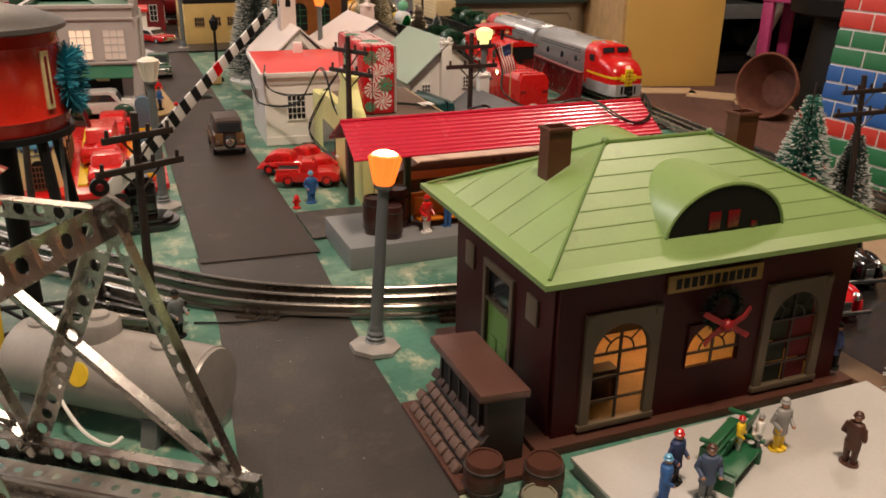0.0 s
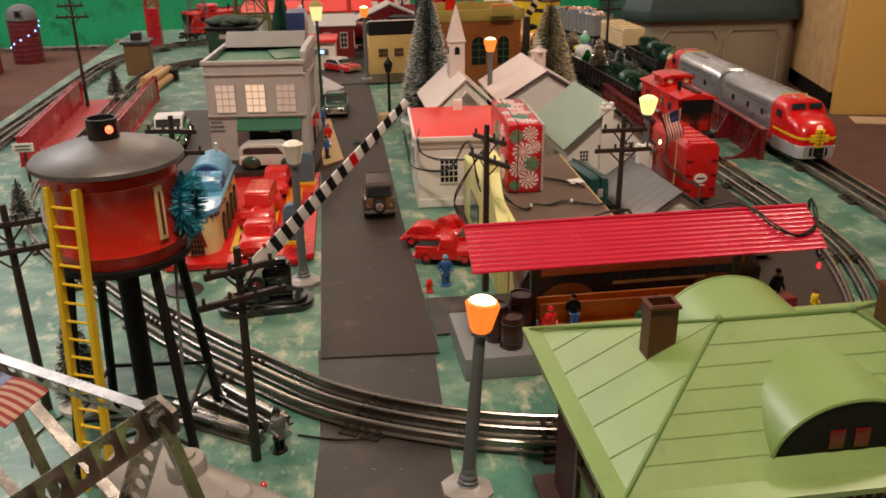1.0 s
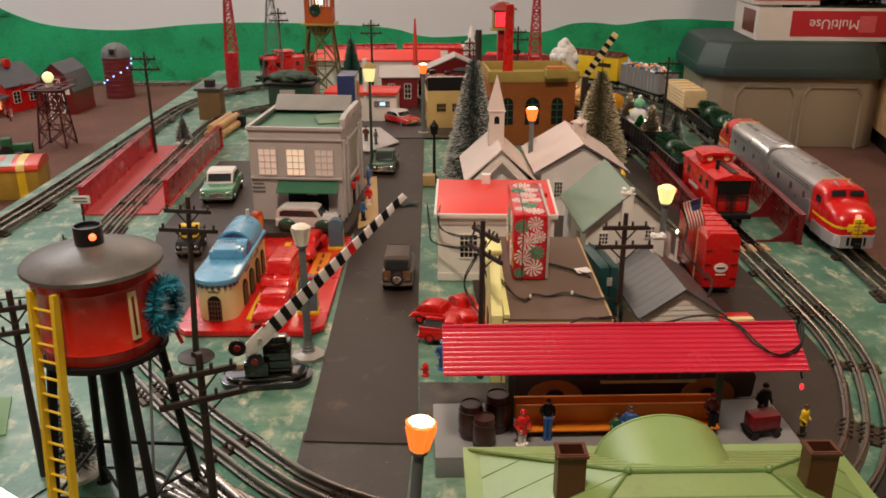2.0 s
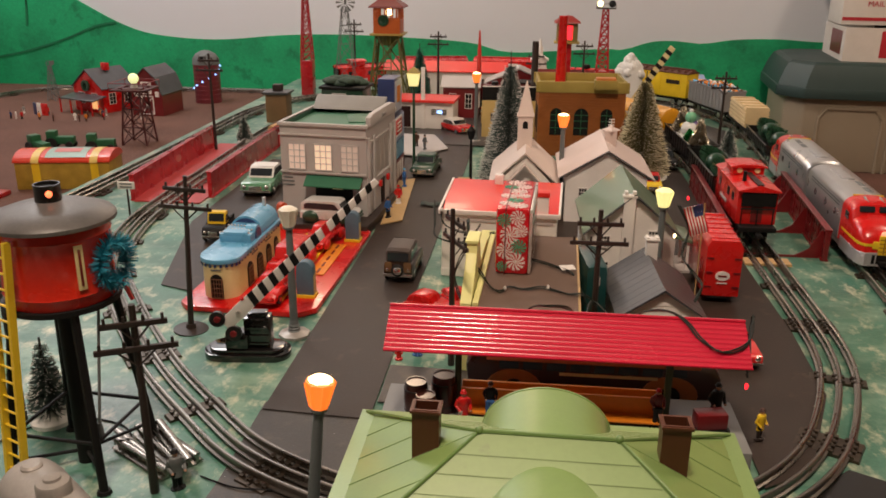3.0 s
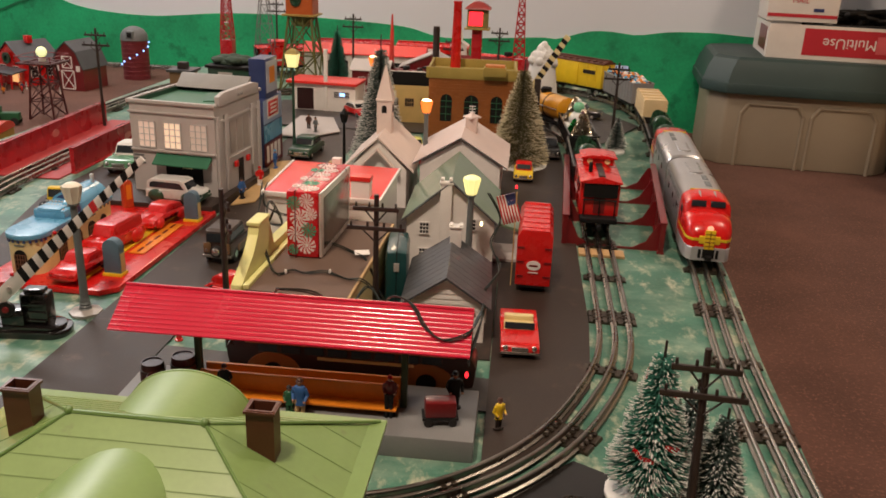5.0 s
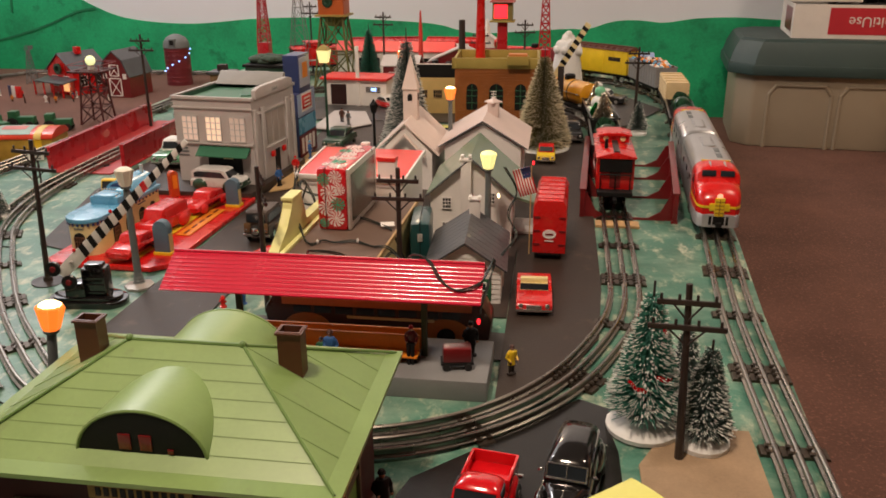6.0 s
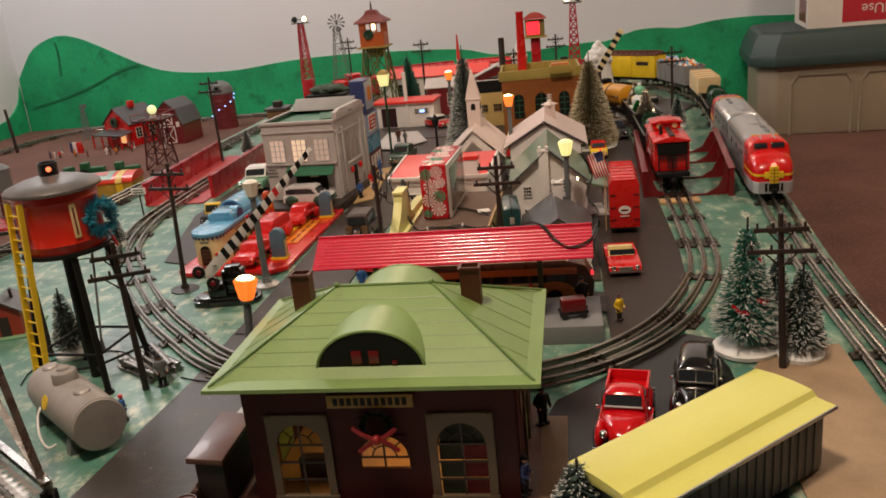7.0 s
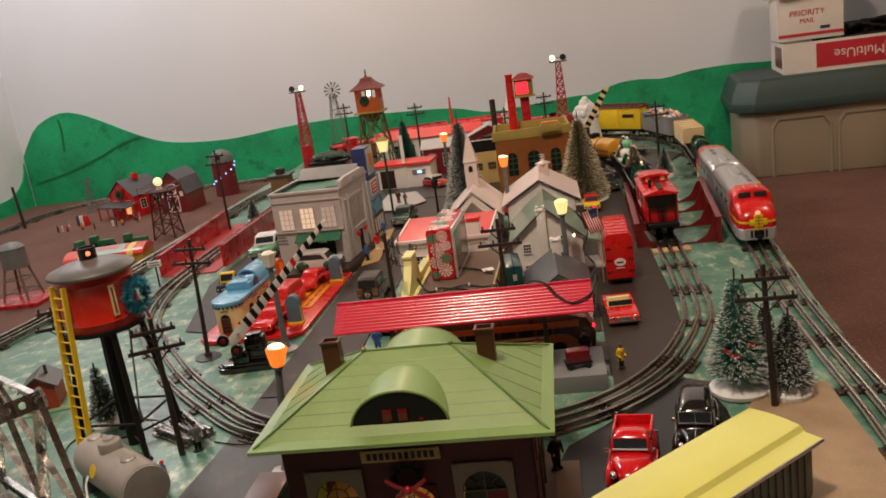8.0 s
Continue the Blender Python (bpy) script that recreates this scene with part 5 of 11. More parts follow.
# ---- tin petrol station on its red base ----
def gas_station():
    top = thing("toy_gas_station", "tin toy gas station with blue roof on a red base", "toy gas station", pose(-0.085, 1.14, 0.0012, 0, 0, -2))
    bm = B()
    prism(bm, [(-0.083, -0.145), (-0.07, -0.158), (0.065, -0.158), (0.082, -0.142), (0.082, 0.15), (0.07, 0.165), (-0.07, 0.165), (-0.083, 0.15)], pose(0, 0, 0), 0.007, 0.002)
    part("base", bm, RED, top, "glossy red tin base")
    # cream building with a rounded front
    n = 12
    out = [(-0.0225, 0.150), (-0.0225, 0.0)] + [(-0.0225 * math.cos(math.pi * k / n), -0.019 * math.sin(math.pi * k / n)) for k in range(1, n)] + [(0.0225, 0.0), (0.0225, 0.150)]
    bx, by = -0.041, -0.115
    bm = B()
    prism(bm, out, pose(bx, by, 0.007), 0.046)
    bld = part("building", bm, CREAM, top, "cream lithographed tin walls")
    bm = B()
    prism(bm, [(x * 1.12, y * 1.03 if y > 0 else y * 1.12) for x, y in out], pose(bx, by, 0.0505), 0.0065, 0.002)
    cor = part("cornice", bm, BLUE, bld, "scalloped light blue cornice")
    for k in range(26):
        # small dark scallops under the cornice, round the front and along the east side
        if k < 11:
            a = math.pi * (k + 0.5) / 11
            c, rz = (bx - 0.0240 * math.cos(a), by - 0.0205 * math.sin(a), 0.0488), math.degrees(a) - 90
        else:
            c, rz = (bx + 0.0230, by + 0.008 + (k - 11) * 0.0097, 0.0488), 90
        boxed("scallop", NAVY, cor, c, (0.0030, 0.0010, 0.0034), rz=rz)
    bm = B()
    box(bm, (bx, by + 0.095, 0.0615), (0.042, 0.100, 0.0125), bev=0.004)
    box(bm, (bx, by + 0.070, 0.0665), (0.031, 0.050, 0.007), bev=0.003)
    roof = part("roof", bm, BLUE, top, "stepped light blue tin roof")
    bm = B()
    lathe(bm, [(0.0135, -0.010), (0.0135, 0.002), (0.0125, 0.003)], seg=18, m=pose(bx + 0.018, by + 0.070, 0.060, 0, 90))
    cap = part("gable_cap", bm, BLUE, roof)
    bm = B()
    cone(bm, (bx + 0.0208, by + 0.070, 0.060), 0.0098, 0.0098, 0.0012, 18, ry=90)
    part("fanlight", bm, NAVY, cap, "navy round fanlight")
    for row in range(3):
        for k in range(9):
            bm = B()
            ball(bm, (bx - 0.0168 + 0.0042 * k, by + 0.050 + row * 0.010, 0.068 + 0.0015 * row), 0.0013, seg=6)
            part("rivet", bm, LIGHTGREY, roof)
    bm = B()
    n = 18
    hood = [(0.0220 * math.cos(math.pi * k / n), 0.020 * math.sin(math.pi * k / n)) for k in range(n + 1)]
    prism(bm, hood, front(by + 0.148, bx, 0.0585), 0.062)
    barrel_roof = part("barrel_roof", bm, BLUE, top, "light blue rounded barrel roof", sharp=30)
    bm = B()
    prism(bm, [(x * 0.86, z * 0.86) for x, z in hood], front(by + 0.0866, bx, 0.0585), 0.0008)
    part("barrel_end", bm, NAVY, barrel_roof, "dark blue half-round end")
    boxed("vent_pipe", TINNED, top, (bx + 0.006, by + 0.140, 0.082), (0.004, 0.004, 0.014), bev=0.0006)
    for x, y, rz, w in ((bx, by - 0.0195, 0, 0.015), (bx + 0.0233, by + 0.030, 90, 0.016), (bx + 0.0233, by + 0.064, 90, 0.018), (bx + 0.0233, by + 0.098, 90, 0.016), (bx + 0.0233, by + 0.128, 90, 0.013)):
        bm = B()
        prism(bm, arch(w, 0.030), front(0.0006), 0.0014)
        o = part("arched_door", bm, SOOT, bld, m=pose(x, y, 0.0085, 0, 0, rz))
        bm = B()
        pierced(bm, w * 0.94, 0.024, 4, 4, 0.0010, 0.0008, 0.0008, Matrix.Translation((0, -0.0009, 0.0125)))
        part("door_grid", bm, shade("door_brown", C(120, 84, 60), 0.5), o)
    for k in range(2):
        boxed("writing_bar", MIDGREY, bld, (bx + 0.0231, by + 0.05 + 0.05 * k, 0.0445), (0.0008, 0.02, 0.0018))
    boxed("door_writing_bar", MIDGREY, bld, (bx, by - 0.0192, 0.0435), (0.012, 0.0008, 0.0016))
    # yellow service lane with the red ramp body on it
    boxed("lane", YELLOW, top, (0.014, -0.005, 0.008), (0.044, 0.25, 0.003), bev=0.0006)
    boxed("lane_panel", AMBER, top, (0.052, 0.02, 0.0082), (0.020, 0.12, 0.0016), bev=0.0004, label="yellow panel with fine dark writing")
    for k in range(5):
        boxed("writing_bar", DARKRED, top, (0.052, -0.028 + k * 0.024, 0.0094), (0.003, 0.015, 0.0004))
    for x, y, h, w in ((0.060, -0.108, 0.046, 0.021), (0.066, 0.104, 0.044, 0.020)):
        bm = B()
        prism(bm, arch(w, h), front(0.0065), 0.013, 0.0012)
        p = part("fuel_pump", bm, shade("pump_blue_grey", C(86, 112, 128), 0.45), top, "blue-grey tin fuel pump", m=pose(x, y, 0.007))
        boxed("pump_base", YELLOW, p, (0, 0, 0.002), (w + 0.003, 0.016, 0.004), bev=0.0004)
        boxed("dial", shade("pump_yellow_print", C(206, 180, 120), 0.4), p, (w / 2 + 0.0002, 0, h * 0.36), (0.0006, 0.009, h * 0.5))
    bm = B()
    prism(bm, arch(0.014, 0.042), front(0.005), 0.010, 0.0008)
    p = part("oil_pump", bm, shade("pump_orange", C(190, 72, 28), 0.4), top, "red and amber tin pump", m=pose(-0.050, 0.140, 0.007, 0, 0, 60))
    boxed("panel", AMBER, p, (0, -0.0053, 0.024), (0.008, 0.0006, 0.022))
    return top


gas_station()
# one-piece red cars parked on the service lane
for x, y, rz, L, W, H, st in ((-0.066, 1.020, -6, 0.074, 0.036, 0.027, "old"), (-0.069, 1.112, -6, 0.094, 0.034, 0.036, "van"), (-0.054, 1.222, -8, 0.090, 0.034, 0.026, "old")):
    toy_car("toy_car", "one-piece moulded glossy red toy car on the station lane", x, y, rz, L, W, H, RED, RED, RED, st, 0.0112, RED, "moulded red cars")


# ---- the grey bank with its lit windows ----
def bank():
    top = thing("toy_bank", "light grey plastic toy bank with green roof and lit windows", "toy bank", pose(-0.080, 1.343, 0.0155, 0, 0, -6))
    W, D, H = 0.137, 0.166, 0.1410
    bm = B()
    t = 0.003
    for c, s in (((0, t / 2, H / 2), (W, t, H)), ((0, D - t / 2, H / 2), (W, t, H)), ((-W / 2 + t / 2, D / 2, H / 2), (t, D - 2 * t, H)), ((W / 2 - t / 2, D / 2, H / 2), (t, D - 2 * t, H))):
        boxed("wall", LIGHTGREY, top, c, s)
    boxed("roof", shade("bank_roof_green", C(70, 118, 92), 0.5), top, (0, D / 2, H - 0.010), (W - 0.006, D - 0.006, 0.003), label="sunken sage green roof")
    for c, s in (((0, t + 0.0012, H - 0.0055), (W - 0.006, 0.002, 0.007)), ((0, D - t - 0.0012, H - 0.0055), (W - 0.006, 0.002, 0.007)), ((-W / 2 + t + 0.0012, D / 2, H - 0.0055), (0.002, D - 0.012, 0.007)), ((W / 2 - t - 0.0012, D / 2, H - 0.0055), (0.002, D - 0.012, 0.007))):
        boxed("parapet_lining", DEEPGREEN, top, c, s)
    boxed("roof_panel", GREEN, top, (0.035, 0.09, H - 0.006), (0.045, 0.05, 0.003), bev=0.0005, rx=5, rz=20)
    bm = B()
    for c, s in (((0, 0, H - 0.002), (W + 0.006, 0.006, 0.005)), ((-W / 2, D / 2, H - 0.002), (0.006, D, 0.005)), ((0, D, H - 0.002), (W + 0.006, 0.006, 0.005)), ((0, -0.001, H - 0.018), (W + 0.004, 0.003, 0.003))):
        box(bm, c, s, bev=0.0006)
    part("cornice", bm, LIGHTGREY, top)
    bm = B()
    prism(bm, [(D - 0.030, H - 0.002), (D - 0.004, H - 0.002), (D - 0.002, H + 0.018), (D - 0.006, H + 0.018)], side(-W / 2 + 0.004), W - 0.016, 0.0006)
    part("back_panel", bm, GREY, top, "sloping silvery grey panel at the back")
    # raised parapet on the street side, with its lettering
    bm = B()
    prism(bm, [(0.012, H - 0.004), (0.156, H - 0.004), (0.156, H + 0.010), (0.138, H + 0.014), (0.030, H + 0.014), (0.012, H + 0.010)], side(W / 2 - 0.004), 0.008, 0.001)
    part("parapet", bm, LIGHTGREY, top)
    txt = bpy.data.curves.new("parapet_lettering", "FONT")
    txt.body, txt.size, txt.extrude, txt.align_x = "BANK", 0.0085, 0.0004, "CENTER"
    txt.materials.append(GREY)
    lo = new("parapet_lettering", txt)
    lo.parent = top
    lo.matrix_basis = Matrix.Translation((W / 2 + 0.0042, 0.084, H + 0.001)) @ pose(0, 0, 0, 90, 0, 90)
    for y in (0.010, 0.036, 0.132, 0.157):
        bm = B()
        box(bm, (W / 2 + 0.0012, y, H * 0.44), (0.0044, 0.011, H * 0.84), bev=0.001)
        part("pilaster", bm, LIGHTGREY, top)
    boxed("string_course", LIGHTGREY, top, (W / 2 + 0.0008, 0.083, H * 0.80), (0.0034, 0.150, 0.004), bev=0.0006)
    boxed("string_course", LIGHTGREY, top, (W / 2 + 0.0008, 0.083, H * 0.36), (0.0034, 0.084, 0.003), bev=0.0006)
    bay = shade("bank_bay_grey", C(170, 160, 152), 0.45)
    for k in range(3):
        boxed("blind_bay", bay, top, (W / 2 + 0.0004, 0.0595 + k * 0.0245, H * 0.58), (0.0008, 0.019, H * 0.36), bev=0.0002)
    for y in (0.062, 0.106):
        boxed("bow", RED, top, (W / 2 + 0.004, y, 0.038), (0.005, 0.010, 0.010), bev=0.002)
    boxed("street_door", SOOT, top, (W / 2 + 0.001, 0.084, 0.022), (0.0012, 0.018, 0.040))
    # three tall front windows: two lit
    for x, mat in ((-0.042, glow("bank_window_pale", (1.0, 0.66, 0.48), 0.40, (0.45, 0.39, 0.35))), (0.0, glow("bank_window_lit", (1.0, 0.66, 0.42), 0.70, (0.45, 0.39, 0.34))), (0.042, glow("bank_window_dim", (1.0, 0.68, 0.5), 0.24, (0.45, 0.40, 0.36)))):
        window_part(top, (x, -0.0006, 0.0895), 0.029, 0.041, 270, mat, LIGHTGREY, 3, 4, 0.0014)
    boxed("ledge", LIGHTGREY, top, (0, -0.002, 0.0655), (W, 0.004, 0.003), bev=0.0005)
    bm = B()
    prism(bm, [(0, 0.0615), (-0.018, 0.0485), (-0.018, 0.0468), (0, 0.0575)], side(-0.028), 0.090)
    part("awning", bm, shade("awning_green", C(46, 106, 78), 0.5), top, "green sloping awning")
    boxed("front_door", SOOT, top, (0.016, -0.0008, 0.024), (0.060, 0.0012, 0.046))
    boxed("door_sign", CREAM, top, (0.022, -0.002, 0.044), (0.016, 0.001, 0.006))
    for k in range(3):
        boxed("notice_bar", MIDGREY, top, (-0.058, -0.0006, 0.056 - 0.006 * k), (0.020 - 0.004 * (k == 0), 0.0008, 0.0026), label="dark unreadable wall lettering")
    return top


bm = B()
prism(bm, [(-0.168, 1.286), (-0.004, 1.286), (0.002, 1.335), (0.014, 1.520), (-0.152, 1.535)], pose(0, 0, 0.0001), 0.0154, 0.0012)
setting("bank_board", bm, ROADPAPER, "dark paper-covered board under the bank", "board")
bank()
bm = B()
prism(bm, [(0.008, 1.335), (0.038, 1.36), (0.024, 1.62), (-0.004, 1.60)], pose(0, 0, 0.0035), 0.002)
setting("pavement", bm, TAN, "tan pavement strip beside the bank", "pavement")
figure(0.014, 1.37, 0.0055, 0.034, DENIM, SOOT, DARK, 60, "toy figure in blue before the bank")
figure(0.018, 1.45, 0.0055, 0.032, RED, WHITE, RED, 20, "toy figure in red before the bank")
figure(0.012, 1.56, 0.0055, 0.034, DENIM, DENIM, BLUE, 90, "toy figure in blue beside the tall shop")


def tall_shop():
    """A narrow building with a tall blue sign wall."""
    top = thing("toy_shop", "narrow blue and white tin toy shop with tall sign front", "toy shop", pose(-0.022, 1.562, 0, 0, 0, -3))
    boxed("body", NAVY, top, (-0.004, 0.052, 0.062), (0.034, 0.104, 0.124), bev=0.0015)
    boxed("sign_wall", NAVY, top, (-0.002, 0.052, 0.156), (0.030, 0.062, 0.072), bev=0.0015, label="tall dark blue sign wall")
    for z, h, w, mat in ((0.022, 0.044, 0.094, DARKRED), (0.062, 0.030, 0.094, BLUE), (0.101, 0.042, 0.094, shade("shop_pale_blue", C(150, 170, 200), 0.4)), (0.160, 0.054, 0.054, shade("shop_grey_blue", C(172, 180, 196), 0.4))):
        boxed("front_panel", mat, top, (0.0136, 0.052, z), (0.001, w, h))
    boxed("badge", RED, top, (0.0146, 0.052, 0.104), (0.001, 0.050, 0.026), bev=0.0002)
    boxed("badge_border", WHITE, top, (0.0140, 0.052, 0.104), (0.001, 0.058, 0.034))
    boxed("roundel", AMBER, top, (0.0142, 0.052, 0.163), (0.001, 0.026, 0.028))
    for k in range(3):
        boxed("badge_bar", WHITE, top, (0.0153, 0.052, 0.111 - 0.007 * k), (0.0005, 0.034 - 0.006 * (k % 2), 0.003))
    for k in range(4):
        boxed("shop_window", WHITE, top, (0.0143, 0.020 + 0.020 * k, 0.024), (0.001, 0.012, 0.030))
    return top


tall_shop()


def square_lantern(x, y, h):
    top = thing("lantern_post", "green post with a yellow lit square lantern", "street lamp", pose(x, y, 0), "street lamps")
    bm = B()
    lathe(bm, [(0.010, 0), (0.009, 0.004), (0.004, 0.012), (0.0028, 0.03), (0.0024, h - 0.03)], seg=10)
    part("post", bm, DEEPGREEN, top)
    bm = B()
    lathe(bm, [(0.011, h - 0.030), (0.0165, h - 0.006)], seg=4, m=Matrix.Rotation(radians(45), 4, "Z"))
    part("lantern", bm, LIT_YELLOW, top, "yellow glowing square lantern", sharp=20)
    bm = B()
    lathe(bm, [(0.0175, h - 0.006), (0.011, h), (0.002, h + 0.004)], seg=4, m=Matrix.Rotation(radians(45), 4, "Z"))
    part("cap", bm, KHAKI, top, sharp=20)
    return top


square_lantern(0.012, 1.690, 0.196)

# ---- houses of the east block ----
def small_chimney(parent, x, y, z0, z1, s, mat):
    bm = B()
    box(bm, (x, y, (z0 + z1) / 2), (s, s * 0.8, z1 - z0), bev=0.0005)
    box(bm, (x, y, z1 - 0.001), (s * 1.25, s, 0.002), bev=0.0003)
    for k in (-1, 1):
        box(bm, (x + k * s * 0.42, y, z1 + 0.001), (s * 0.28, s * 0.8, 0.002))
    return part("chimney", bm, mat, parent)


def red_roof_house():
    top = thing("toy_house", "white plastic toy bungalow with a bright red shed roof", "toy house", pose(0.199, 1.198, 0, 0, 0, -3), "toy houses")
    bm = B()
    box(bm, (0, 0.0, 0.043), (0.146, 0.124, 0.086))
    box(bm, (0, -0.0625, 0.006), (0.147, 0.002, 0.010))
    part("wall", bm, WHITE, top)
    bm = B()
    box(bm, (0, 0.001, 0.0925), (0.150, 0.130, 0.004), bev=0.0008, rx=4.0)
    roof = part("roof", bm, REDROOF, top, "bright red sloping roof")
    bm = B()
    for c, s in (((0, -0.0645, 0.0885), (0.154, 0.003, 0.006)), ((-0.0762, 0.001, 0.0930), (0.003, 0.128, 0.006)), ((0.0762, 0.001, 0.0930), (0.003, 0.128, 0.006))):
        box(bm, c, s, rx=4.0, bev=0.0005)
    part("fascia", bm, WHITE, roof)
    boxed("gutter_shadow", LIGHTGREY, top, (0, -0.0622, 0.078), (0.138, 0.002, 0.003))
    for x in (-0.034, 0.038):
        window_part(top, (x, -0.0624, 0.048), 0.024, 0.033, 270, SOOT, WHITE, 4, 4, 0.0014)
    window_part(top, (-0.0734, 0.01, 0.050), 0.020, 0.024, 180, SOOT, WHITE, 3, 3, 0.0014)
    ch = boxed("chimney", WHITE, top, (0.050, -0.052, 0.088), (0.024, 0.016, 0.050), bev=0.0008)
    boxed("chimney_cap", REDROOF, ch, (0.050, -0.052, 0.115), (0.026, 0.018, 0.006), bev=0.0006)
    ch2 = boxed("vent", WHITE, top, (-0.01, 0.052, 0.104), (0.012, 0.010, 0.014), bev=0.0006)
    return top


red_roof_house()


def flat_roof_store():
    """A low store with a brown flat roof and a pale stepped false front on its west side."""
    top = thing("toy_store", "low plastic toy store with brown flat roof and pale stepped front", "toy store", pose(0.236, 0.990, 0, 0, 0, -2), "toy houses")
    W, D = 0.104, 0.235
    bm = B()
    box(bm, (0, 0, 0.034), (W, D, 0.068))
    part("wall", bm, CREAM, top)
    boxed("roof", shade("flat_brown_roof", C(104, 84, 72), 0.7, var=0.1, scale=12), top, (0.002, 0, 0.0692), (W - 0.004, D, 0.003), label="flat brown roof sheet")
    boxed("roof_edge", TAN, top, (W / 2 + 0.001, 0, 0.068), (0.003, D, 0.005), bev=0.0006)
    bm = B()
    h = D / 2
    prism(bm, [(-h, 0), (h, 0), (h, 0.075), (0.070, 0.075), (0.070, 0.082), (-0.018, 0.082), (-0.020, 0.096), (-0.032, 0.118), (-0.062, 0.118), (-0.064, 0.108), (-0.080, 0.092), (-h, 0.074)], side(-W / 2 - 0.012), 0.011, 0.0012)
    ff = part("false_front", bm, PALE, top, "pale yellow-green stepped false front")
    bm = B()
    box(bm, (-W / 2 - 0.0065, -0.047, 0.119), (0.014, 0.034, 0.004), bev=0.001)
    part("coping", bm, PALE, ff)
    boxed("front_rail", PALE, top, (-W / 2 + 0.003, 0.0, 0.0725), (0.006, D - 0.002, 0.005), bev=0.001)
    boxed("display_window", AUTOGLASS, top, (-W / 2 - 0.0125, 0.03, 0.034), (0.001, 0.06, 0.034))
    boxed("store_door", BROWN, top, (-W / 2 - 0.0125, -0.060, 0.028), (0.001, 0.022, 0.050))
    return top


flat_roof_store()


def swirl(r, n=11):
    """Outline of a pinwheel of curved blades round a small hub."""
    pts = []
    for k in range(n):
        a = 2 * math.pi * k / n
        for rr, da in ((0.14, 0.0), (0.6, 0.16), (1.0, 0.36), (1.0, 0.36 + 0.58 * 2 * math.pi / n), (0.6, 0.16 + 0.5 * 2 * math.pi / n), (0.14, 0.6 * 2 * math.pi / n)):
            pts.append((r * rr * math.cos(a + da), r * rr * math.sin(a + da)))
    return pts


def candy_tin():
    """A red tin with white, green and red swirl sweets printed on its rim, standing on edge."""
    top = thing("candy_tin", "red candy tin printed with peppermint swirls, standing on the roof", "tin", pose(0.219, 1.030, 0.0710, 0, 0, -3))
    W, D, H = 0.036, 0.124, 0.074
    bm = B()
    box(bm, (0, 0, H / 2), (W, D, H), bev=0.005)
    tin = part("tin_body", bm, shade("tin_red", C(204, 22, 34), 0.28, coat=0.4), top)
    bm = B()
    box(bm, (W / 2 + 0.0012, 0, H / 2), (0.003, D * 0.97, H * 0.97), bev=0.001)
    part("lid_face", bm, TINNED, top, "plain tinned steel side")
    bm = B()
    box(bm, (W / 2 + 0.0014, 0, H / 2), (0.0036, D * 0.84, H * 0.78), bev=0.001)
    part("lid_panel", bm, shade("dull_steel", C(128, 124, 118), 0.22, 1.0, 0.3, 30, 0.05), top)
    bm = B()
    box(bm, (-0.0075, 0, H / 2), (0.0014, D + 0.0012, H + 0.0012), bev=0.0003)
    part("seam", bm, DARKRED, top)
    green = shade("candy_green", C(60, 164, 128), 0.35)
    paper = shade("candy_white", C(232, 220, 214), 0.35)

    def sweet(a, b, r, mat, m):
        bm = B()
        prism(bm, swirl(r * 1.18), m @ Matrix.Translation((a, b, 0)), 0.0007)
        part("printed_swirl", bm, mat, tin)
    face = front(-D / 2 + 0.0002)
    for x, z, r, mat in ((0.0045, 0.0150, 0.0086, paper), (-0.0100, 0.0090, 0.0050, green), (-0.0070, 0.0270, 0.0080, paper), (0.0070, 0.0320, 0.0072, green), (-0.0030, 0.0450, 0.0088, paper), (0.0095, 0.0500, 0.0060, paper), (-0.0090, 0.0610, 0.0064, green), (0.0050, 0.0640, 0.0070, paper)):
        sweet(x, z, r, mat, face)
    for x, y, r, mat in ((0.005, -0.049, 0.0085, paper), (-0.009, -0.042, 0.0062, paper), (0.000, -0.029, 0.0080, green), (-0.008, -0.012, 0.0078, paper), (0.008, -0.010, 0.0064, paper), (0.001, 0.008, 0.0088, paper), (-0.008, 0.026, 0.0070, green), (0.006, 0.028, 0.0076, paper), (-0.003, 0.046, 0.0088, paper)):
        sweet(x, y, r, mat, pose(0, 0, H - 0.0002))
    for y, z, r, mat in ((-0.03, 0.02, 0.012, paper), (0.01, 0.045, 0.014, green), (-0.028, 0.055, 0.010, paper), (0.04, 0.022, 0.012, paper)):
        sweet(y, z, r, mat, Matrix.Translation((-W / 2 - 0.0006, 0, 0)) @ side(0))
    return top


candy_tin()


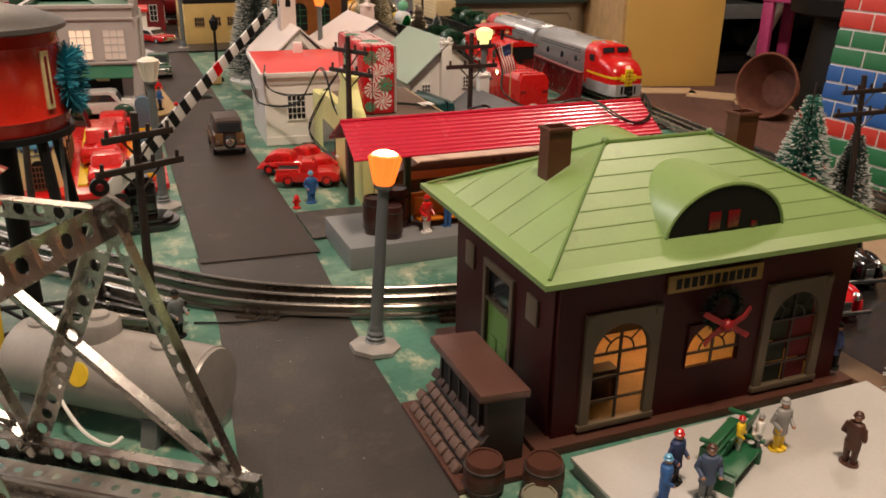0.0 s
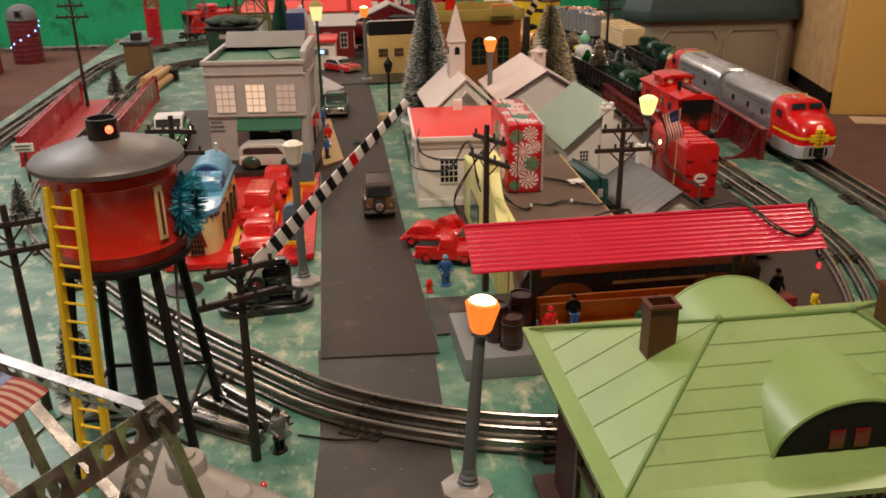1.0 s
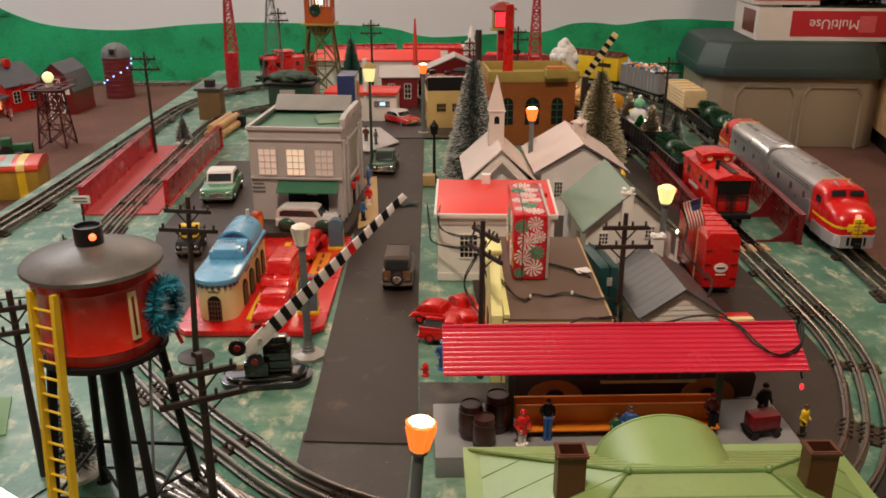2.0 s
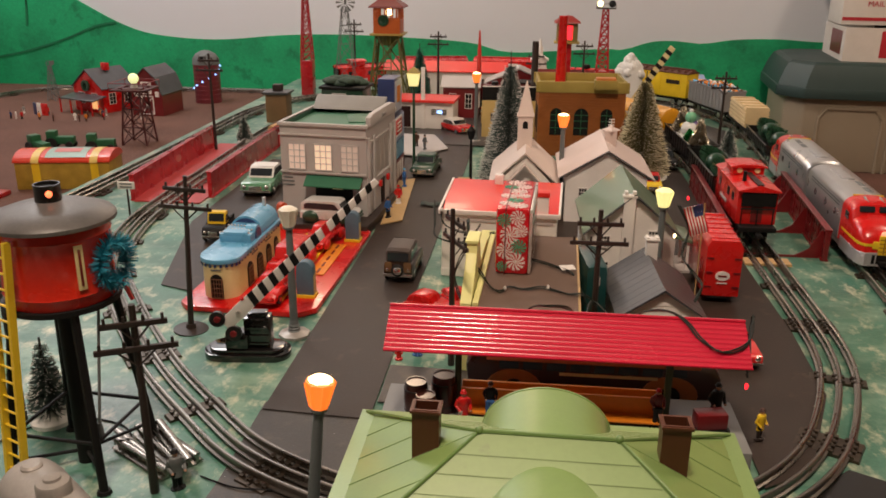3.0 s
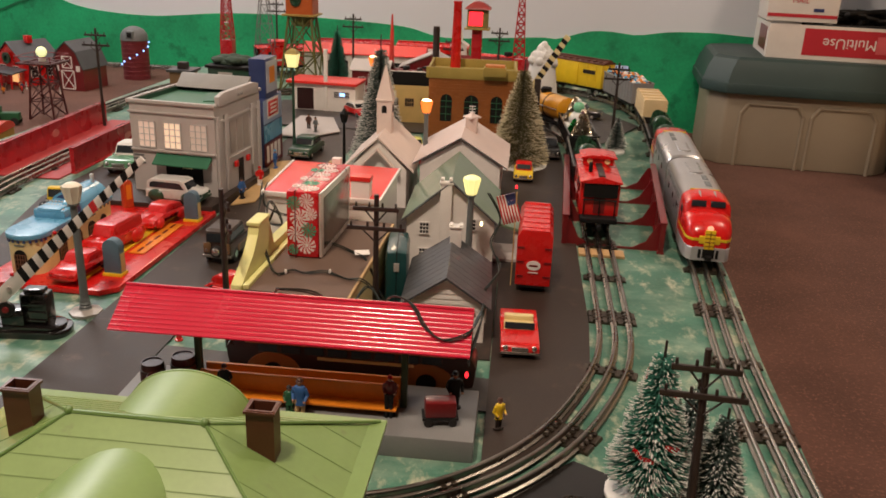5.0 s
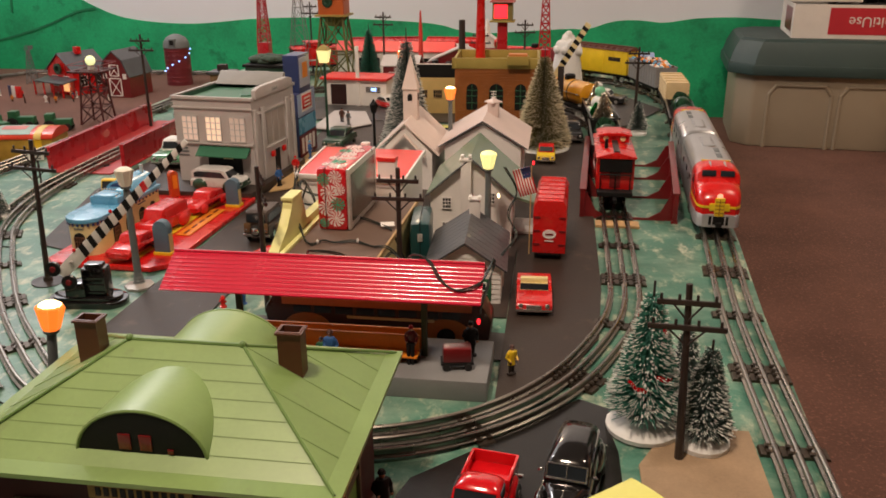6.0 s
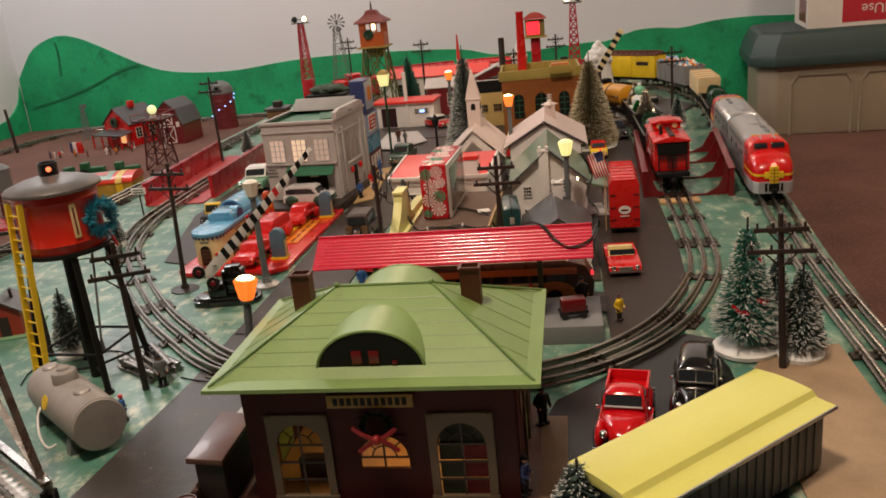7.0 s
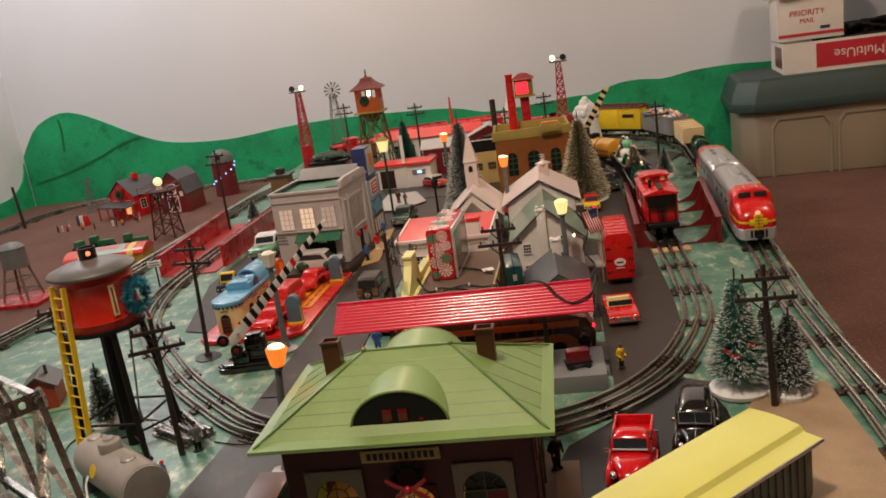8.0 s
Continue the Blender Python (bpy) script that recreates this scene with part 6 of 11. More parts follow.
def grey_roof_house():
    top = thing("toy_house", "small white clapboard toy house with a grey gable roof", "toy house", pose(0.372, 0.998, 0, 0, 0, 2), "toy houses")
    bm = B()
    gable_walls(bm, 0.041, 0.062, 0.0445, 0.0705)
    w = part("wall", bm, WHITE, top)
    for k in range(13):
        z = 0.004 + k * 0.006
        half = 0.0405 if z < 0.043 else 0.0405 * (0.0695 - z) / 0.0265
        if half > 0.004:
            boxed("clapboard", WHITE, w, (0, -0.0623, z), (2 * half, 0.0008, 0.0046), rx=-6)
    bm = B()
    gable_roof(bm, 0.0475, 0.068, 0.0430, 0.0755, 0.0022)
    r = part("roof", bm, SLATE, top, "weathered slate grey roof", sharp=10)
    for k in range(9):
        bm = B()
        y = -0.060 + 0.015 * k
        for s in (-1, 1):
            rod(bm, (s * 0.0468, y, 0.0434), (0, y, 0.0754), 0.00025, 4)
        part("roof_seam", bm, SLATE, r)
    small_chimney(top, 0.004, 0.046, 0.06, 0.094, 0.013, WHITE)
    for x in (-0.020, 0.020):
        bm = B()
        box(bm, (x, -0.0630, 0.018), (0.020, 0.001, 0.026))
        part("shutter", bm, GREEN, top, "dark green shutters")
        window_part(top, (x, -0.0638, 0.018), 0.010, 0.020, 270, AUTOGLASS, WHITE, 2, 2)
    for k in (-1, 1):
        window_part(top, (0.0414, 0.025 * k, 0.022), 0.014, 0.022, 0, AUTOGLASS, WHITE, 2, 2)
    return top


grey_roof_house()


def two_storey_house():
    top = thing("toy_house", "two-storey white toy house with sage green roof and chimney", "toy house", pose(0.360, 1.195, 0, 0, 0, 1), "toy houses")
    bm = B()
    gable_walls(bm, 0.054, 0.072, 0.076, 0.120)
    part("wall", bm, WHITE, top)
    bm = B()
    gable_roof(bm, 0.060, 0.078, 0.073, 0.1255, 0.0024)
    part("roof", bm, PALEGREEN, top, "sage green gable roof", sharp=10)
    for s in (-1, 1):
        bm = B()
        rod(bm, (s * 0.060, -0.079, 0.072), (0, -0.079, 0.1245), 0.0012, 4)
        part("barge_board", bm, SLATE, top)
    bm = B()
    box(bm, (-0.006, -0.0755, 0.062), (0.014, 0.008, 0.124), bev=0.0006)
    for k in (-1, 1):
        box(bm, (-0.006 + 0.005 * k, -0.0755, 0.1265), (0.004, 0.008, 0.004), bev=0.0004)
    box(bm, (-0.006, -0.0755, 0.122), (0.017, 0.010, 0.003), bev=0.0004)
    part("chimney", bm, WHITE, top, "white end chimney")
    for x, z in ((-0.032, 0.062), (0.026, 0.070), (-0.032, 0.026), (0.026, 0.028)):
        window_part(top, (x, -0.0726, z), 0.013, 0.020 if z < 0.05 else 0.016, 270, SOOT, WHITE, 3, 4 if z < 0.05 else 3, 0.0012)
    for y in (-0.03, 0.03):
        window_part(top, (-0.0546, y, 0.050), 0.014, 0.020, 180, SOOT, WHITE, 3, 3, 0.0012)
    bm = B()
    box(bm, (0.072, 0.015, 0.05), (0.034, 0.06, 0.004), bev=0.0006, ry=16)
    porch = part("porch_roof", bm, PALEGREEN, top)
    for k in range(3):
        boxed("porch_post", WHITE, porch, (0.084, -0.010 + 0.025 * k, 0.023), (0.003, 0.003, 0.046))
    boxed("porch_floor", LIGHTGREY, top, (0.071, 0.015, 0.003), (0.034, 0.062, 0.006))
    return top


two_storey_house()


def schoolhouse():
    top = thing("toy_schoolhouse", "pinkish white toy schoolhouse with hipped roof and cupola", "toy house", pose(0.352, 1.475, 0, 0, 0, 0), "toy houses")
    tint = shade("pinkish_white_plastic", C(216, 198, 190), 0.45, var=0.06)
    bm = B()
    gable_walls(bm, 0.062, 0.080, 0.074, 0.112)
    part("wall", bm, WHITE, top)
    bm = B()
    gable_roof(bm, 0.074, 0.086, 0.074, 0.1185, 0.0026)
    part("roof", bm, tint, top, "pinkish white gable roof", sharp=10)
    for s in (-1, 1):
        bm = B()
        rod(bm, (s * 0.072, -0.0868, 0.074), (0, -0.0868, 0.1175), 0.0010, 4)
        part("barge_board", bm, SLATE, top)
    bm = B()
    box(bm, (0.010, 0.006, 0.120), (0.019, 0.019, 0.026), bev=0.0008)
    cup = part("cupola", bm, tint, top)
    bm = B()
    lathe(bm, [(0.0155, 0.132), (0.0150, 0.1338), (0.006, 0.137), (0.0018, 0.1405)], c=(0.010, 0.006, 0), seg=4)
    part("cupola_roof", bm, tint, cup, sharp=10)
    for z in (0.141, 0.1455, 0.1500):
        boxed("vane_bar", WHITE, cup, (0.010, 0.006, z), (0.010, 0.0012, 0.0014), bev=0.0003)
    boxed("vane_rod", WHITE, cup, (0.010, 0.006, 0.144), (0.0012, 0.0012, 0.014))
    for x in (-0.035, 0.0, 0.035):
        window_part(top, (x, -0.0806, 0.045), 0.014, 0.026, 270, SOOT, WHITE, 3, 4, 0.0012)
    for y in (-0.045, 0.0, 0.045):
        window_part(top, (0.0626, y, 0.045), 0.014, 0.026, 0, SOOT, WHITE, 3, 4, 0.0012)
    return top


schoolhouse()


def church():
    top = thing("toy_church", "pinkish white plastic toy church with a pointed steeple", "toy church", pose(0.226, 1.462, 0, 0, 0, 0))
    tint = shade("church_pink_white", C(229, 212, 202), 0.42, var=0.06)
    bm = B()
    gable_walls(bm, 0.044, 0.075, 0.062, 0.108)
    part("wall", bm, WHITE, top)
    bm = B()
    gable_roof(bm, 0.056, 0.080, 0.062, 0.113, 0.0024)
    part("roof", bm, tint, top, "pinkish white gable roof", sharp=10)
    bm = B()
    gable_roof(bm, 0.034, 0.006, 0.060, 0.096, 0.002)
    part("porch_gable", bm, tint, top, m=pose(0, -0.083, 0))
    bm = B()
    box(bm, (-0.002, 0.0, 0.1260), (0.024, 0.024, 0.062), bev=0.0006)
    box(bm, (-0.002, 0.0, 0.157), (0.0275, 0.0275, 0.003), bev=0.0006)
    tower = part("tower", bm, tint, top)
    bm = B()
    lathe(bm, [(0.0185, 0.1582), (0.0020, 0.208), (0.0006, 0.212)], c=(-0.002, 0, 0), seg=4, m=Matrix.Translation((-0.002, 0, 0)) @ Matrix.Rotation(radians(45), 4, "Z"))
    part("spire", bm, tint, tower, sharp=10)
    for rz, x, y in ((0, -0.002, -0.0123), (90, 0.0103, 0), (-90, -0.0143, 0)):
        bm = B()
        prism(bm, arch(0.008, 0.012), front(0.0003), 0.0006)
        part("belfry_opening", bm, SOOT, tower, m=pose(x, y, 0.137, 0, 0, rz))
    bm = B()
    prism(bm, arch(0.018, 0.034), front(0.0003), 0.0008)
    part("door", bm, BROWN, top, m=pose(0, -0.0756, 0))
    for k in (-1, 0, 1):
        bm = B()
        prism(bm, arch(0.010, 0.030), front(0.0003), 0.0008)
        part("arched_window", bm, AUTOGLASS, top, m=pose(-0.0446, k * 0.04, 0.018, 0, 0, -90))
    return top


church()

# ---- vehicles ----
toy_car("toy_car", "dark brown wood-sided toy station wagon with a spare wheel", 0.073, 1.142, -2, 0.088, 0.038, 0.045, shade("woody_brown", C(46, 28, 19), 0.3, coat=0.4), shade("woody_roof", C(70, 57, 49), 0.5), style="woody")
toy_car("toy_car", "dark green toy sedan on the town road", 0.038, 1.685, -4, 0.104, 0.042, 0.036, DEEPGREEN)
toy_car("toy_car", "mint green toy sedan with a white roof by the bank", -0.233, 1.524, 2, 0.122, 0.054, 0.044, MINT, WHITE)
toy_car("toy_delivery_van", "silver-white toy delivery van with dark green fenders", -0.062, 1.306, 82, 0.088, 0.036, 0.034, shade("van_silver_white", C(206, 204, 200), 0.3, coat=0.4), trim=DEEPGREEN, style="van", z=0.0168)
toy_car("toy_convertible", "red toy convertible with cream seats and chrome bumper", 0.452, 0.952, 2, 0.094, 0.040, 0.030, RED, style="open")
toy_car("toy_car", "red and yellow toy car on the east road", 0.452, 1.61, 0, 0.070, 0.034, 0.030, YELLOW, RED)
toy_car("toy_car", "black toy sedan parked by the frosted tree", 0.500, 1.80, 4, 0.10, 0.040, 0.036, BLACK)
toy_car("toy_police_car", "black and white toy police car on the far road", 0.585, 2.215, 75, 0.11, 0.042, 0.036, BLACK, WHITE)
toy_car("toy_car", "white and red toy sports car at the far crossing", 0.058, 2.095, 40, 0.10, 0.044, 0.030, RED, WHITE)
toy_car("toy_car", "lime yellow toy car behind the church", 0.235, 1.76, 20, 0.07, 0.034, 0.028, LEMON)
toy_car("toy_car", "glossy red toy car behind the church", 0.265, 1.66, 60, 0.085, 0.036, 0.028, RED)


def loft(bm, rows, n=20, power=3.2):
    """A rounded hull along y through (y, half width, low, high)."""
    rings = []
    for y, w, lo, hi in rows:
        r = []
        for k in range(n):
            a = 2 * math.pi * (k + 0.5) / n
            c, q = math.cos(a), math.sin(a)
            r.append(bm.verts.new((w * math.copysign(abs(c) ** (2 / power), c), y, (lo + hi) / 2 + (hi - lo) / 2 * math.copysign(abs(q) ** (2 / power), q))))
        rings.append(r)
    for a, b in zip(rings, rings[1:]):
        for k in range(n):
            bm.faces.new((a[k], a[(k + 1) % n], b[(k + 1) % n], b[k]))
    bm.faces.new(rings[0])
    bm.faces.new(rings[-1][::-1])
    bmesh.ops.recalc_face_normals(bm, faces=bm.faces)


def old_car(name, label, x, y, rz, L, W, H, paint, pickup):
    """A rounded die-cast toy of an old car with separate fenders; it faces -y before it is turned."""
    top = thing(name, label, "toy car", pose(x, y, 0.0028, 0, 0, rz), "old toy cars")
    h, c = L / 2, H * 0.14
    bm = B()
    loft(bm, [(-h, W * 0.10, c, H * 0.46), (-h * 0.95, W * 0.17, c, H * 0.57), (-h * 0.70, W * 0.24, c, H * 0.62), (-h * 0.48, W * 0.37, c, H * 0.66), (-h * 0.42, W * 0.41, c, H * 0.64), (h * (0.28 if pickup else 0.80), W * 0.41, c, H * 0.62), (h * (0.32 if pickup else 0.96), W * 0.36, c, H * 0.50)])
    body = part("body", bm, paint, top, sharp=50)
    bm = B()
    if pickup:
        loft(bm, [(-h * 0.27, W * 0.38, H * 0.5, H * 0.70), (-h * 0.14, W * 0.375, H * 0.5, H * 0.95), (-h * 0.04, W * 0.36, H * 0.5, H), (h * 0.16, W * 0.35, H * 0.5, H), (h * 0.26, W * 0.345, H * 0.5, H * 0.93), (h * 0.30, W * 0.33, H * 0.5, H * 0.80)])
    else:
        loft(bm, [(-h * 0.42, W * 0.38, H * 0.5, H * 0.68), (-h * 0.32, W * 0.375, H * 0.5, H * 0.94), (-h * 0.22, W * 0.37, H * 0.5, H), (h * 0.45, W * 0.35, H * 0.5, H), (h * 0.72, W * 0.34, H * 0.5, H * 0.93), (h * 0.88, W * 0.31, H * 0.5, H * 0.72)])
    cabin = part("cabin", bm, paint, top, sharp=50)
    # windshield in a thin bright frame
    ya, yb = (-h * 0.272, -h * 0.155) if pickup else (-h * 0.418, -h * 0.332)
    za, zb = H * 0.70, H * 0.92
    tilt = Matrix.Translation((0, (ya + yb) / 2 - 0.0006, (za + zb) / 2)) @ Matrix.Rotation(-math.atan2(yb - ya, zb - za), 4, "X")
    wh = math.hypot(yb - ya, zb - za)
    bm = B()
    box(bm, (0, 0, 0), (W * 0.64, 0.0008, wh))
    screen = part("windshield", bm, AUTOGLASS, cabin, m=tilt)
    rim = CHROME if not pickup else GLOSS_RED
    for q, (cc, ss) in enumerate((((0, -0.0004, wh / 2), (W * 0.67, 0.0012, 0.0011)), ((0, -0.0004, -wh / 2), (W * 0.67, 0.0014, 0.0014)), ((W * 0.33, -0.0004, 0), (0.0011, 0.0012, wh)), ((-W * 0.33, -0.0004, 0), (0.0011, 0.0012, wh)), ((0, -0.0004, 0), (0.0008, 0.0012, wh)))):
        if pickup and q == 4:
            continue
        boxed("rim", LIGHTGREY if pickup and q == 1 else rim, screen, cc, ss, bev=0.0002)
    for sx in (-1, 1):
        bm = B()
        prism(bm, [(-h * 0.14, H * 0.66), (-h * 0.10, H * 0.88), (h * (0.14 if pickup else 0.24), H * 0.88), (h * (0.16 if pickup else 0.26), H * 0.66)], side(sx * W * 0.362 - 0.0004), 0.0008)
        part("side_window", bm, AUTOGLASS, cabin)
        for sy, r in ((-0.60, 0.36), (0.60, 0.34)):
            bm = B()
            ball(bm, (sx * W * 0.38, sy * h, H * 0.24), H * r, 0.36, 1.25, 0.92, 16)
            part("fender", bm, paint, body)
            bm = B()
            lathe(bm, [(H * 0.19, -W * 0.05), (H * 0.22, -W * 0.03), (H * 0.22, W * 0.03), (H * 0.19, W * 0.05)], seg=16, m=pose(sx * W * 0.44, sy * h, H * 0.20, 0, 90))
            wheel = part("wheel", bm, TYRE, top)
            bm = B()
            lathe(bm, [(H * 0.12, -W * 0.055), (H * 0.10, W * 0.055)], seg=12, m=pose(sx * W * 0.442, sy * h, H * 0.20, 0, 90))
            part("hubcap", bm, CHROME, wheel)
        boxed("running_board", paint, body, (sx * W * 0.43, 0, H * 0.16), (W * 0.10, L * 0.42, 0.0016), bev=0.0004)
        bm = B()
        ball(bm, (sx * W * 0.29, -h * 0.86, H * 0.46), W * 0.075, 1, 1.2, 1, 12)
        part("headlight", bm, CHROME, top)
        bm = B()
        ball(bm, (sx * W * 0.45, -h * 0.32, H * 0.72), W * 0.05, 1, 0.5, 0.8, 10)
        part("mirror", bm, CHROME, cabin)
    boxed("hood_line", CHROME if not pickup else paint, body, (0, -h * 0.62, H * 0.626), (0.0009, L * 0.26, 0.0009), rx=4.0)
    boxed("front_bumper", CHROME, top, (0, -h - 0.001, c * 1.5), (W * 0.92, 0.002, H * 0.08), bev=0.0006)
    boxed("rear_bumper", CHROME, top, (0, h + 0.001, c * 1.5), (W * 0.92, 0.002, H * 0.08), bev=0.0006)
    boxed("grille", CHROME, top, (0, -h - 0.0002, H * 0.34), (W * 0.17, 0.0012, H * 0.24), bev=0.0003)
    if pickup:
        bed = part("bed", B_box((0, h * 0.66, H * 0.34), (W * 0.76, L * 0.33, H * 0.30)), paint, top)
        for cc, ss in (((W * 0.37, h * 0.66, H * 0.60), (W * 0.045, L * 0.33, H * 0.30)), ((-W * 0.37, h * 0.66, H * 0.60), (W * 0.045, L * 0.33, H * 0.30)), ((0, h * 0.975, H * 0.60), (W * 0.76, W * 0.045, H * 0.30)), ((0, h * 0.35, H * 0.60), (W * 0.76, W * 0.045, H * 0.30))):
            boxed("bed_side", paint, bed, cc, ss, bev=0.0006)
    return top


def B_box(c, s):
    bm = B()
    box(bm, c, s, bev=0.0008)
    return bm


old_car("toy_pickup", "glossy red old toy pickup truck before the station", 0.427, 0.552, -9, 0.102, 0.046, 0.036, GLOSS_RED, True)
old_car("toy_car", "glossy black old toy sedan with a chrome split windshield", 0.491, 0.594, -10, 0.112, 0.043, 0.041, GLOSS_BLACK, False)
toy_car("toy_tow_truck", "small yellow and black toy tow truck", -0.218, 1.252, 4, 0.064, 0.032, 0.040, SOOT, YELLOW, style="pickup")
case = thing("teal_case", "dark teal rounded plastic case standing beside the store", "case", pose(0.308, 1.045, 0.003, 0, 0, 6))
bm = B()
box(bm, (0, 0, 0.034), (0.026, 0.080, 0.068), bev=0.009)
part("shell", bm, shade("case_teal", C(16, 66, 66), 0.3, coat=0.4), case)
boxed("seam", SOOT, case, (0, 0, 0.034), (0.0012, 0.0806, 0.0686), bev=0.0004)
boxed("latch", TINNED, case, (0, -0.0405, 0.050), (0.006, 0.0014, 0.010), bev=0.0004)
# heap of moulded red cars by the road
for x, y, rz, z, st, L in ((0.133, 0.966, 74, 0.003, "pickup", 0.066), (0.122, 1.012, 66, 0.003, "old", 0.062), (0.152, 1.030, 30, 0.003, "old", 0.056), (0.158, 0.992, 100, 0.003, "old", 0.052)):
    toy_car("toy_car", "one-piece moulded red plastic toy car in a heap", x, y, rz, L, L * 0.46, L * 0.40, RED, RED, RED, st, z, RED, "moulded red cars")
figure(0.122, 0.905, 0.0, 0.034, DENIM, DENIM, BLUE, 0, "blue plastic toy figure beside the road")


def hydrant(x, y):
    top = thing("toy_hydrant", "small red toy fire hydrant", "hydrant", pose(x, y, 0))
    bm = B()
    lathe(bm, [(0.0042, 0), (0.0042, 0.0015), (0.0026, 0.002), (0.0026, 0.009), (0.0034, 0.010), (0.0022, 0.013), (0.0006, 0.0145)], seg=10)
    part("body", bm, RED, top)
    bm = B()
    rod(bm, (-0.0042, 0, 0.007), (0.0042, 0, 0.007), 0.0013, 8)
    part("nozzle", bm, RED, top)


hydrant(0.104, 0.893)


def box_van():
    top = thing("toy_trailer", "tall red plastic toy trailer with a white oval badge", "toy trailer", pose(0.466, 1.078, 0.0022, 0, 0, -1.5))
    bm = B()
    prism(bm, [(-0.021, 0.010), (0.021, 0.010), (0.021, 0.072), (0.016, 0.080), (-0.016, 0.080), (-0.021, 0.072)], front(0.120), 0.118, 0.001)
    part("body", bm, RED, top)
    for k in range(6):
        boxed("roof_rib", RED, top, (0, 0.012 + 0.02 * k, 0.0803), (0.034, 0.002, 0.0014), bev=0.0004)
    for z in (0.022, 0.040, 0.058):
        for s in (-1, 1):
            boxed("hinge", DARKRED, top, (s * 0.016, 0.0016, z), (0.008, 0.0014, 0.002))
    bm = B()
    cone(bm, (0, 0.0022, 0.036), 0.0085, 0.0085, 0.0012, 20, rx=90)
    o = part("badge", bm, WHITE, top, "white oval badge")
    o.matrix_basis = Matrix.Translation((0, 0, 0.036)) @ Matrix.Diagonal((1, 1, 0.7, 1)) @ Matrix.Translation((0, 0, -0.036))
    boxed("badge_bar", DARKRED, top, (0, 0.0008, 0.036), (0.010, 0.0008, 0.002))
    boxed("badge_line", WHITE, top, (0, 0.0012, 0.027), (0.012, 0.0008, 0.0012))
    for s in (-1, 1):
        for y in (0.025, 0.09, 0.105):
            bm = B()
            cone(bm, (s * 0.014 - (0.003 if s > 0 else -0.003) - 0.003, y, 0.007), 0.007, 0.007, 0.006, 14, ry=90)
            part("wheel", bm, TYRE, top)
    boxed("chassis", SOOT, top, (0, 0.06, 0.009), (0.030, 0.115, 0.004))


box_van()


def flag(x, y, h, w, rz, label, lean=12, hang=False):
    top = thing("toy_flag", label, "flag", pose(x, y, 0, 0, lean, rz))
    bm = B()
    cone(bm, (0, 0, 0), 0.0009, 0.0008, h, 6)
    part("staff", bm, TAN, top)
    turn = pose(0, 0, h, 0, 72, 0) @ pose(0, 0, -h) if hang else Matrix.Identity(4)
    hh = w * 0.62
    stripes = 13
    for k in range(stripes):
        bm = B()
        pts = [Vector((w * j / 6, 0.0022 * math.sin(j * 1.1), h - 0.003 - hh * (k + 0.5) / stripes)) for j in range(7)]
        sweep(bm, pts, [(0.0003, -hh / 26), (0.0003, hh / 26), (-0.0003, hh / 26), (-0.0003, -hh / 26)])
        part("stripe", bm, RED if k % 2 == 0 else WHITE, top, m=turn)
    bm = B()
    pts = [Vector((w * j / 15, 0.0022 * math.sin(j * 1.1 / 2.5), h - 0.003 - hh * 0.27)) for j in range(7)]
    sweep(bm, pts, [(0.0006, -hh * 0.27), (0.0006, hh * 0.27), (-0.0006, hh * 0.27), (-0.0006, -hh * 0.27)])
    part("canton", bm, NAVY, top, m=turn)
    return top


flag(0.4405, 1.100, 0.122, 0.036, 0, "small striped flag hanging from a thin staff beside the trailer", 0, True)


WIRE = shade("wire_green", C(16, 28, 20), 0.5)


def light_string(name, label, ctrl, bulbs):
    top = thing(name, label, "string lights")
    bm = B()
    sweep(bm, curve_points(ctrl, 0.006), ring(0.0008, 5))
    part("wire", bm, WIRE, top)
    bm = B()
    q = curve_points([(x + 0.0022 * math.sin(k * 2.1), y + 0.0022 * math.cos(k * 2.1), z + 0.0012) for k, (x, y, z) in enumerate(ctrl)], 0.006)
    sweep(bm, q, ring(0.0008, 5))
    part("wire", bm, WIRE, top)
    for x, y, z, mat in bulbs:
        bm = B()
        ball(bm, (x, y, z), 0.0016, 1, 1, 1.8, 8)
        part("bulb", bm, mat, top)
    return top


light_string("string_lights", "thin dark green string of fairy lights draped over the canopy",
             [(0.110, 1.17, 0.092), (0.112, 1.15, 0.070), (0.118, 1.13, 0.056), (0.155, 1.10, 0.060), (0.164, 1.02, 0.115), (0.172, 0.985, 0.075), (0.185, 0.945, 0.050), (0.19, 0.90, 0.062), (0.2, 0.87, 0.06), (0.215, 0.845, 0.064), (0.235, 0.800, 0.104), (0.25, 0.773, 0.118), (0.27, 0.80, 0.104),
              (0.285, 0.85, 0.066), (0.30, 0.90, 0.072), (0.32, 0.87, 0.064), (0.335, 0.80, 0.106), (0.35, 0.777, 0.117), (0.362, 0.762, 0.115), (0.372, 0.748, 0.106), (0.390, 0.738, 0.100), (0.408, 0.744, 0.104), (0.414, 0.760, 0.112), (0.420, 0.775, 0.118), (0.417, 0.77, 0.105), (0.412, 0.752, 0.092), (0.410, 0.735, 0.078)],
             [(0.409, 0.733, 0.074, LIT_RED), (0.172, 0.985, 0.078, WHITE)])
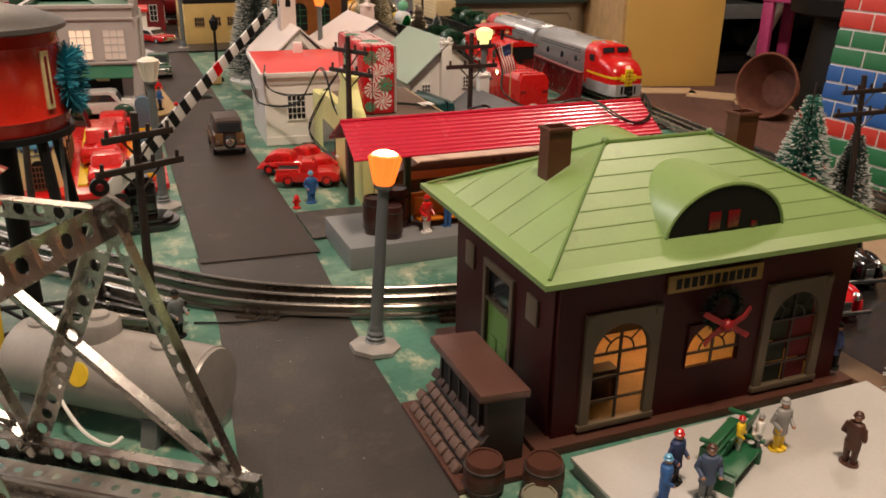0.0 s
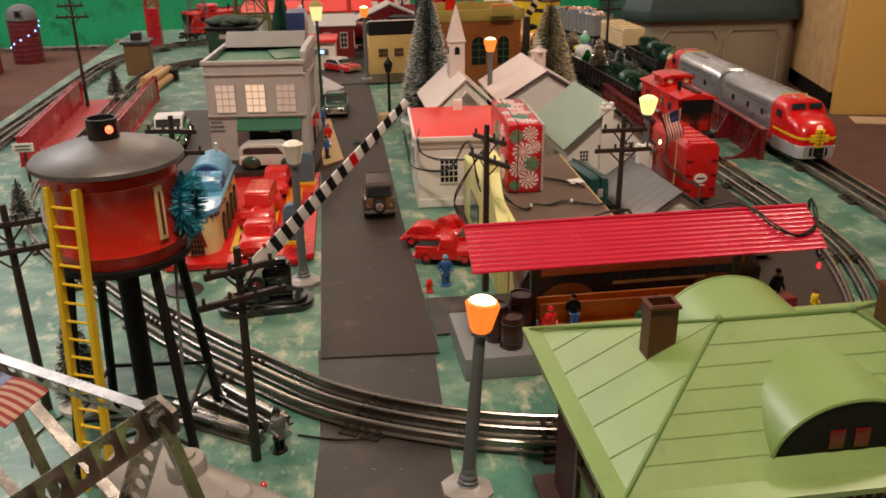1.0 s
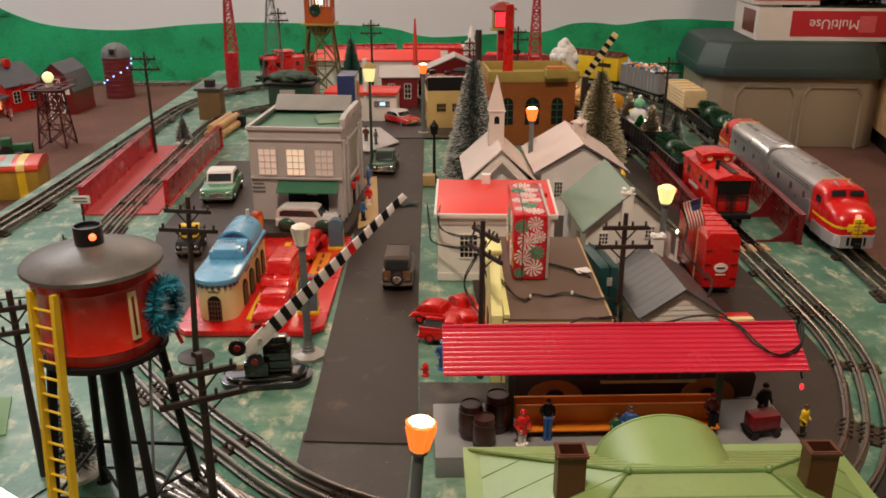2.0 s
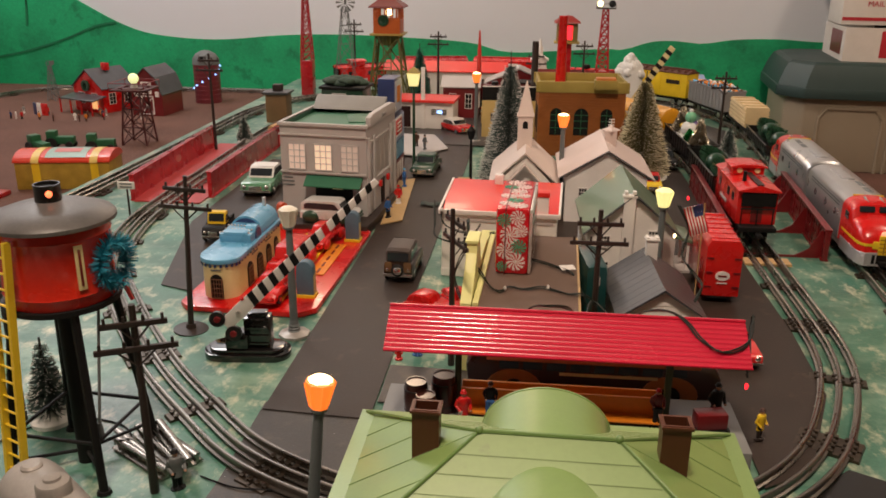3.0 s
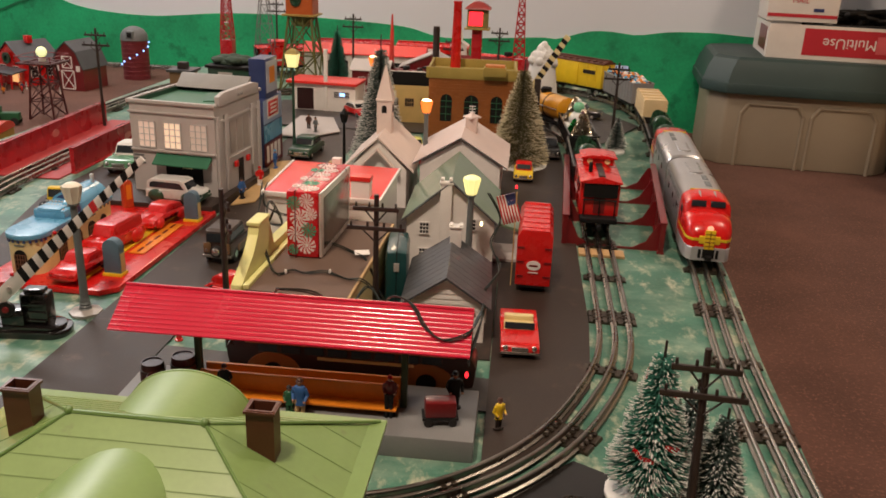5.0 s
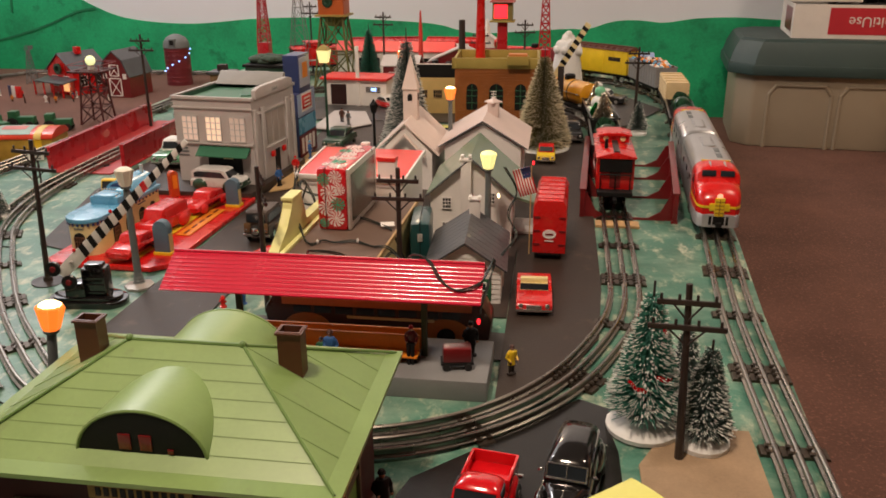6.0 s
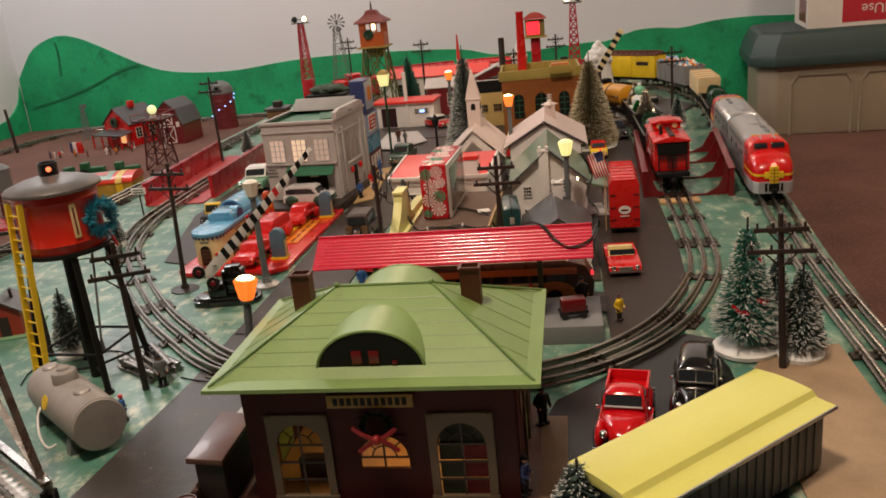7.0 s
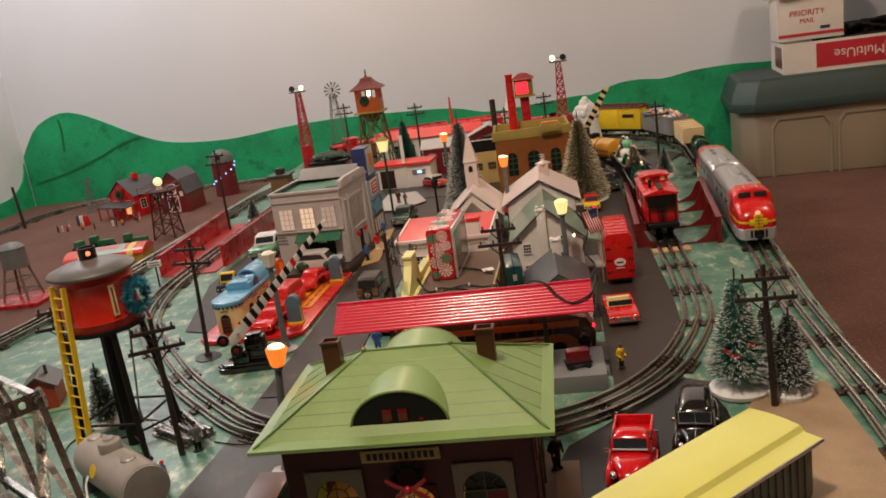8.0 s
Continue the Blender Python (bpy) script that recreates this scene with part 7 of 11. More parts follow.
light_string("string_lights", "thin dark green string of fairy lights over the store roof",
             [(0.205, 0.99, 0.0725), (0.21, 1.0, 0.074), (0.222, 1.012, 0.075), (0.245, 1.005, 0.0735), (0.268, 0.985, 0.074), (0.285, 0.975, 0.07), (0.305, 0.965, 0.03), (0.33, 0.955, 0.02), (0.39, 0.955, 0.03), (0.422, 0.985, 0.055), (0.425, 1.04, 0.052), (0.415, 1.07, 0.066), (0.423, 1.09, 0.09), (0.405, 1.085, 0.125)],
             [(0.207, 0.993, 0.078, WHITE), (0.402, 1.062, 0.092, LIT_HOT), (0.44, 1.2, 0.10, LIT_RED)])
light_string("string_lights", "dark green string of fairy lights on the flat store roof",
             [(0.172, 0.965, 0.088), (0.186, 0.938, 0.079), (0.198, 0.920, 0.0735), (0.207, 0.911, 0.0725), (0.214, 0.928, 0.0728), (0.231, 0.922, 0.0725), (0.248, 0.927, 0.073), (0.262, 0.922, 0.0725), (0.278, 0.913, 0.0728), (0.290, 0.911, 0.0735), (0.302, 0.914, 0.062), (0.308, 0.922, 0.040)],
             [(0.211, 0.918, 0.0745, WHITE), (0.255, 0.926, 0.0745, WHITE)])
light_string("string_lights", "thin dark green string of fairy lights along the bungalow wall",
             [(0.126, 1.140, 0.100), (0.122, 1.132, 0.088), (0.128, 1.128, 0.074), (0.146, 1.124, 0.066), (0.166, 1.120, 0.066), (0.182, 1.105, 0.070), (0.194, 1.090, 0.078)], [(0.124, 1.132, 0.092, WHITE)])
light_string("string_lights", "thin dark green string of fairy lights hanging behind the telephone pole",
             [(0.180, 0.99, 0.118), (0.172, 1.000, 0.104), (0.160, 1.015, 0.074), (0.150, 1.022, 0.046), (0.156, 1.005, 0.030), (0.168, 0.975, 0.024)], [(0.168, 0.974, 0.026, WHITE)])
bm = B()
box(bm, (0.277, 0.985, 0.0755), (0.016, 0.012, 0.0008), rz=15, rx=4)
tagged(part("paper_tag", bm, WHITE), "small white paper tag on the store roof", "tag")
# ---- perforated steel bridge ----
def perforated(bm, L, W, pitch, hole, m, t=0.0007, rows=1):
    """A strip of sheet metal with round holes punched through it, lying along x from 0 to L."""
    n = max(1, round(L / pitch))
    px, py = L / n, W / rows
    seg = 8
    for i in range(n):
        for j in range(rows):
            cx, cy = (i + 0.5) * px, -W / 2 + (j + 0.5) * py
            sq = [(-0.5, -0.5), (0, -0.5), (0.5, -0.5), (0.5, 0), (0.5, 0.5), (0, 0.5), (-0.5, 0.5), (-0.5, 0)]
            lay = []
            for z in (0, -t):
                o = [bm.verts.new(m @ Vector((cx + x * px, cy + y * py, z))) for x, y in sq]
                h = [bm.verts.new(m @ Vector((cx + hole * math.cos(math.pi * (1.25 + 0.25 * k)), cy + hole * math.sin(math.pi * (1.25 + 0.25 * k)), z - (0.0006 if z == 0 else 0)))) for k in range(seg)]
                lay.append((o, h))
            (o0, h0), (o1, h1) = lay
            for k in range(seg):
                q = (k + 1) % seg
                bm.faces.new((o0[k], o0[q], h0[q], h0[k]))
                bm.faces.new((o1[q], o1[k], h1[k], h1[q]))
                bm.faces.new((h0[k], h0[q], h1[q], h1[k]))
            edge = {0: (0, 1, 2), 1: (2, 3, 4), 2: (4, 5, 6), 3: (6, 7, 0)}
            on = {0: j == 0, 1: i == n - 1, 2: j == rows - 1, 3: i == 0}
            for e, ks in edge.items():
                if on[e]:
                    for a, b in zip(ks, ks[1:]):
                        bm.faces.new((o0[b], o0[a], o1[a], o1[b]))


def strip_between(bm, a, b, W, normal, pitch=0.0115, hole=0.0030, flange=True):
    a, b = Vector(a), Vector(b)
    x = (b - a).normalized()
    z = (Vector(normal) - x * Vector(normal).dot(x)).normalized()
    y = z.cross(x)
    m = Matrix((( x.x, y.x, z.x, a.x), (x.y, y.y, z.y, a.y), (x.z, y.z, z.z, a.z), (0, 0, 0, 1)))
    perforated(bm, (b - a).length, W, pitch, hole, m)
    if flange:
        c = m @ Matrix.Translation(((b - a).length / 2, W / 2, -0.003)) @ Matrix.Diagonal(((b - a).length, 0.0008, 0.006, 1))
        bmesh.ops.create_cube(bm, size=1.0, matrix=c)


DULLTIN = shade("worn_tinned_steel", C(184, 180, 174), 0.27, 1.0, 0.30, 90, 0.10, 260, dirt=C(92, 86, 80), dirt_at=0.68)
DECKTIN = shade("deck_tinned_steel", C(196, 190, 182), 0.42, 0.85, 0.2, 60, 0.06, dirt=C(96, 86, 76), dirt_at=0.68)


def steel_bridge():
    top = thing("truss_bridge", "tinned steel toy truss bridge built of perforated strips", "toy bridge")
    d = Vector((-0.81, 0.585, 0)).normalized()
    n = Vector((-0.585, -0.81, 0)).normalized()
    F = Vector((-0.026, 0.438, 0.026))
    W, H, P = 0.108, 0.128, 0.110
    N = 3
    up = Vector((0, 0, 1))
    for s, off in ((1, 0.0), (-1, W)):
        o = F + n * off
        face = -n if s > 0 else n
        nodes = [o + d * (P * (2 * k + 1) * 0.5 - 0.006) + up * H for k in range(N)]
        feet = [o + d * (P * k) for k in range(N + 1)]
        for k in range(N):
            for a, b in ((feet[k], nodes[k]), (nodes[k], feet[k + 1])):
                bm = B()
                strip_between(bm, a, b, 0.0100, face, 0.0100, 0.0030)
                part("web_strip", bm, DULLTIN, top)
        for k in range(N - 1):
            bm = B()
            strip_between(bm, nodes[k], nodes[k + 1], 0.0100, face, 0.0100, 0.0030)
            part("top_chord", bm, DULLTIN, top)
            bm = B()
            strip_between(bm, feet[k] + face * 0.001, nodes[k + 1] + face * 0.001, 0.0085, face, 0.0100, 0.0026)
            part("counter_brace", bm, DULLTIN, top)
        bm = B()
        strip_between(bm, feet[0] - d * 0.012, feet[N], 0.016, face, 0.0105, 0.0032)
        part("bottom_chord", bm, DULLTIN, top)
        for q in nodes + feet:
            bm = B()
            x = n.cross(up)
            m = Matrix.Translation(q) @ Matrix.Rotation(math.atan2(n.y, n.x), 4, "Z") @ Matrix.Rotation(radians(90), 4, "Y")
            lathe(bm, [(0.0105, -0.0015), (0.0105, 0.0015)], seg=6, m=m)
            g = part("gusset", bm, DULLTIN, top)
            bm = B()
            lathe(bm, [(0.0026, -0.004), (0.0026, 0.004)], seg=8, m=m)
            part("bolt", bm, STEEL, g)
    for k in range(N):
        a = F + d * (P * (2 * k + 1) * 0.5 - 0.006) + up * H
        bm = B()
        strip_between(bm, a - n * 0.004, a + n * (W + 0.004), 0.0145, (-d + up * 0.35), 0.0125, 0.0034)
        part("portal_strut", bm, DULLTIN, top, "bright perforated cross strut")
    bm = B()
    m = Matrix(((d.x, n.x, 0, F.x), (d.y, n.y, 0, F.y), (0, 0, 1, F.z - 0.004), (0, 0, 0, 1)))
    perforated(bm, P * N, W - 0.012, 0.0105, 0.0023, m @ Matrix.Translation((0, W / 2, 0)), rows=9)
    part("deck", bm, DECKTIN, top, "perforated tinned deck plate")
    # black plate added under the deck so its punched holes look dark
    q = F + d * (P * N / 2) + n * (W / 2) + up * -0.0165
    boxed("hole_shade_plate", SOOT, top, (q.x, q.y, q.z), (P * N, W - 0.016, 0.002), rz=math.degrees(math.atan2(d.y, d.x)))
    for off in (0.026, 0.082):
        bm = B()
        sweep(bm, [F + n * off - d * 0.01 + up * -0.008, F + n * off + d * (P * N) + up * -0.008], RAIL)
        part("deck_rail", bm, RAILMETAL, top)
    for k in (0, N):
        for off in (0.0, W):
            q = F + n * off + d * (P * k)
            boxed("pier", SOOT, top, (q.x, q.y, 0.010), (0.010, 0.010, 0.020), bev=0.001)
    return top


steel_bridge()
f = flag(-0.148, 0.512, 0.03, 0.054, 200, "small striped flag lying on the steel bridge, coloured as in shade", 0)
u = Vector((0.045, -0.032, -0.002)).normalized()
v = Vector((0.45, 0.85, 0.22))
v = (v - u * v.dot(u)).normalized()
w = v.cross(u)
mid, k = Vector((-0.105, 0.424, 0.182)) - 0.0216 * u + 0.0082 * v, 0.62
o = mid - k * (0.027 * u + 0.0103 * v)
f.matrix_basis = Matrix(((k * u.x, k * w.x, k * v.x, o.x), (k * u.y, k * w.y, k * v.y, o.y), (k * u.z, k * w.z, k * v.z, o.z), (0, 0, 0, 1)))
# darker stripe colours put the shade on this flag into its cloth
dulled = (shade("shaded_flag_red", C(128, 46, 40), 0.8), shade("shaded_flag_white", C(168, 138, 118), 0.8))
for o in f.children:
    if o.name.startswith("stripe"):
        o.data.materials[0] = dulled[0] if o.data.materials[0] is RED else dulled[1]


def storage_tank():
    a, b = Vector((-0.026, 0.522, 0)), Vector((-0.128, 0.606, 0))
    ang = math.degrees(math.atan2((b - a).y, (b - a).x))
    top = thing("storage_tank", "silver-grey plastic toy storage tank lying on saddles", "toy tank", pose(a.x, a.y, 0.0, 0, 0, ang))
    L, r, zc = (b - a).length, 0.0238, 0.0300
    bm = B()
    lathe(bm, [(r * 0.2, -0.002), (r * 0.96, -0.001), (r, 0.0015), (r, L - 0.02), (r * 0.94, L - 0.008), (r * 0.7, L - 0.002), (r * 0.2, L)], seg=36, m=Matrix.Translation((0, 0, zc)) @ Matrix.Rotation(radians(90), 4, "Y"))
    part("shell", bm, TANKGREY, top)
    bm = B()
    lathe(bm, [(r * 1.015, 0.001), (r * 1.02, 0.0018), (r * 1.015, 0.003)], seg=36, m=Matrix.Translation((0, 0, zc)) @ Matrix.Rotation(radians(90), 4, "Y"))
    part("end_rim", bm, TANKGREY, top)
    bm = B()
    lathe(bm, [(0.0115, 0), (0.0115, 0.010), (0.0105, 0.012), (0.006, 0.0135), (0.0055, 0.0155), (0.002, 0.016)], c=(L * 0.53, 0, zc + r - 0.004), seg=18)
    part("dome", bm, TANKGREY, top)
    for x in (L * 0.22, L * 0.84):
        bm = B()
        lathe(bm, [(0.0075, -0.002), (0.0075, 0.0015), (0.006, 0.003)], c=(x, 0, zc + r - 0.001), seg=16)
        part("hatch", bm, TANKGREY, top)
        bm = B()
        prism(bm, [(-0.024, 0), (0.024, 0), (0.02, 0.016), (0.0, 0.010), (-0.02, 0.016)], side(x - 0.005), 0.010)
        part("saddle", bm, MIDGREY, top)
    bm = B()
    lathe(bm, [(0.007, 0), (0.0068, 0.0008)], seg=16, m=Matrix.Translation((L * 0.53, r * 0.98 * math.cos(radians(20)), zc + r * math.sin(radians(20)))) @ pose(0, 0, 0, -70))
    part("badge", bm, YELLOW, top, "round yellow badge")
    bm = B()
    sweep(bm, curve_points([(L * 0.62, r, zc), (L * 0.58, r * 1.25, zc - 0.006), (L * 0.45, r * 1.5, 0.012), (L * 0.34, r * 1.45, 0.006), (L * 0.30, r * 1.15, 0.010)], 0.004), ring(0.0011, 6))
    part("hose", bm, WHITE, top, "thin white hose")
    return top


storage_tank()
# spare rails lying by the curve
for k, (x, y, rz, z) in enumerate(((-0.085, 0.692, -38, 0), (-0.072, 0.700, -41, 0), (-0.060, 0.706, -36, 0), (-0.052, 0.690, -48, 0.010), (-0.077, 0.682, -33, 0.0))):
    bm = B()
    sweep(bm, [Vector((-0.036, 0, z - 0.002)), Vector((0.036, 0, z - 0.002))], [(1.7 * u, 1.1 * v) for u, v in RAIL])
    o = part("loose_rail", bm, RAILMETAL)
    o.matrix_basis = pose(x, y, 0, 0, 0, rz)
    tagged(o, "loose tinned rail lying on the board", "rail", "loose rails")
figure(-0.034, 0.652, 0, 0.036, MIDGREY, SOOT, SOOT, 40, "grey toy workman beside the loose rails")
figure(-0.040, 0.582, 0, 0.028, DENIM, DARK, RED, 120, "toy figure in light blue beside the tank")


# paint flecks on the paper roads, and thin wires along the track
rnd = random.Random(77)
bm = B()
for k in range(70):
    x, y = (rnd.uniform(-0.02, 0.075), rnd.uniform(0.32, 0.76)) if k % 2 else (rnd.uniform(0.01, 0.094), rnd.uniform(0.80, 1.6))
    if k % 5 == 0:
        x = 0.012 + rnd.uniform(-0.0015, 0.0015)
    r = rnd.uniform(0.0001, 0.0004)
    z = 0.0022 if y < 0.775 else 0.0042
    bm.faces.new([bm.verts.new((x + r * rnd.uniform(0.6, 1.4) * math.cos(a + k), y + r * rnd.uniform(0.6, 1.4) * math.sin(a + k), z)) for a in (0.0, 1.3, 2.6, 3.9, 5.2)])
tagged(part("road_fleck", bm, WHITE), "scattered white paint flecks on the paper roads", "paint flecks", kind="stuff")
for pts in ([(-0.022, 0.668, 0.001), (0.012, 0.654, 0.0026), (0.05, 0.653, 0.0028), (0.082, 0.640, 0.001)],
            [(-0.092, 0.70, 0.001), (-0.12, 0.735, 0.001), (-0.175, 0.74, 0.001), (-0.21, 0.70, 0.001), (-0.20, 0.655, 0.001)],
            [(-0.255, 1.045, 0.001), (-0.30, 1.055, 0.001), (-0.35, 1.10, 0.001), (-0.42, 1.09, 0.001)]):
    bm = B()
    sweep(bm, curve_points(pts, 0.006), ring(0.0008, 5))
    tagged(part("track_wire", bm, SOOT), "thin black wire lying beside the track", "wire", "track wires")


def water_tower():
    top = thing("water_tower", "orange-red tin toy water tower with grey conical roof and yellow ladder", "water tower", pose(-0.124, 0.682, 0, 0, 0, 0))
    bm = B()
    lathe(bm, [(0.0395, 0.148), (0.0405, 0.150), (0.0405, 0.1565), (0.0412, 0.1575), (0.0405, 0.159), (0.0405, 0.199), (0.0412, 0.2), (0.0405, 0.2015), (0.0405, 0.211)], seg=40)
    part("tank", bm, ORANGE, top, "orange-red tin tank")
    bm = B()
    lathe(bm, [(0.044, 0.2075), (0.0462, 0.2085), (0.0462, 0.2112), (0.044, 0.2135), (0.030, 0.2185), (0.012, 0.2225), (0.010, 0.2228)], seg=44)
    part("roof", bm, shade("tower_roof_grey", C(92, 89, 86), 0.42, var=0.25, scale=40, dirt=C(120, 116, 110), dirt_at=0.66), top, "grey conical tin roof")
    bm = B()
    lathe(bm, [(0.0095, 0.2218), (0.0095, 0.2355), (0.0085, 0.2355), (0.0083, 0.233)], seg=18)
    cap = part("lamp_housing", bm, BLACK, top)
    bm = B()
    ball(bm, (0.0055, -0.0076, 0.2295), 0.0026, seg=8)
    part("lamp", bm, glow("tower_lamp", (1.0, 0.16, 0.06), 2.5), cap, "glowing orange lamp")
    bm = B()
    lathe(bm, [(0.036, 0.143), (0.043, 0.1445), (0.043, 0.1485), (0.036, 0.149)], seg=36)
    part("ring_beam", bm, SOOT, top)
    feet = []
    for k in range(4):
        a = radians(90 * k + 40)
        p0 = Vector((0.056 * math.cos(a), 0.056 * math.sin(a), 0))
        p1 = Vector((0.037 * math.cos(a), 0.037 * math.sin(a), 0.146))
        feet.append((p0, p1))
        bm = B()
        rod(bm, p0, p1, 0.0034, 8)
        cone(bm, (p0.x, p0.y, 0), 0.006, 0.005, 0.003, 10)
        part("leg", bm, SOOT, top)
    for k in range(4):
        (a0, a1), (b0, b1) = feet[k], feet[(k + 1) % 4]
        bm = B()
        rod(bm, a0.lerp(a1, 0.28), b0.lerp(b1, 0.28), 0.0015, 6)
        part("brace", bm, SOOT, top)
        bm = B()
        rod(bm, a0.lerp(a1, 0.12), Vector((0, 0, 0.010)), 0.0015, 6)
        part("strut", bm, SOOT, top)
    bm = B()
    rod(bm, (0, 0, 0.0), (0, 0, 0.146), 0.0070, 16)
    part("standpipe", bm, SOOT, top)
    # ladder on the west side
    a = radians(246)
    out = Vector((math.cos(a), math.sin(a), 0))
    tang = Vector((-math.sin(a), math.cos(a), 0))
    bm = B()
    hi, lo = out * 0.0445 + Vector((0, 0, 0.204)), out * 0.062 + Vector((0, 0, 0.0))
    for s in (-1, 1):
        sweep(bm, [lo + tang * (s * 0.0098), hi + tang * (s * 0.0098)], [(0.0016, -0.0026), (0.0016, 0.0026), (-0.0016, 0.0026), (-0.0016, -0.0026)])
    ladder = part("ladder", bm, YELLOW, top, "yellow plastic ladder")
    for k in range(1, 17):
        q = lo.lerp(hi, k / 17)
        bm = B()
        rod(bm, q - tang * 0.0098, q + tang * 0.0098, 0.0009, 6)
        part("rung", bm, YELLOW, ladder)
    a2 = radians(-38)
    o2 = Vector((math.cos(a2), math.sin(a2), 0)) * 0.0409
    boxed("gauge", CREAM, top, (o2.x, o2.y, 0.180), (0.0012, 0.006, 0.034), rz=math.degrees(a2), label="cream water gauge strip")
    boxed("gauge_scale", DARKRED, top, (o2.x * 1.01, o2.y * 1.01, 0.180), (0.0012, 0.0018, 0.028), rz=math.degrees(a2))
    bm = B()
    rod(bm, (0.034, -0.012, 0.142), (0.030, -0.026, 0.05), 0.0012, 6)
    cone(bm, (0.030, -0.026, 0.038), 0.003, 0.002, 0.014, 8)
    part("spout_rod", bm, MIDGREY, top)
    return top


water_tower()


def brush_ring(x, y, z, R, r, mat, label, turn):
    rnd = random.Random(9)
    top = thing("wreath", label, "wreath", pose(x, y, z, 0, 0, turn))
    bm = B()
    for k in range(1500):
        a, b = rnd.uniform(0, 6.283), rnd.uniform(0, 6.283)
        c = Vector((0, R * math.cos(a), R * math.sin(a)))
        d = Vector((math.sin(b), math.cos(a) * math.cos(b), math.sin(a) * math.cos(b))) * (r * rnd.uniform(0.7, 1.1))
        s = Vector((rnd.uniform(-1, 1), rnd.uniform(-1, 1), rnd.uniform(-1, 1))) * 0.0005
        bm.faces.new([bm.verts.new(v) for v in (c - s, c + s, c + d + s * 0.5, c + d - s * 0.5)])
    part("needle_cover", bm, mat, top, sharp=0)
    bm = B()
    rod(bm, (0.002, 0.004, -R), (0.004, 0.010, -R - 0.018), 0.0018, 4)
    part("ribbon", bm, RED, top)
    return top


brush_ring(-0.079, 0.682, 0.176, 0.0155, 0.0085, shade("brush_blue", C(36, 138, 160), 0.6, var=0.3, scale=200), "pale blue bottle-brush wreath on the water tower", -12)
bottle_brush(-0.185, 0.735, 0.085, 0.018, NEEDLE_DARK, TIP, "dark frosted bottle-brush tree behind the water tower", n=700, seed=4)
bottle_brush(-0.355, 1.165, 0.060, 0.014, NEEDLE_DARK, TIP, "small frosted bottle-brush tree beside the track", n=500, seed=14)


def hut(x, y, rz):
    top = thing("toy_shed", "small red toy shed with a grey shingled roof", "toy shed", pose(x, y, 0, 0, 0, rz))
    bm = B()
    gable_walls(bm, 0.020, 0.024, 0.034, 0.046)
    part("wall", bm, shade("shed_red", C(150, 52, 30), 0.5), top)
    bm = B()
    gable_roof(bm, 0.025, 0.028, 0.033, 0.0495, 0.002)
    part("roof", bm, SLATE, top, sharp=10)
    boxed("door", DARK, top, (0, -0.0245, 0.014), (0.012, 0.001, 0.026))
    bm = B()
    cone(bm, (0.008, 0, 0.044), 0.0024, 0.002, 0.012, 8)
    part("stove_pipe", bm, DARK, top)
    boxed("base", shade("shed_base_green", C(110, 150, 110), 0.6), top, (0, 0, 0.001), (0.07, 0.07, 0.002))


hut(-0.315, 0.815, 20)


# ---- trees, wooden base and yellow-roofed carriage before the east track ----
bm = B()
prism(bm, [(0.545, 0.40), (0.640, 0.40), (0.640, 0.70), (0.575, 0.70), (0.545, 0.64)], pose(0, 0, 0), 0.0018)
tagged(part("cork_sheet", bm, shade("sandy_board", C(156, 132, 104), 0.6, var=0.22, scale=24)), "sandy brown board sheet lying beside the track", "board sheet")
bottle_brush(0.552, 0.694, 0.136, 0.031, NEEDLE, TIP, "green frosted bottle-brush tree with red ribbons on a snowy base", z=0.002, n=2600, red=True, seed=21)
bottle_brush(0.598, 0.676, 0.096, 0.022, NEEDLE_DARK, TIP, "thin dark frosted bottle-brush tree on a snowy base", z=0.002, n=1500, seed=22)
bottle_brush(0.588, 0.728, 0.092, 0.018, NEEDLE_DARK, TIP, "thin dark frosted bottle-brush tree behind the pole", z=0.0, n=1000, seed=23, base=False)
bottle_brush(0.386, 0.400, 0.070, 0.026, NEEDLE_DARK, TIP, "grey-green frosted bottle-brush tree beside the carriage", z=0.0, n=1200, seed=24)


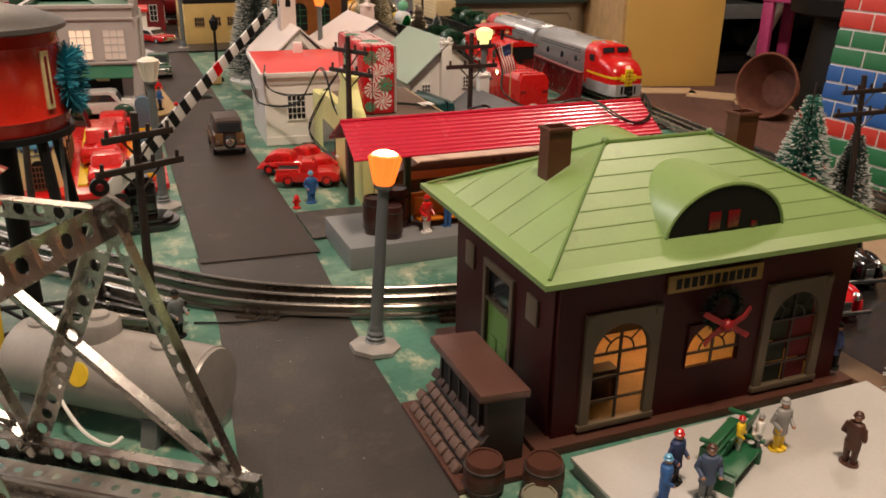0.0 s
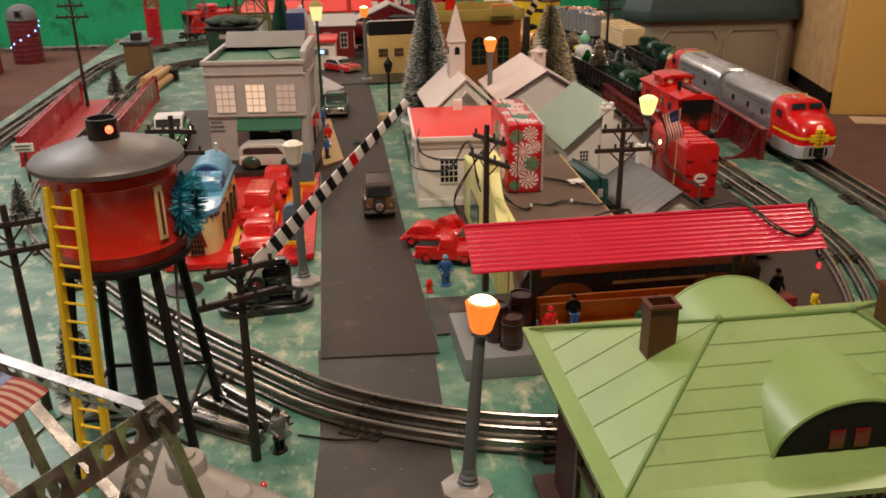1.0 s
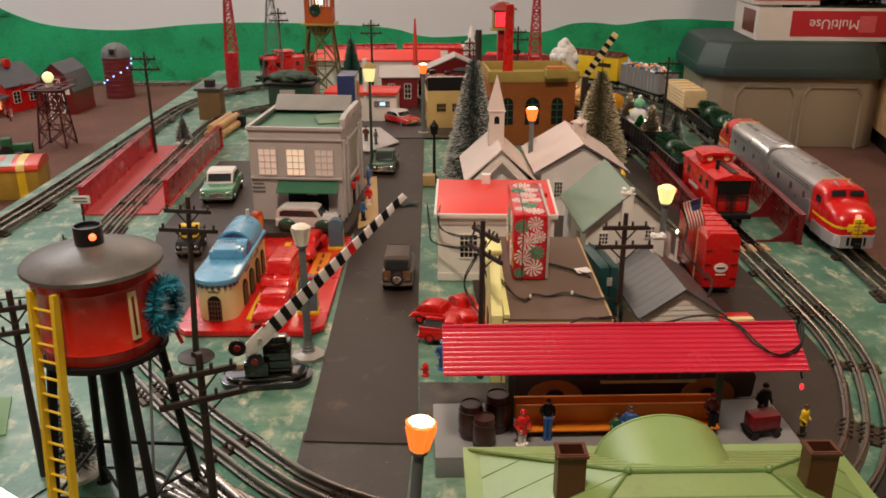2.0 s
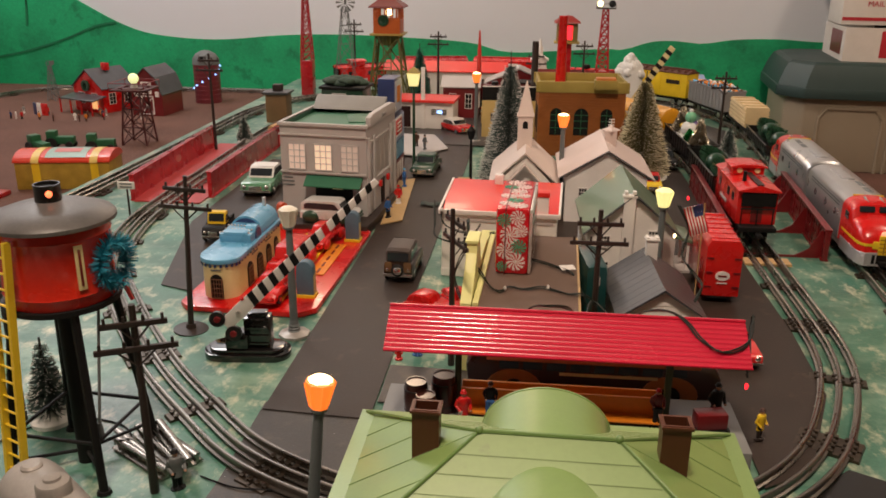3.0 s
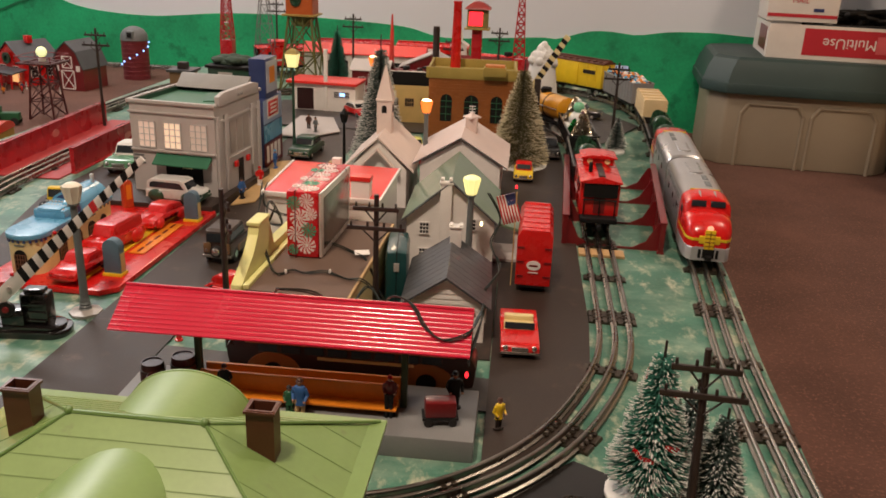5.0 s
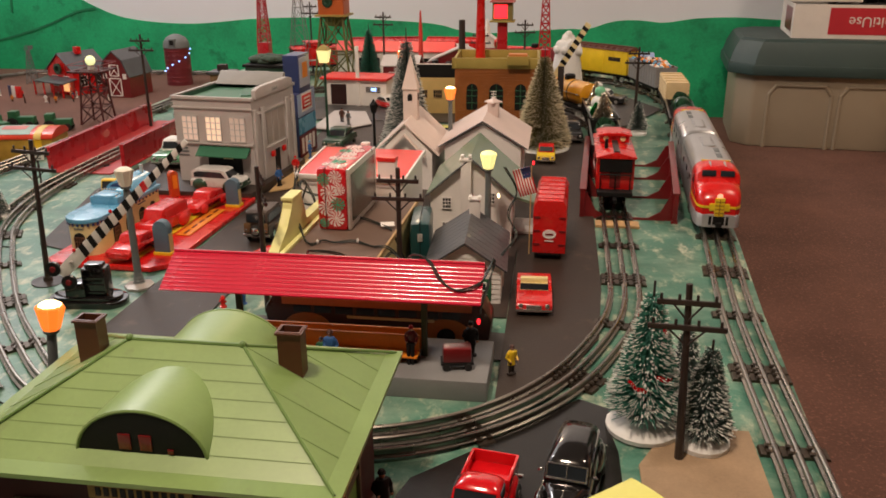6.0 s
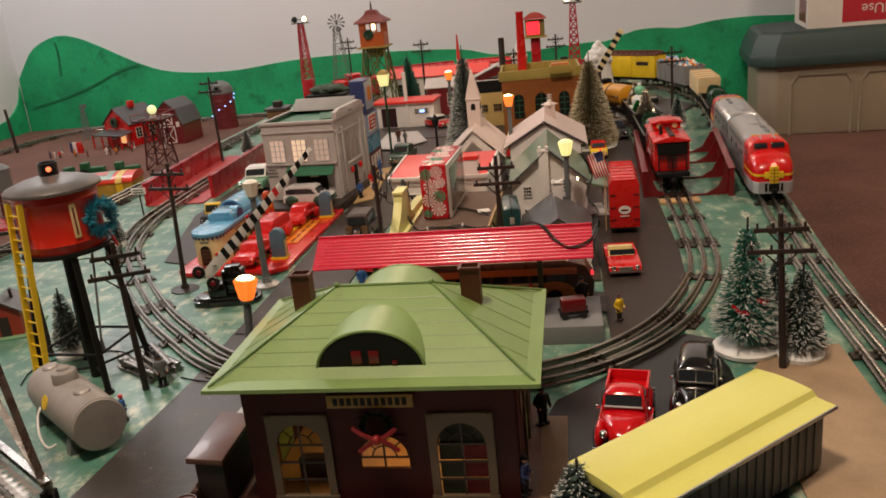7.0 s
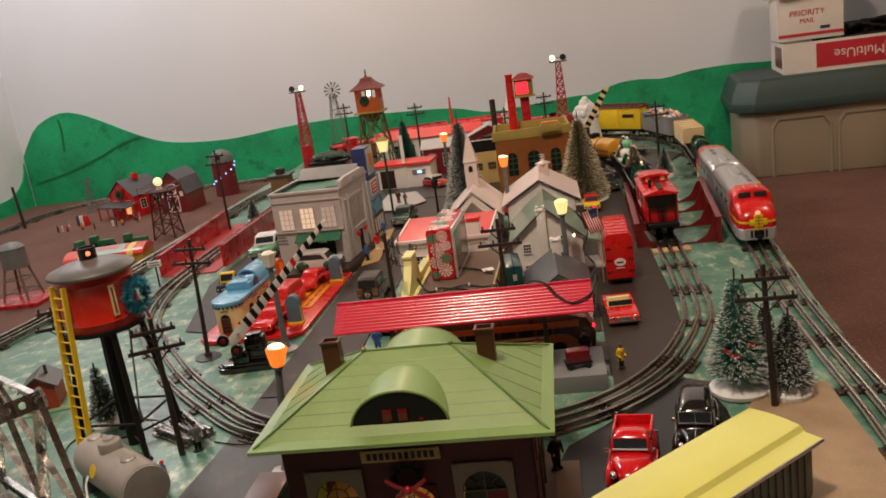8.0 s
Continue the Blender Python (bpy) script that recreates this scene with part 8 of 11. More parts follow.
def yellow_carriage():
    top = thing("toy_carriage", "grey toy carriage with a wide lemon yellow roof", "toy carriage", pose(0.484, 0.452, 0.0, 0, 0, 41.2))
    L, W, c = 0.184, 0.060, -0.0075
    bm = B()
    box(bm, (c, 0.003, 0.028), (L, W, 0.052), bev=0.004)
    part("body", bm, shade("carriage_grey", C(96, 100, 100), 0.45), top, "ribbed grey side walls")
    for k in range(18):
        for s in (-1, 1):
            boxed("side_rib", MIDGREY, top, (c - L / 2 + 0.012 + k * (L - 0.024) / 17, 0.003 + s * (W / 2 + 0.0004), 0.028), (0.0022, 0.0012, 0.046))
    for z in (0.012, 0.019, 0.026):
        boxed("end_rib", MIDGREY, top, (c - L / 2 - 0.0006, 0.003, z), (0.0016, W - 0.004, 0.003), bev=0.0005)
    # a shallow arch with a step down to a lower strip on one side
    bm = B()
    n = 14
    prof = [(0.0370, 0.0525), (0.0370, 0.0580)] + [(0.0368 - 0.0490 * k / n, 0.0590 + 0.0016 * math.sin(math.pi * k / n)) for k in range(n + 1)]
    prof += [(-0.0150, 0.0546), (-0.0168, 0.0543), (-0.0318, 0.0538), (-0.0318, 0.0525)]
    prism(bm, prof[::-1], side(c - L / 2 - 0.006), L + 0.012, 0.0005)
    roof = part("roof", bm, LEMON, top, "glossy lemon yellow roof with a stepped edge", sharp=20)
    for y in (-0.0327, 0.0378):
        boxed("gutter", SILVER, roof, (c, y, 0.0532), (L + 0.010, 0.0014, 0.003), bev=0.0005)


yellow_carriage()

# ---- plate girder bridges over the inner track ----
def plate_girder(x0, y0, x1, y1, h, mat, holes, label):
    a, b = Vector((x0, y0, 0)), Vector((x1, y1, 0))
    L = (b - a).length
    top = thing("girder_bridge", label, "girder bridge", pose(x0, y0, 0, 0, 0, math.degrees(math.atan2((b - a).y, (b - a).x))), "girders")
    if holes:
        bm = B()
        m = Matrix(((1, 0, 0, 0), (0, 0, -1, 0.0008), (0, 1, 0, h / 2), (0, 0, 0, 1)))
        perforated(bm, L, h - 0.004, 0.0135, 0.0036, m, 0.0016, rows=3)
        bmesh.ops.remove_doubles(bm, verts=bm.verts, dist=0.00002)
        part("web", bm, mat, top)
    else:
        boxed("web", mat, top, (L / 2, 0, h / 2), (L, 0.0022, h))
    for z in (0.0012, h - 0.0012):
        boxed("flange", mat, top, (L / 2, 0, z), (L, 0.010, 0.0024), bev=0.0006)
    n = max(4, round(L / 0.045)) if holes else 1
    for k in range(n + 1):
        boxed("stiffener", mat, top, (0.002 + k * (L - 0.004) / n, 0, h / 2), (0.0026, 0.0072, h - 0.003), bev=0.0004)
    if not holes:
        for s in (-1, 1):
            bm = B()
            lathe(bm, [(0.009, 0), (0.0088, 0.0006)], seg=14, m=pose(L * 0.5, s * 0.0012, h * 0.5, -90 * s) @ Matrix.Diagonal((1.5, 0.8, 1, 1)))
            part("badge", bm, shade("girder_badge", C(196, 120, 110), 0.4), top)
    return top


plate_girder(-0.432, 1.425, -0.452, 1.865, 0.046, GIRDER, False, "red plate girder beside the west track")
plate_girder(-0.310, 1.46, -0.312, 1.88, 0.046, GIRDER, False, "red plate girder beside the bank lot")
bm = B()
prism(bm, [(-0.428, 1.42), (-0.314, 1.42), (-0.314, 1.88), (-0.446, 1.88)], pose(0, 0, 0.0004), 0.0022)
setting("bridge_floor", bm, shade("bridge_floor_red", C(176, 60, 60), 0.5), "faded red deck plate between the girders", "bridge deck")
plate_girder(0.512, 1.268, 0.528, 1.63, 0.046, DARKRED, True, "dark red perforated girder beside the east road")
plate_girder(0.645, 1.258, 0.676, 1.60, 0.046, DARKRED, True, "dark red perforated girder between the tracks")
def cross_frame(y, x0, x1):
    """A dark red plate across the bridge: high at both girders, a low web under the rails."""
    mid, w = (x0 + x1) / 2, (x1 - x0) / 2
    bm = B()
    prism(bm, [(-w, 0.0), (w, 0.0), (w, 0.040), (w * 0.93, 0.040), (w * 0.72, 0.013), (w * 0.45, 0.0034), (-w * 0.45, 0.0034), (-w * 0.72, 0.013), (-w * 0.93, 0.040), (-w, 0.040)], front(y + 0.001, mid), 0.002)
    o = part("cross_frame", bm, DARKRED)
    return tagged(o, "dark red sheet cross frame under the bridge rails", "bridge frame", "bridge frames")


for y in (1.272, 1.385, 1.50, 1.59):
    f = (y - 1.258) / 0.342
    cross_frame(y, 0.513 + 0.014 * f, 0.643 + 0.030 * f)
for y, h in ((1.24, 0.024), (1.44, 0.012), (1.57, 0.010)):
    tagged(boxed("wood_plank", WOOD, None, (0.562, y, 0.0022), (0.062, h, 0.0040), bev=0.0005), "raw wooden plank under the rails", "plank", "planks")
# ---- trains ----
def spot(line, s):
    """Place and heading on a track, s metres along it."""
    i = min(max(int(s / 0.012), 1), len(line) - 3)
    f = s / 0.012 - int(s / 0.012)
    p = line[i].lerp(line[i + 1], f)
    d = line[i + 2] - line[i - 1]
    return p, math.degrees(math.atan2(d.y, d.x))


def along(line, test):
    return min(range(len(line)), key=lambda i: test(line[i])) * 0.012


RT = 0.0118


def truck(parent, x, wide=0.03, mat=SOOT):
    bm = B()
    for s in (-1, 1):
        box(bm, (x, s * wide * 0.5, 0.0085), (0.040, 0.004, 0.006), bev=0.0008)
        box(bm, (x, s * wide * 0.5, 0.012), (0.014, 0.005, 0.006), bev=0.0008)
    box(bm, (x, 0, 0.011), (0.012, wide, 0.005))
    t = part("truck", bm, mat, parent)
    for dx in (-0.012, 0.012):
        for s in (-1, 1):
            bm = B()
            lathe(bm, [(0.0078, -0.0008), (0.0078, 0.0006), (0.0068, 0.0008), (0.0068, 0.003)], seg=16, m=pose(x + dx, s * 0.0165, 0.0075, 90 if s > 0 else -90))
            part("wheel", bm, STEEL, t)
    return t


def rolling(name, label, line, s, flip=False, category="toy train car"):
    p, a = spot(line, s)
    return thing(name, label, category, pose(p.x, p.y, RT, 0, 0, a + (180 if flip else 0)), "toy trains")


def loft(bm, secs, n=14):
    """Skin over sections (x, half width, foot z, top z, squareness)."""
    rings = []
    for x, w, z0, z1, sq in secs:
        pts = [(-w, z0)]
        zs = z0 + (z1 - z0) * sq
        for k in range(n + 1):
            a = math.pi * (1 - k / n)
            c, s = math.cos(a), math.sin(a)
            pts.append((w * math.copysign(abs(c) ** 0.75, c), zs + (z1 - zs) * abs(s) ** 0.8))
        pts.append((w, z0))
        rings.append([bm.verts.new((x, y, z)) for y, z in pts])
    for a, b in zip(rings, rings[1:]):
        for k in range(len(a)):
            q = (k + 1) % len(a)
            bm.faces.new((a[k], a[q], b[q], b[k]))
    bm.faces.new(rings[0])
    bm.faces.new(rings[-1][::-1])


def diesel(line, s, flip, label):
    """A streamlined diesel: silver body with a red, yellow-banded nose towards +x."""
    top = rolling("toy_diesel", label, line, s, flip, "toy locomotive")
    W, z0, z1 = 0.031, 0.014, 0.078
    bm = B()
    loft(bm, [(-0.138, W * 0.96, z0, z1 - 0.003, 0.72), (-0.134, W, z0, z1, 0.72), (0.050, W, z0, z1, 0.72)])
    part("body", bm, SILVER, top, "silver carbody")
    bm = B()
    loft(bm, [(0.050, W * 1.004, z0, z1 + 0.0004, 0.72), (0.082, W * 1.004, z0, z1 + 0.0004, 0.72), (0.089, W * 1.0, z0, z1 - 0.003, 0.72), (0.0945, W * 0.995, z0, z1 - 0.0155, 0.70), (0.108, W * 0.985, z0, z1 - 0.0175, 0.66), (0.122, W * 0.95, z0, z1 - 0.022, 0.62), (0.131, W * 0.87, z0 + 0.002, z1 - 0.029, 0.6), (0.1365, W * 0.70, z0 + 0.006, z1 - 0.038, 0.6)])
    nose = part("nose", bm, RED, top, "glossy red nose")
    bm = B()
    loft(bm, [(-0.139, W * 0.97, 0.007, 0.0145, 0.9), (0.060, W * 1.0, 0.007, 0.0145, 0.9)])
    part("skirt", bm, shade("skirt_grey", C(150, 148, 146), 0.45, 0.3), top)
    bm = B()
    loft(bm, [(0.060, W * 1.01, 0.005, 0.0240, 0.9), (0.108, W * 1.0, 0.005, 0.0240, 0.9), (0.124, W * 0.95, 0.005, 0.0240, 0.9), (0.1335, W * 0.86, 0.005, 0.0238, 0.9), (0.1385, W * 0.70, 0.005, 0.0230, 0.9)])
    pilot = part("pilot", bm, shade("pilot_silver", C(186, 186, 188), 0.35, 0.4), top, "silver pilot with dark openings")
    boxed("pilot_opening", SOOT, pilot, (0.1388, 0, 0.0145), (0.0012, 0.026, 0.012), bev=0.0004)
    boxed("pilot_post", pilot.data.materials[0], pilot, (0.1394, 0.0085, 0.0145), (0.001, 0.0016, 0.012))
    boxed("pilot_post", pilot.data.materials[0], pilot, (0.1394, -0.0085, 0.0145), (0.001, 0.0016, 0.012))
    bm = B()
    loft(bm, [(0.060, W * 1.008, 0.0315, 0.0350, 0.9), (0.094, W * 1.002, 0.0315, 0.0350, 0.9), (0.108, W * 0.993, 0.0315, 0.0350, 0.9), (0.122, W * 0.962, 0.0315, 0.0350, 0.9), (0.1314, W * 0.884, 0.0315, 0.0350, 0.9), (0.1372, W * 0.71, 0.0315, 0.0350, 0.9)])
    part("nose_band", bm, YELLOW, nose)
    bm = B()
    box(bm, (0.1374, 0, 0.0335), (0.0034, 0.0130, 0.0260), bev=0.001)
    box(bm, (0.1368, 0, 0.0332), (0.0026, 0.0270, 0.0105), bev=0.001)
    part("nose_emblem", bm, YELLOW, nose, "yellow nose emblem")
    for k in range(4):
        boxed("emblem_bar", DARKRED, nose, (0.1393, 0, 0.0255 + 0.0053 * k), (0.0006, 0.0124, 0.0007))
    boxed("emblem_bar", DARKRED, nose, (0.1393, 0, 0.0335), (0.0006, 0.0007, 0.0240))
    bm = B()
    lathe(bm, [(0.0042, 0), (0.0038, 0.003)], seg=14, m=pose(0.1325, 0, 0.0470, 0, 62))
    part("headlight", bm, glow("headlamp", (1.0, 0.45, 0.3), 0.5), nose)
    for s in (-1, 1):
        bm = B()
        box(bm, (0.0918, s * 0.0125, 0.0690), (0.003, 0.0195, 0.0085), bev=0.001, ry=-24)
        part("windshield", bm, AUTOGLASS, nose)
        boxed("side_window", AUTOGLASS, nose, (0.074, s * W * 1.002, 0.056), (0.016, 0.001, 0.010))
        for x in (-0.085, -0.03, 0.02):
            bm = B()
            lathe(bm, [(0.0055, 0), (0.005, 0.0008)], seg=14, m=pose(x, s * W * 0.998, 0.046, -90 * s))
            part("porthole", bm, AUTOGLASS, top)
        for z in (0.058, 0.062):
            boxed("grille", MIDGREY, top, (-0.04, s * W * 0.985, z), (0.15, 0.001, 0.0022))
        boxed("ladder", SILVER, top, (0.045, s * W * 1.01, 0.030), (0.008, 0.001, 0.030))
        bm = B()
        rod(bm, (0.066, s * 0.010, z1 + 0.001), (0.084, s * 0.010, z1 - 0.002), 0.0016, 8)
        part("horn", bm, SILVER, top)
    boxed("nose_stripe", YELLOW, top, (0.0498, 0, z1 - 0.0006), (0.002, 0.040, 0.0016))
    for x in (-0.10, -0.082, -0.064, -0.046):
        bm = B()
        lathe(bm, [(0.0105, 0), (0.0100, 0.002), (0.006, 0.0032), (0.002, 0.0034)], c=(x, 0, z1 - 0.0006), seg=18)
        part("roof_fan", bm, SILVER, top)
    for x in (-0.015, 0.02):
        boxed("roof_grille", MIDGREY, top, (x, 0.008, z1 - 0.0003), (0.026, 0.008, 0.0012), bev=0.0003)
    boxed("coupler", SOOT, top, (0.142, 0, 0.010), (0.010, 0.008, 0.006), bev=0.001)
    truck(top, 0.082, 0.046, MIDGREY)
    truck(top, -0.088, 0.046, MIDGREY)
    return top


def flat_base(top, L, mat=SOOT, W=0.052):
    boxed("underframe", mat, top, (0, 0, 0.0185), (L, W, 0.007), bev=0.001)
    truck(top, L * 0.34)
    truck(top, -L * 0.34)
    for s in (-1, 1):
        boxed("coupler", SOOT, top, (s * (L / 2 + 0.006), 0, 0.012), (0.014, 0.006, 0.006), bev=0.001)


def boxcar(line, s, L, side_mat, roof_mat, door_mat, label, flip=False, H=0.066):
    top = rolling("toy_boxcar", label, line, s, flip)
    flat_base(top, L)
    boxed("body", side_mat, top, (0, 0, 0.022 + H / 2), (L, 0.056, H), bev=0.001)
    bm = B()
    prism(bm, [(-0.030, 0.022 + H), (0, 0.030 + H), (0.030, 0.022 + H), (0.030, 0.020 + H), (-0.030, 0.020 + H)], side(-L / 2 - 0.002), L + 0.004, 0.0006)
    part("roof", bm, roof_mat, top)
    boxed("roof_walk", roof_mat, top, (0, 0, 0.0312 + H), (L, 0.009, 0.0018))
    for k in range(10):
        boxed("roof_rib", roof_mat, top, (-L / 2 + (k + 0.5) * L / 10, 0, 0.0268 + H), (0.0022, 0.056, 0.0026))
    for q in (-1, 1):
        boxed("door", door_mat, top, (0, q * 0.0288, 0.022 + H * 0.47), (0.05, 0.0022, H * 0.86), bev=0.0005)
        for k in (-3, -2, 2, 3):
            boxed("side_rib", side_mat, top, (k * L / 7.4, q * 0.0286, 0.022 + H / 2), (0.0024, 0.0014, H - 0.004))
        boxed("lettering_bar", DARK, top, (-L * 0.30, q * 0.0292, 0.022 + H * 0.62), (L * 0.2, 0.0006, H * 0.16))
        boxed("ladder", side_mat, top, (L * 0.46, q * 0.0292, 0.022 + H / 2), (0.010, 0.002, H * 0.86))
    return top


def gondola(line, s, L, mat, label, flip=False, H=0.028, name="toy_gondola"):
    top = rolling(name, label, line, s, flip)
    flat_base(top, L)
    bm = B()
    for c, z in (((0, 0.027, 0.022 + H / 2), (L, 0.002, H)), ((0, -0.027, 0.022 + H / 2), (L, 0.002, H)), ((L / 2 - 0.001, 0, 0.022 + H / 2), (0.002, 0.052, H)), ((-L / 2 + 0.001, 0, 0.022 + H / 2), (0.002, 0.052, H))):
        box(bm, c, z)
    part("tub", bm, mat, top)
    for q in (-1, 1):
        boxed("rim", mat, top, (0, q * 0.028, 0.022 + H), (L + 0.002, 0.004, 0.002), bev=0.0004)
        for k in range(11):
            boxed("stake", mat, top, (-L / 2 + (k + 0.5) * L / 11, q * 0.0285, 0.021 + H / 2), (0.003, 0.0018, H * 0.9))
    return top


def tank_car(line, s, L, mat, label, flip=False):
    top = rolling("toy_tank_car", label, line, s, flip)
    flat_base(top, L)
    r = 0.0265
    bm = B()
    lathe(bm, [(r * 0.3, -L * 0.47), (r * 0.8, -L * 0.462), (r, -L * 0.44), (r, L * 0.44), (r * 0.8, L * 0.462), (r * 0.3, L * 0.47)], seg=28, m=Matrix.Translation((0, 0, 0.048)) @ Matrix.Rotation(radians(90), 4, "Y"))
    part("tank", bm, mat, top)
    bm = B()
    lathe(bm, [(0.0125, 0), (0.0125, 0.010), (0.010, 0.012), (0.003, 0.013)], c=(0, 0, 0.072), seg=18)
    part("dome", bm, SOOT, top)
    for x in (-0.03, 0.03):
        bm = B()
        lathe(bm, [(r * 1.015, -0.002), (r * 1.015, 0.002)], seg=28, m=Matrix.Translation((x, 0, 0.048)) @ Matrix.Rotation(radians(90), 4, "Y"))
        part("band", bm, SOOT, top)
    bm = B()
    for q in (-1, 1):
        rod(bm, (-L * 0.45, q * 0.029, 0.050), (L * 0.45, q * 0.029, 0.050), 0.0009, 6)
    part("handrail", bm, STEEL, top)
    return top


def caboose(line, s, label, flip=False, L=0.165, mat=RED):
    top = rolling("toy_caboose", label, line, s, flip)
    flat_base(top, L + 0.02)
    boxed("body", mat, top, (0, 0, 0.048), (L * 0.90, 0.056, 0.052), bev=0.001)
    bm = B()
    prism(bm, [(-0.030, 0.073), (0, 0.081), (0.030, 0.073), (0.030, 0.071), (-0.030, 0.071)], side(-L / 2), L, 0.0006)
    part("roof", bm, mat, top)
    boxed("roof_walk", DARK, top, (-L * 0.26, 0, 0.0815), (L * 0.46, 0.009, 0.0018))
    boxed("roof_walk", DARK, top, (L * 0.36, 0, 0.0815), (L * 0.24, 0.009, 0.0018))
    boxed("cupola", mat, top, (L * 0.10, 0, 0.0845), (0.040, 0.046, 0.013), bev=0.001)
    bm = B()
    prism(bm, [(-0.027, 0.0905), (-0.012, 0.094), (0.012, 0.094), (0.027, 0.0905), (0.027, 0.089), (-0.027, 0.089)], side(L * 0.10 - 0.024), 0.048, 0.0005)
    part("cupola_roof", bm, mat, top)
    for sx in (-1, 1):
        for y in (-0.013, 0.013):
            bm = B()
            lathe(bm, [(0.0042, -0.0006), (0.0042, 0.0006)], seg=12, m=pose(L * 0.10 + sx * 0.0203, y, 0.0845, 0, 90))
            part("cupola_window", bm, CREAM, top, "round cream cupola window")
    for sx in (-1, 1):
        boxed("end_opening", SOOT, top, (sx * L * 0.485, 0, 0.060), (0.0012, 0.048, 0.020))
    bm = B()
    cone(bm, (-L * 0.25, 0.014, 0.078), 0.003, 0.0026, 0.014, 10)
    part("smokejack", bm, SOOT, top)
    for q in (-1, 1):
        for x in (-0.045, -0.015, 0.045):
            boxed("window", AUTOGLASS, top, (x, q * 0.0285, 0.056), (0.010, 0.0012, 0.012))
        boxed("lettering_bar", LIGHTGREY, top, (0.015, q * 0.0286, 0.038), (0.045, 0.0006, 0.005))
        bm = B()
        for y in (-0.022, 0.0, 0.022):
            rod(bm, (q * L * 0.48, y, 0.022), (q * L * 0.48, y, 0.046), 0.0009, 6)
        rod(bm, (q * L * 0.48, -0.024, 0.046), (q * L * 0.48, 0.024, 0.046), 0.0009, 6)
        part("end_rail", bm, SOOT, top)
        boxed("end_door", DARKRED, top, (q * L * 0.452, 0, 0.044), (0.0012, 0.016, 0.038))
    return top


def steam_engine(line, s, label, flip=False):
    top = rolling("toy_locomotive", label, line, s, flip, "toy locomotive")
    boxed("underframe", SOOT, top, (0, 0, 0.017), (0.20, 0.036, 0.010), bev=0.001)
    bm = B()
    lathe(bm, [(0.016, 0.108), (0.022, 0.105), (0.0235, 0.100), (0.0235, -0.02)], seg=24, m=Matrix.Translation((0, 0, 0.046)) @ Matrix.Rotation(radians(90), 4, "Y"))
    part("boiler", bm, DARKRED, top)
    boxed("cab", DARKRED, top, (-0.055, 0, 0.052), (0.062, 0.052, 0.056), bev=0.002)
    boxed("cab_roof", SOOT, top, (-0.055, 0, 0.082), (0.070, 0.058, 0.004), bev=0.0015)
    for x, r, h in ((0.085, 0.0065, 0.018), (0.04, 0.0095, 0.012), (0.0, 0.008, 0.010)):
        bm = B()
        lathe(bm, [(r, 0), (r, h * 0.8), (r * 0.8, h)], c=(x, 0, 0.066), seg=14)
        part("stack" if x > 0.08 else "dome", bm, BLACK, top)
    bm = B()
    lathe(bm, [(0.0055, 0), (0.0055, 0.008)], seg=12, m=pose(0.106, 0, 0.066, 0, 90))
    part("headlight", bm, glow("engine_lamp", (1.0, 0.8, 0.5), 1.5), top)
    for q in (-1, 1):
        for x in (-0.05, -0.015, 0.02):
            bm = B()
            lathe(bm, [(0.0155, 0), (0.0155, 0.004)], seg=20, m=pose(x, q * 0.0165, 0.0155, 90 if q < 0 else -90))
            part("driver", bm, SOOT, top)
        bm = B()
        rod(bm, (-0.055, q * 0.0225, 0.012), (0.075, q * 0.0225, 0.014), 0.0016, 6)
        part("side_rod", bm, STEEL, top)
        boxed("window", AUTOGLASS, top, (-0.055, q * 0.0265, 0.062), (0.022, 0.001, 0.016))
    return top


def trees_load(top, z, label):
    for k, x in enumerate((-0.052, 0.045)):
        bm = B()
        rnd = random.Random(30 + k)
        for i in range(900):
            a = rnd.uniform(0, 6.283)
            f = rnd.random()
            c = Vector((x + (f - 0.5) * 0.085, 0, z + 0.020))
            d = Vector((rnd.uniform(-0.3, 0.3), math.cos(a), math.sin(a))) * (0.021 * (1.1 - 0.5 * f))
            s = Vector((0.0009, rnd.uniform(-1, 1) * 0.0009, 0))
            bm.faces.new([bm.verts.new(v) for v in (c + d * 0.1 - s, c + d * 0.1 + s, c + d + s, c + d - s)])
        t = part("evergreen_load", bm, shade("bundle_green", C(22, 74, 42), 0.8, var=0.3, scale=150), top, "dark green bundled tree load", sharp=0)
        bm = B()
        ball(bm, (x - 0.046, 0, z + 0.02), 0.0195, 1, 0.95, 0.85, 16)
        part("bundle_core", bm, DEEPGREEN, t)
        bm = B()
        lathe(bm, [(0.0095, 0), (0.0090, 0.0025)], seg=16, m=pose(x - 0.064, 0, z + 0.018, 0, -80))
        part("trunk_end", bm, CREAM, t)


# the silver diesel and its train on the outer loop
s0 = along(LINE_OUT, lambda p: abs(p.y - 1.20) + (10 if p.x < 0.4 else 0))
diesel(LINE_OUT, s0 + 0.138, True, "red and silver streamlined toy diesel locomotive on the outer loop")
diesel(LINE_OUT, s0 + 0.138 + 0.29, False, "trailing red and silver toy diesel unit on the outer loop")
s1 = s0 + 0.60
car = gondola(LINE_OUT, s1 + 0.115, 0.225, BLACK, "black toy gondola loaded with green trees", H=0.014)
trees_load(car, 0.026, "")
s1 += 0.25
crate = rolling("toy_crate_car", "toy flat car with a cream slatted wooden crate", LINE_OUT, s1 + 0.10)
flat_base(crate, 0.20)
boxed("crate", shade("crate_cream", C(214, 190, 144), 0.55), crate, (0, 0, 0.045), (0.165, 0.050, 0.046), bev=0.001)
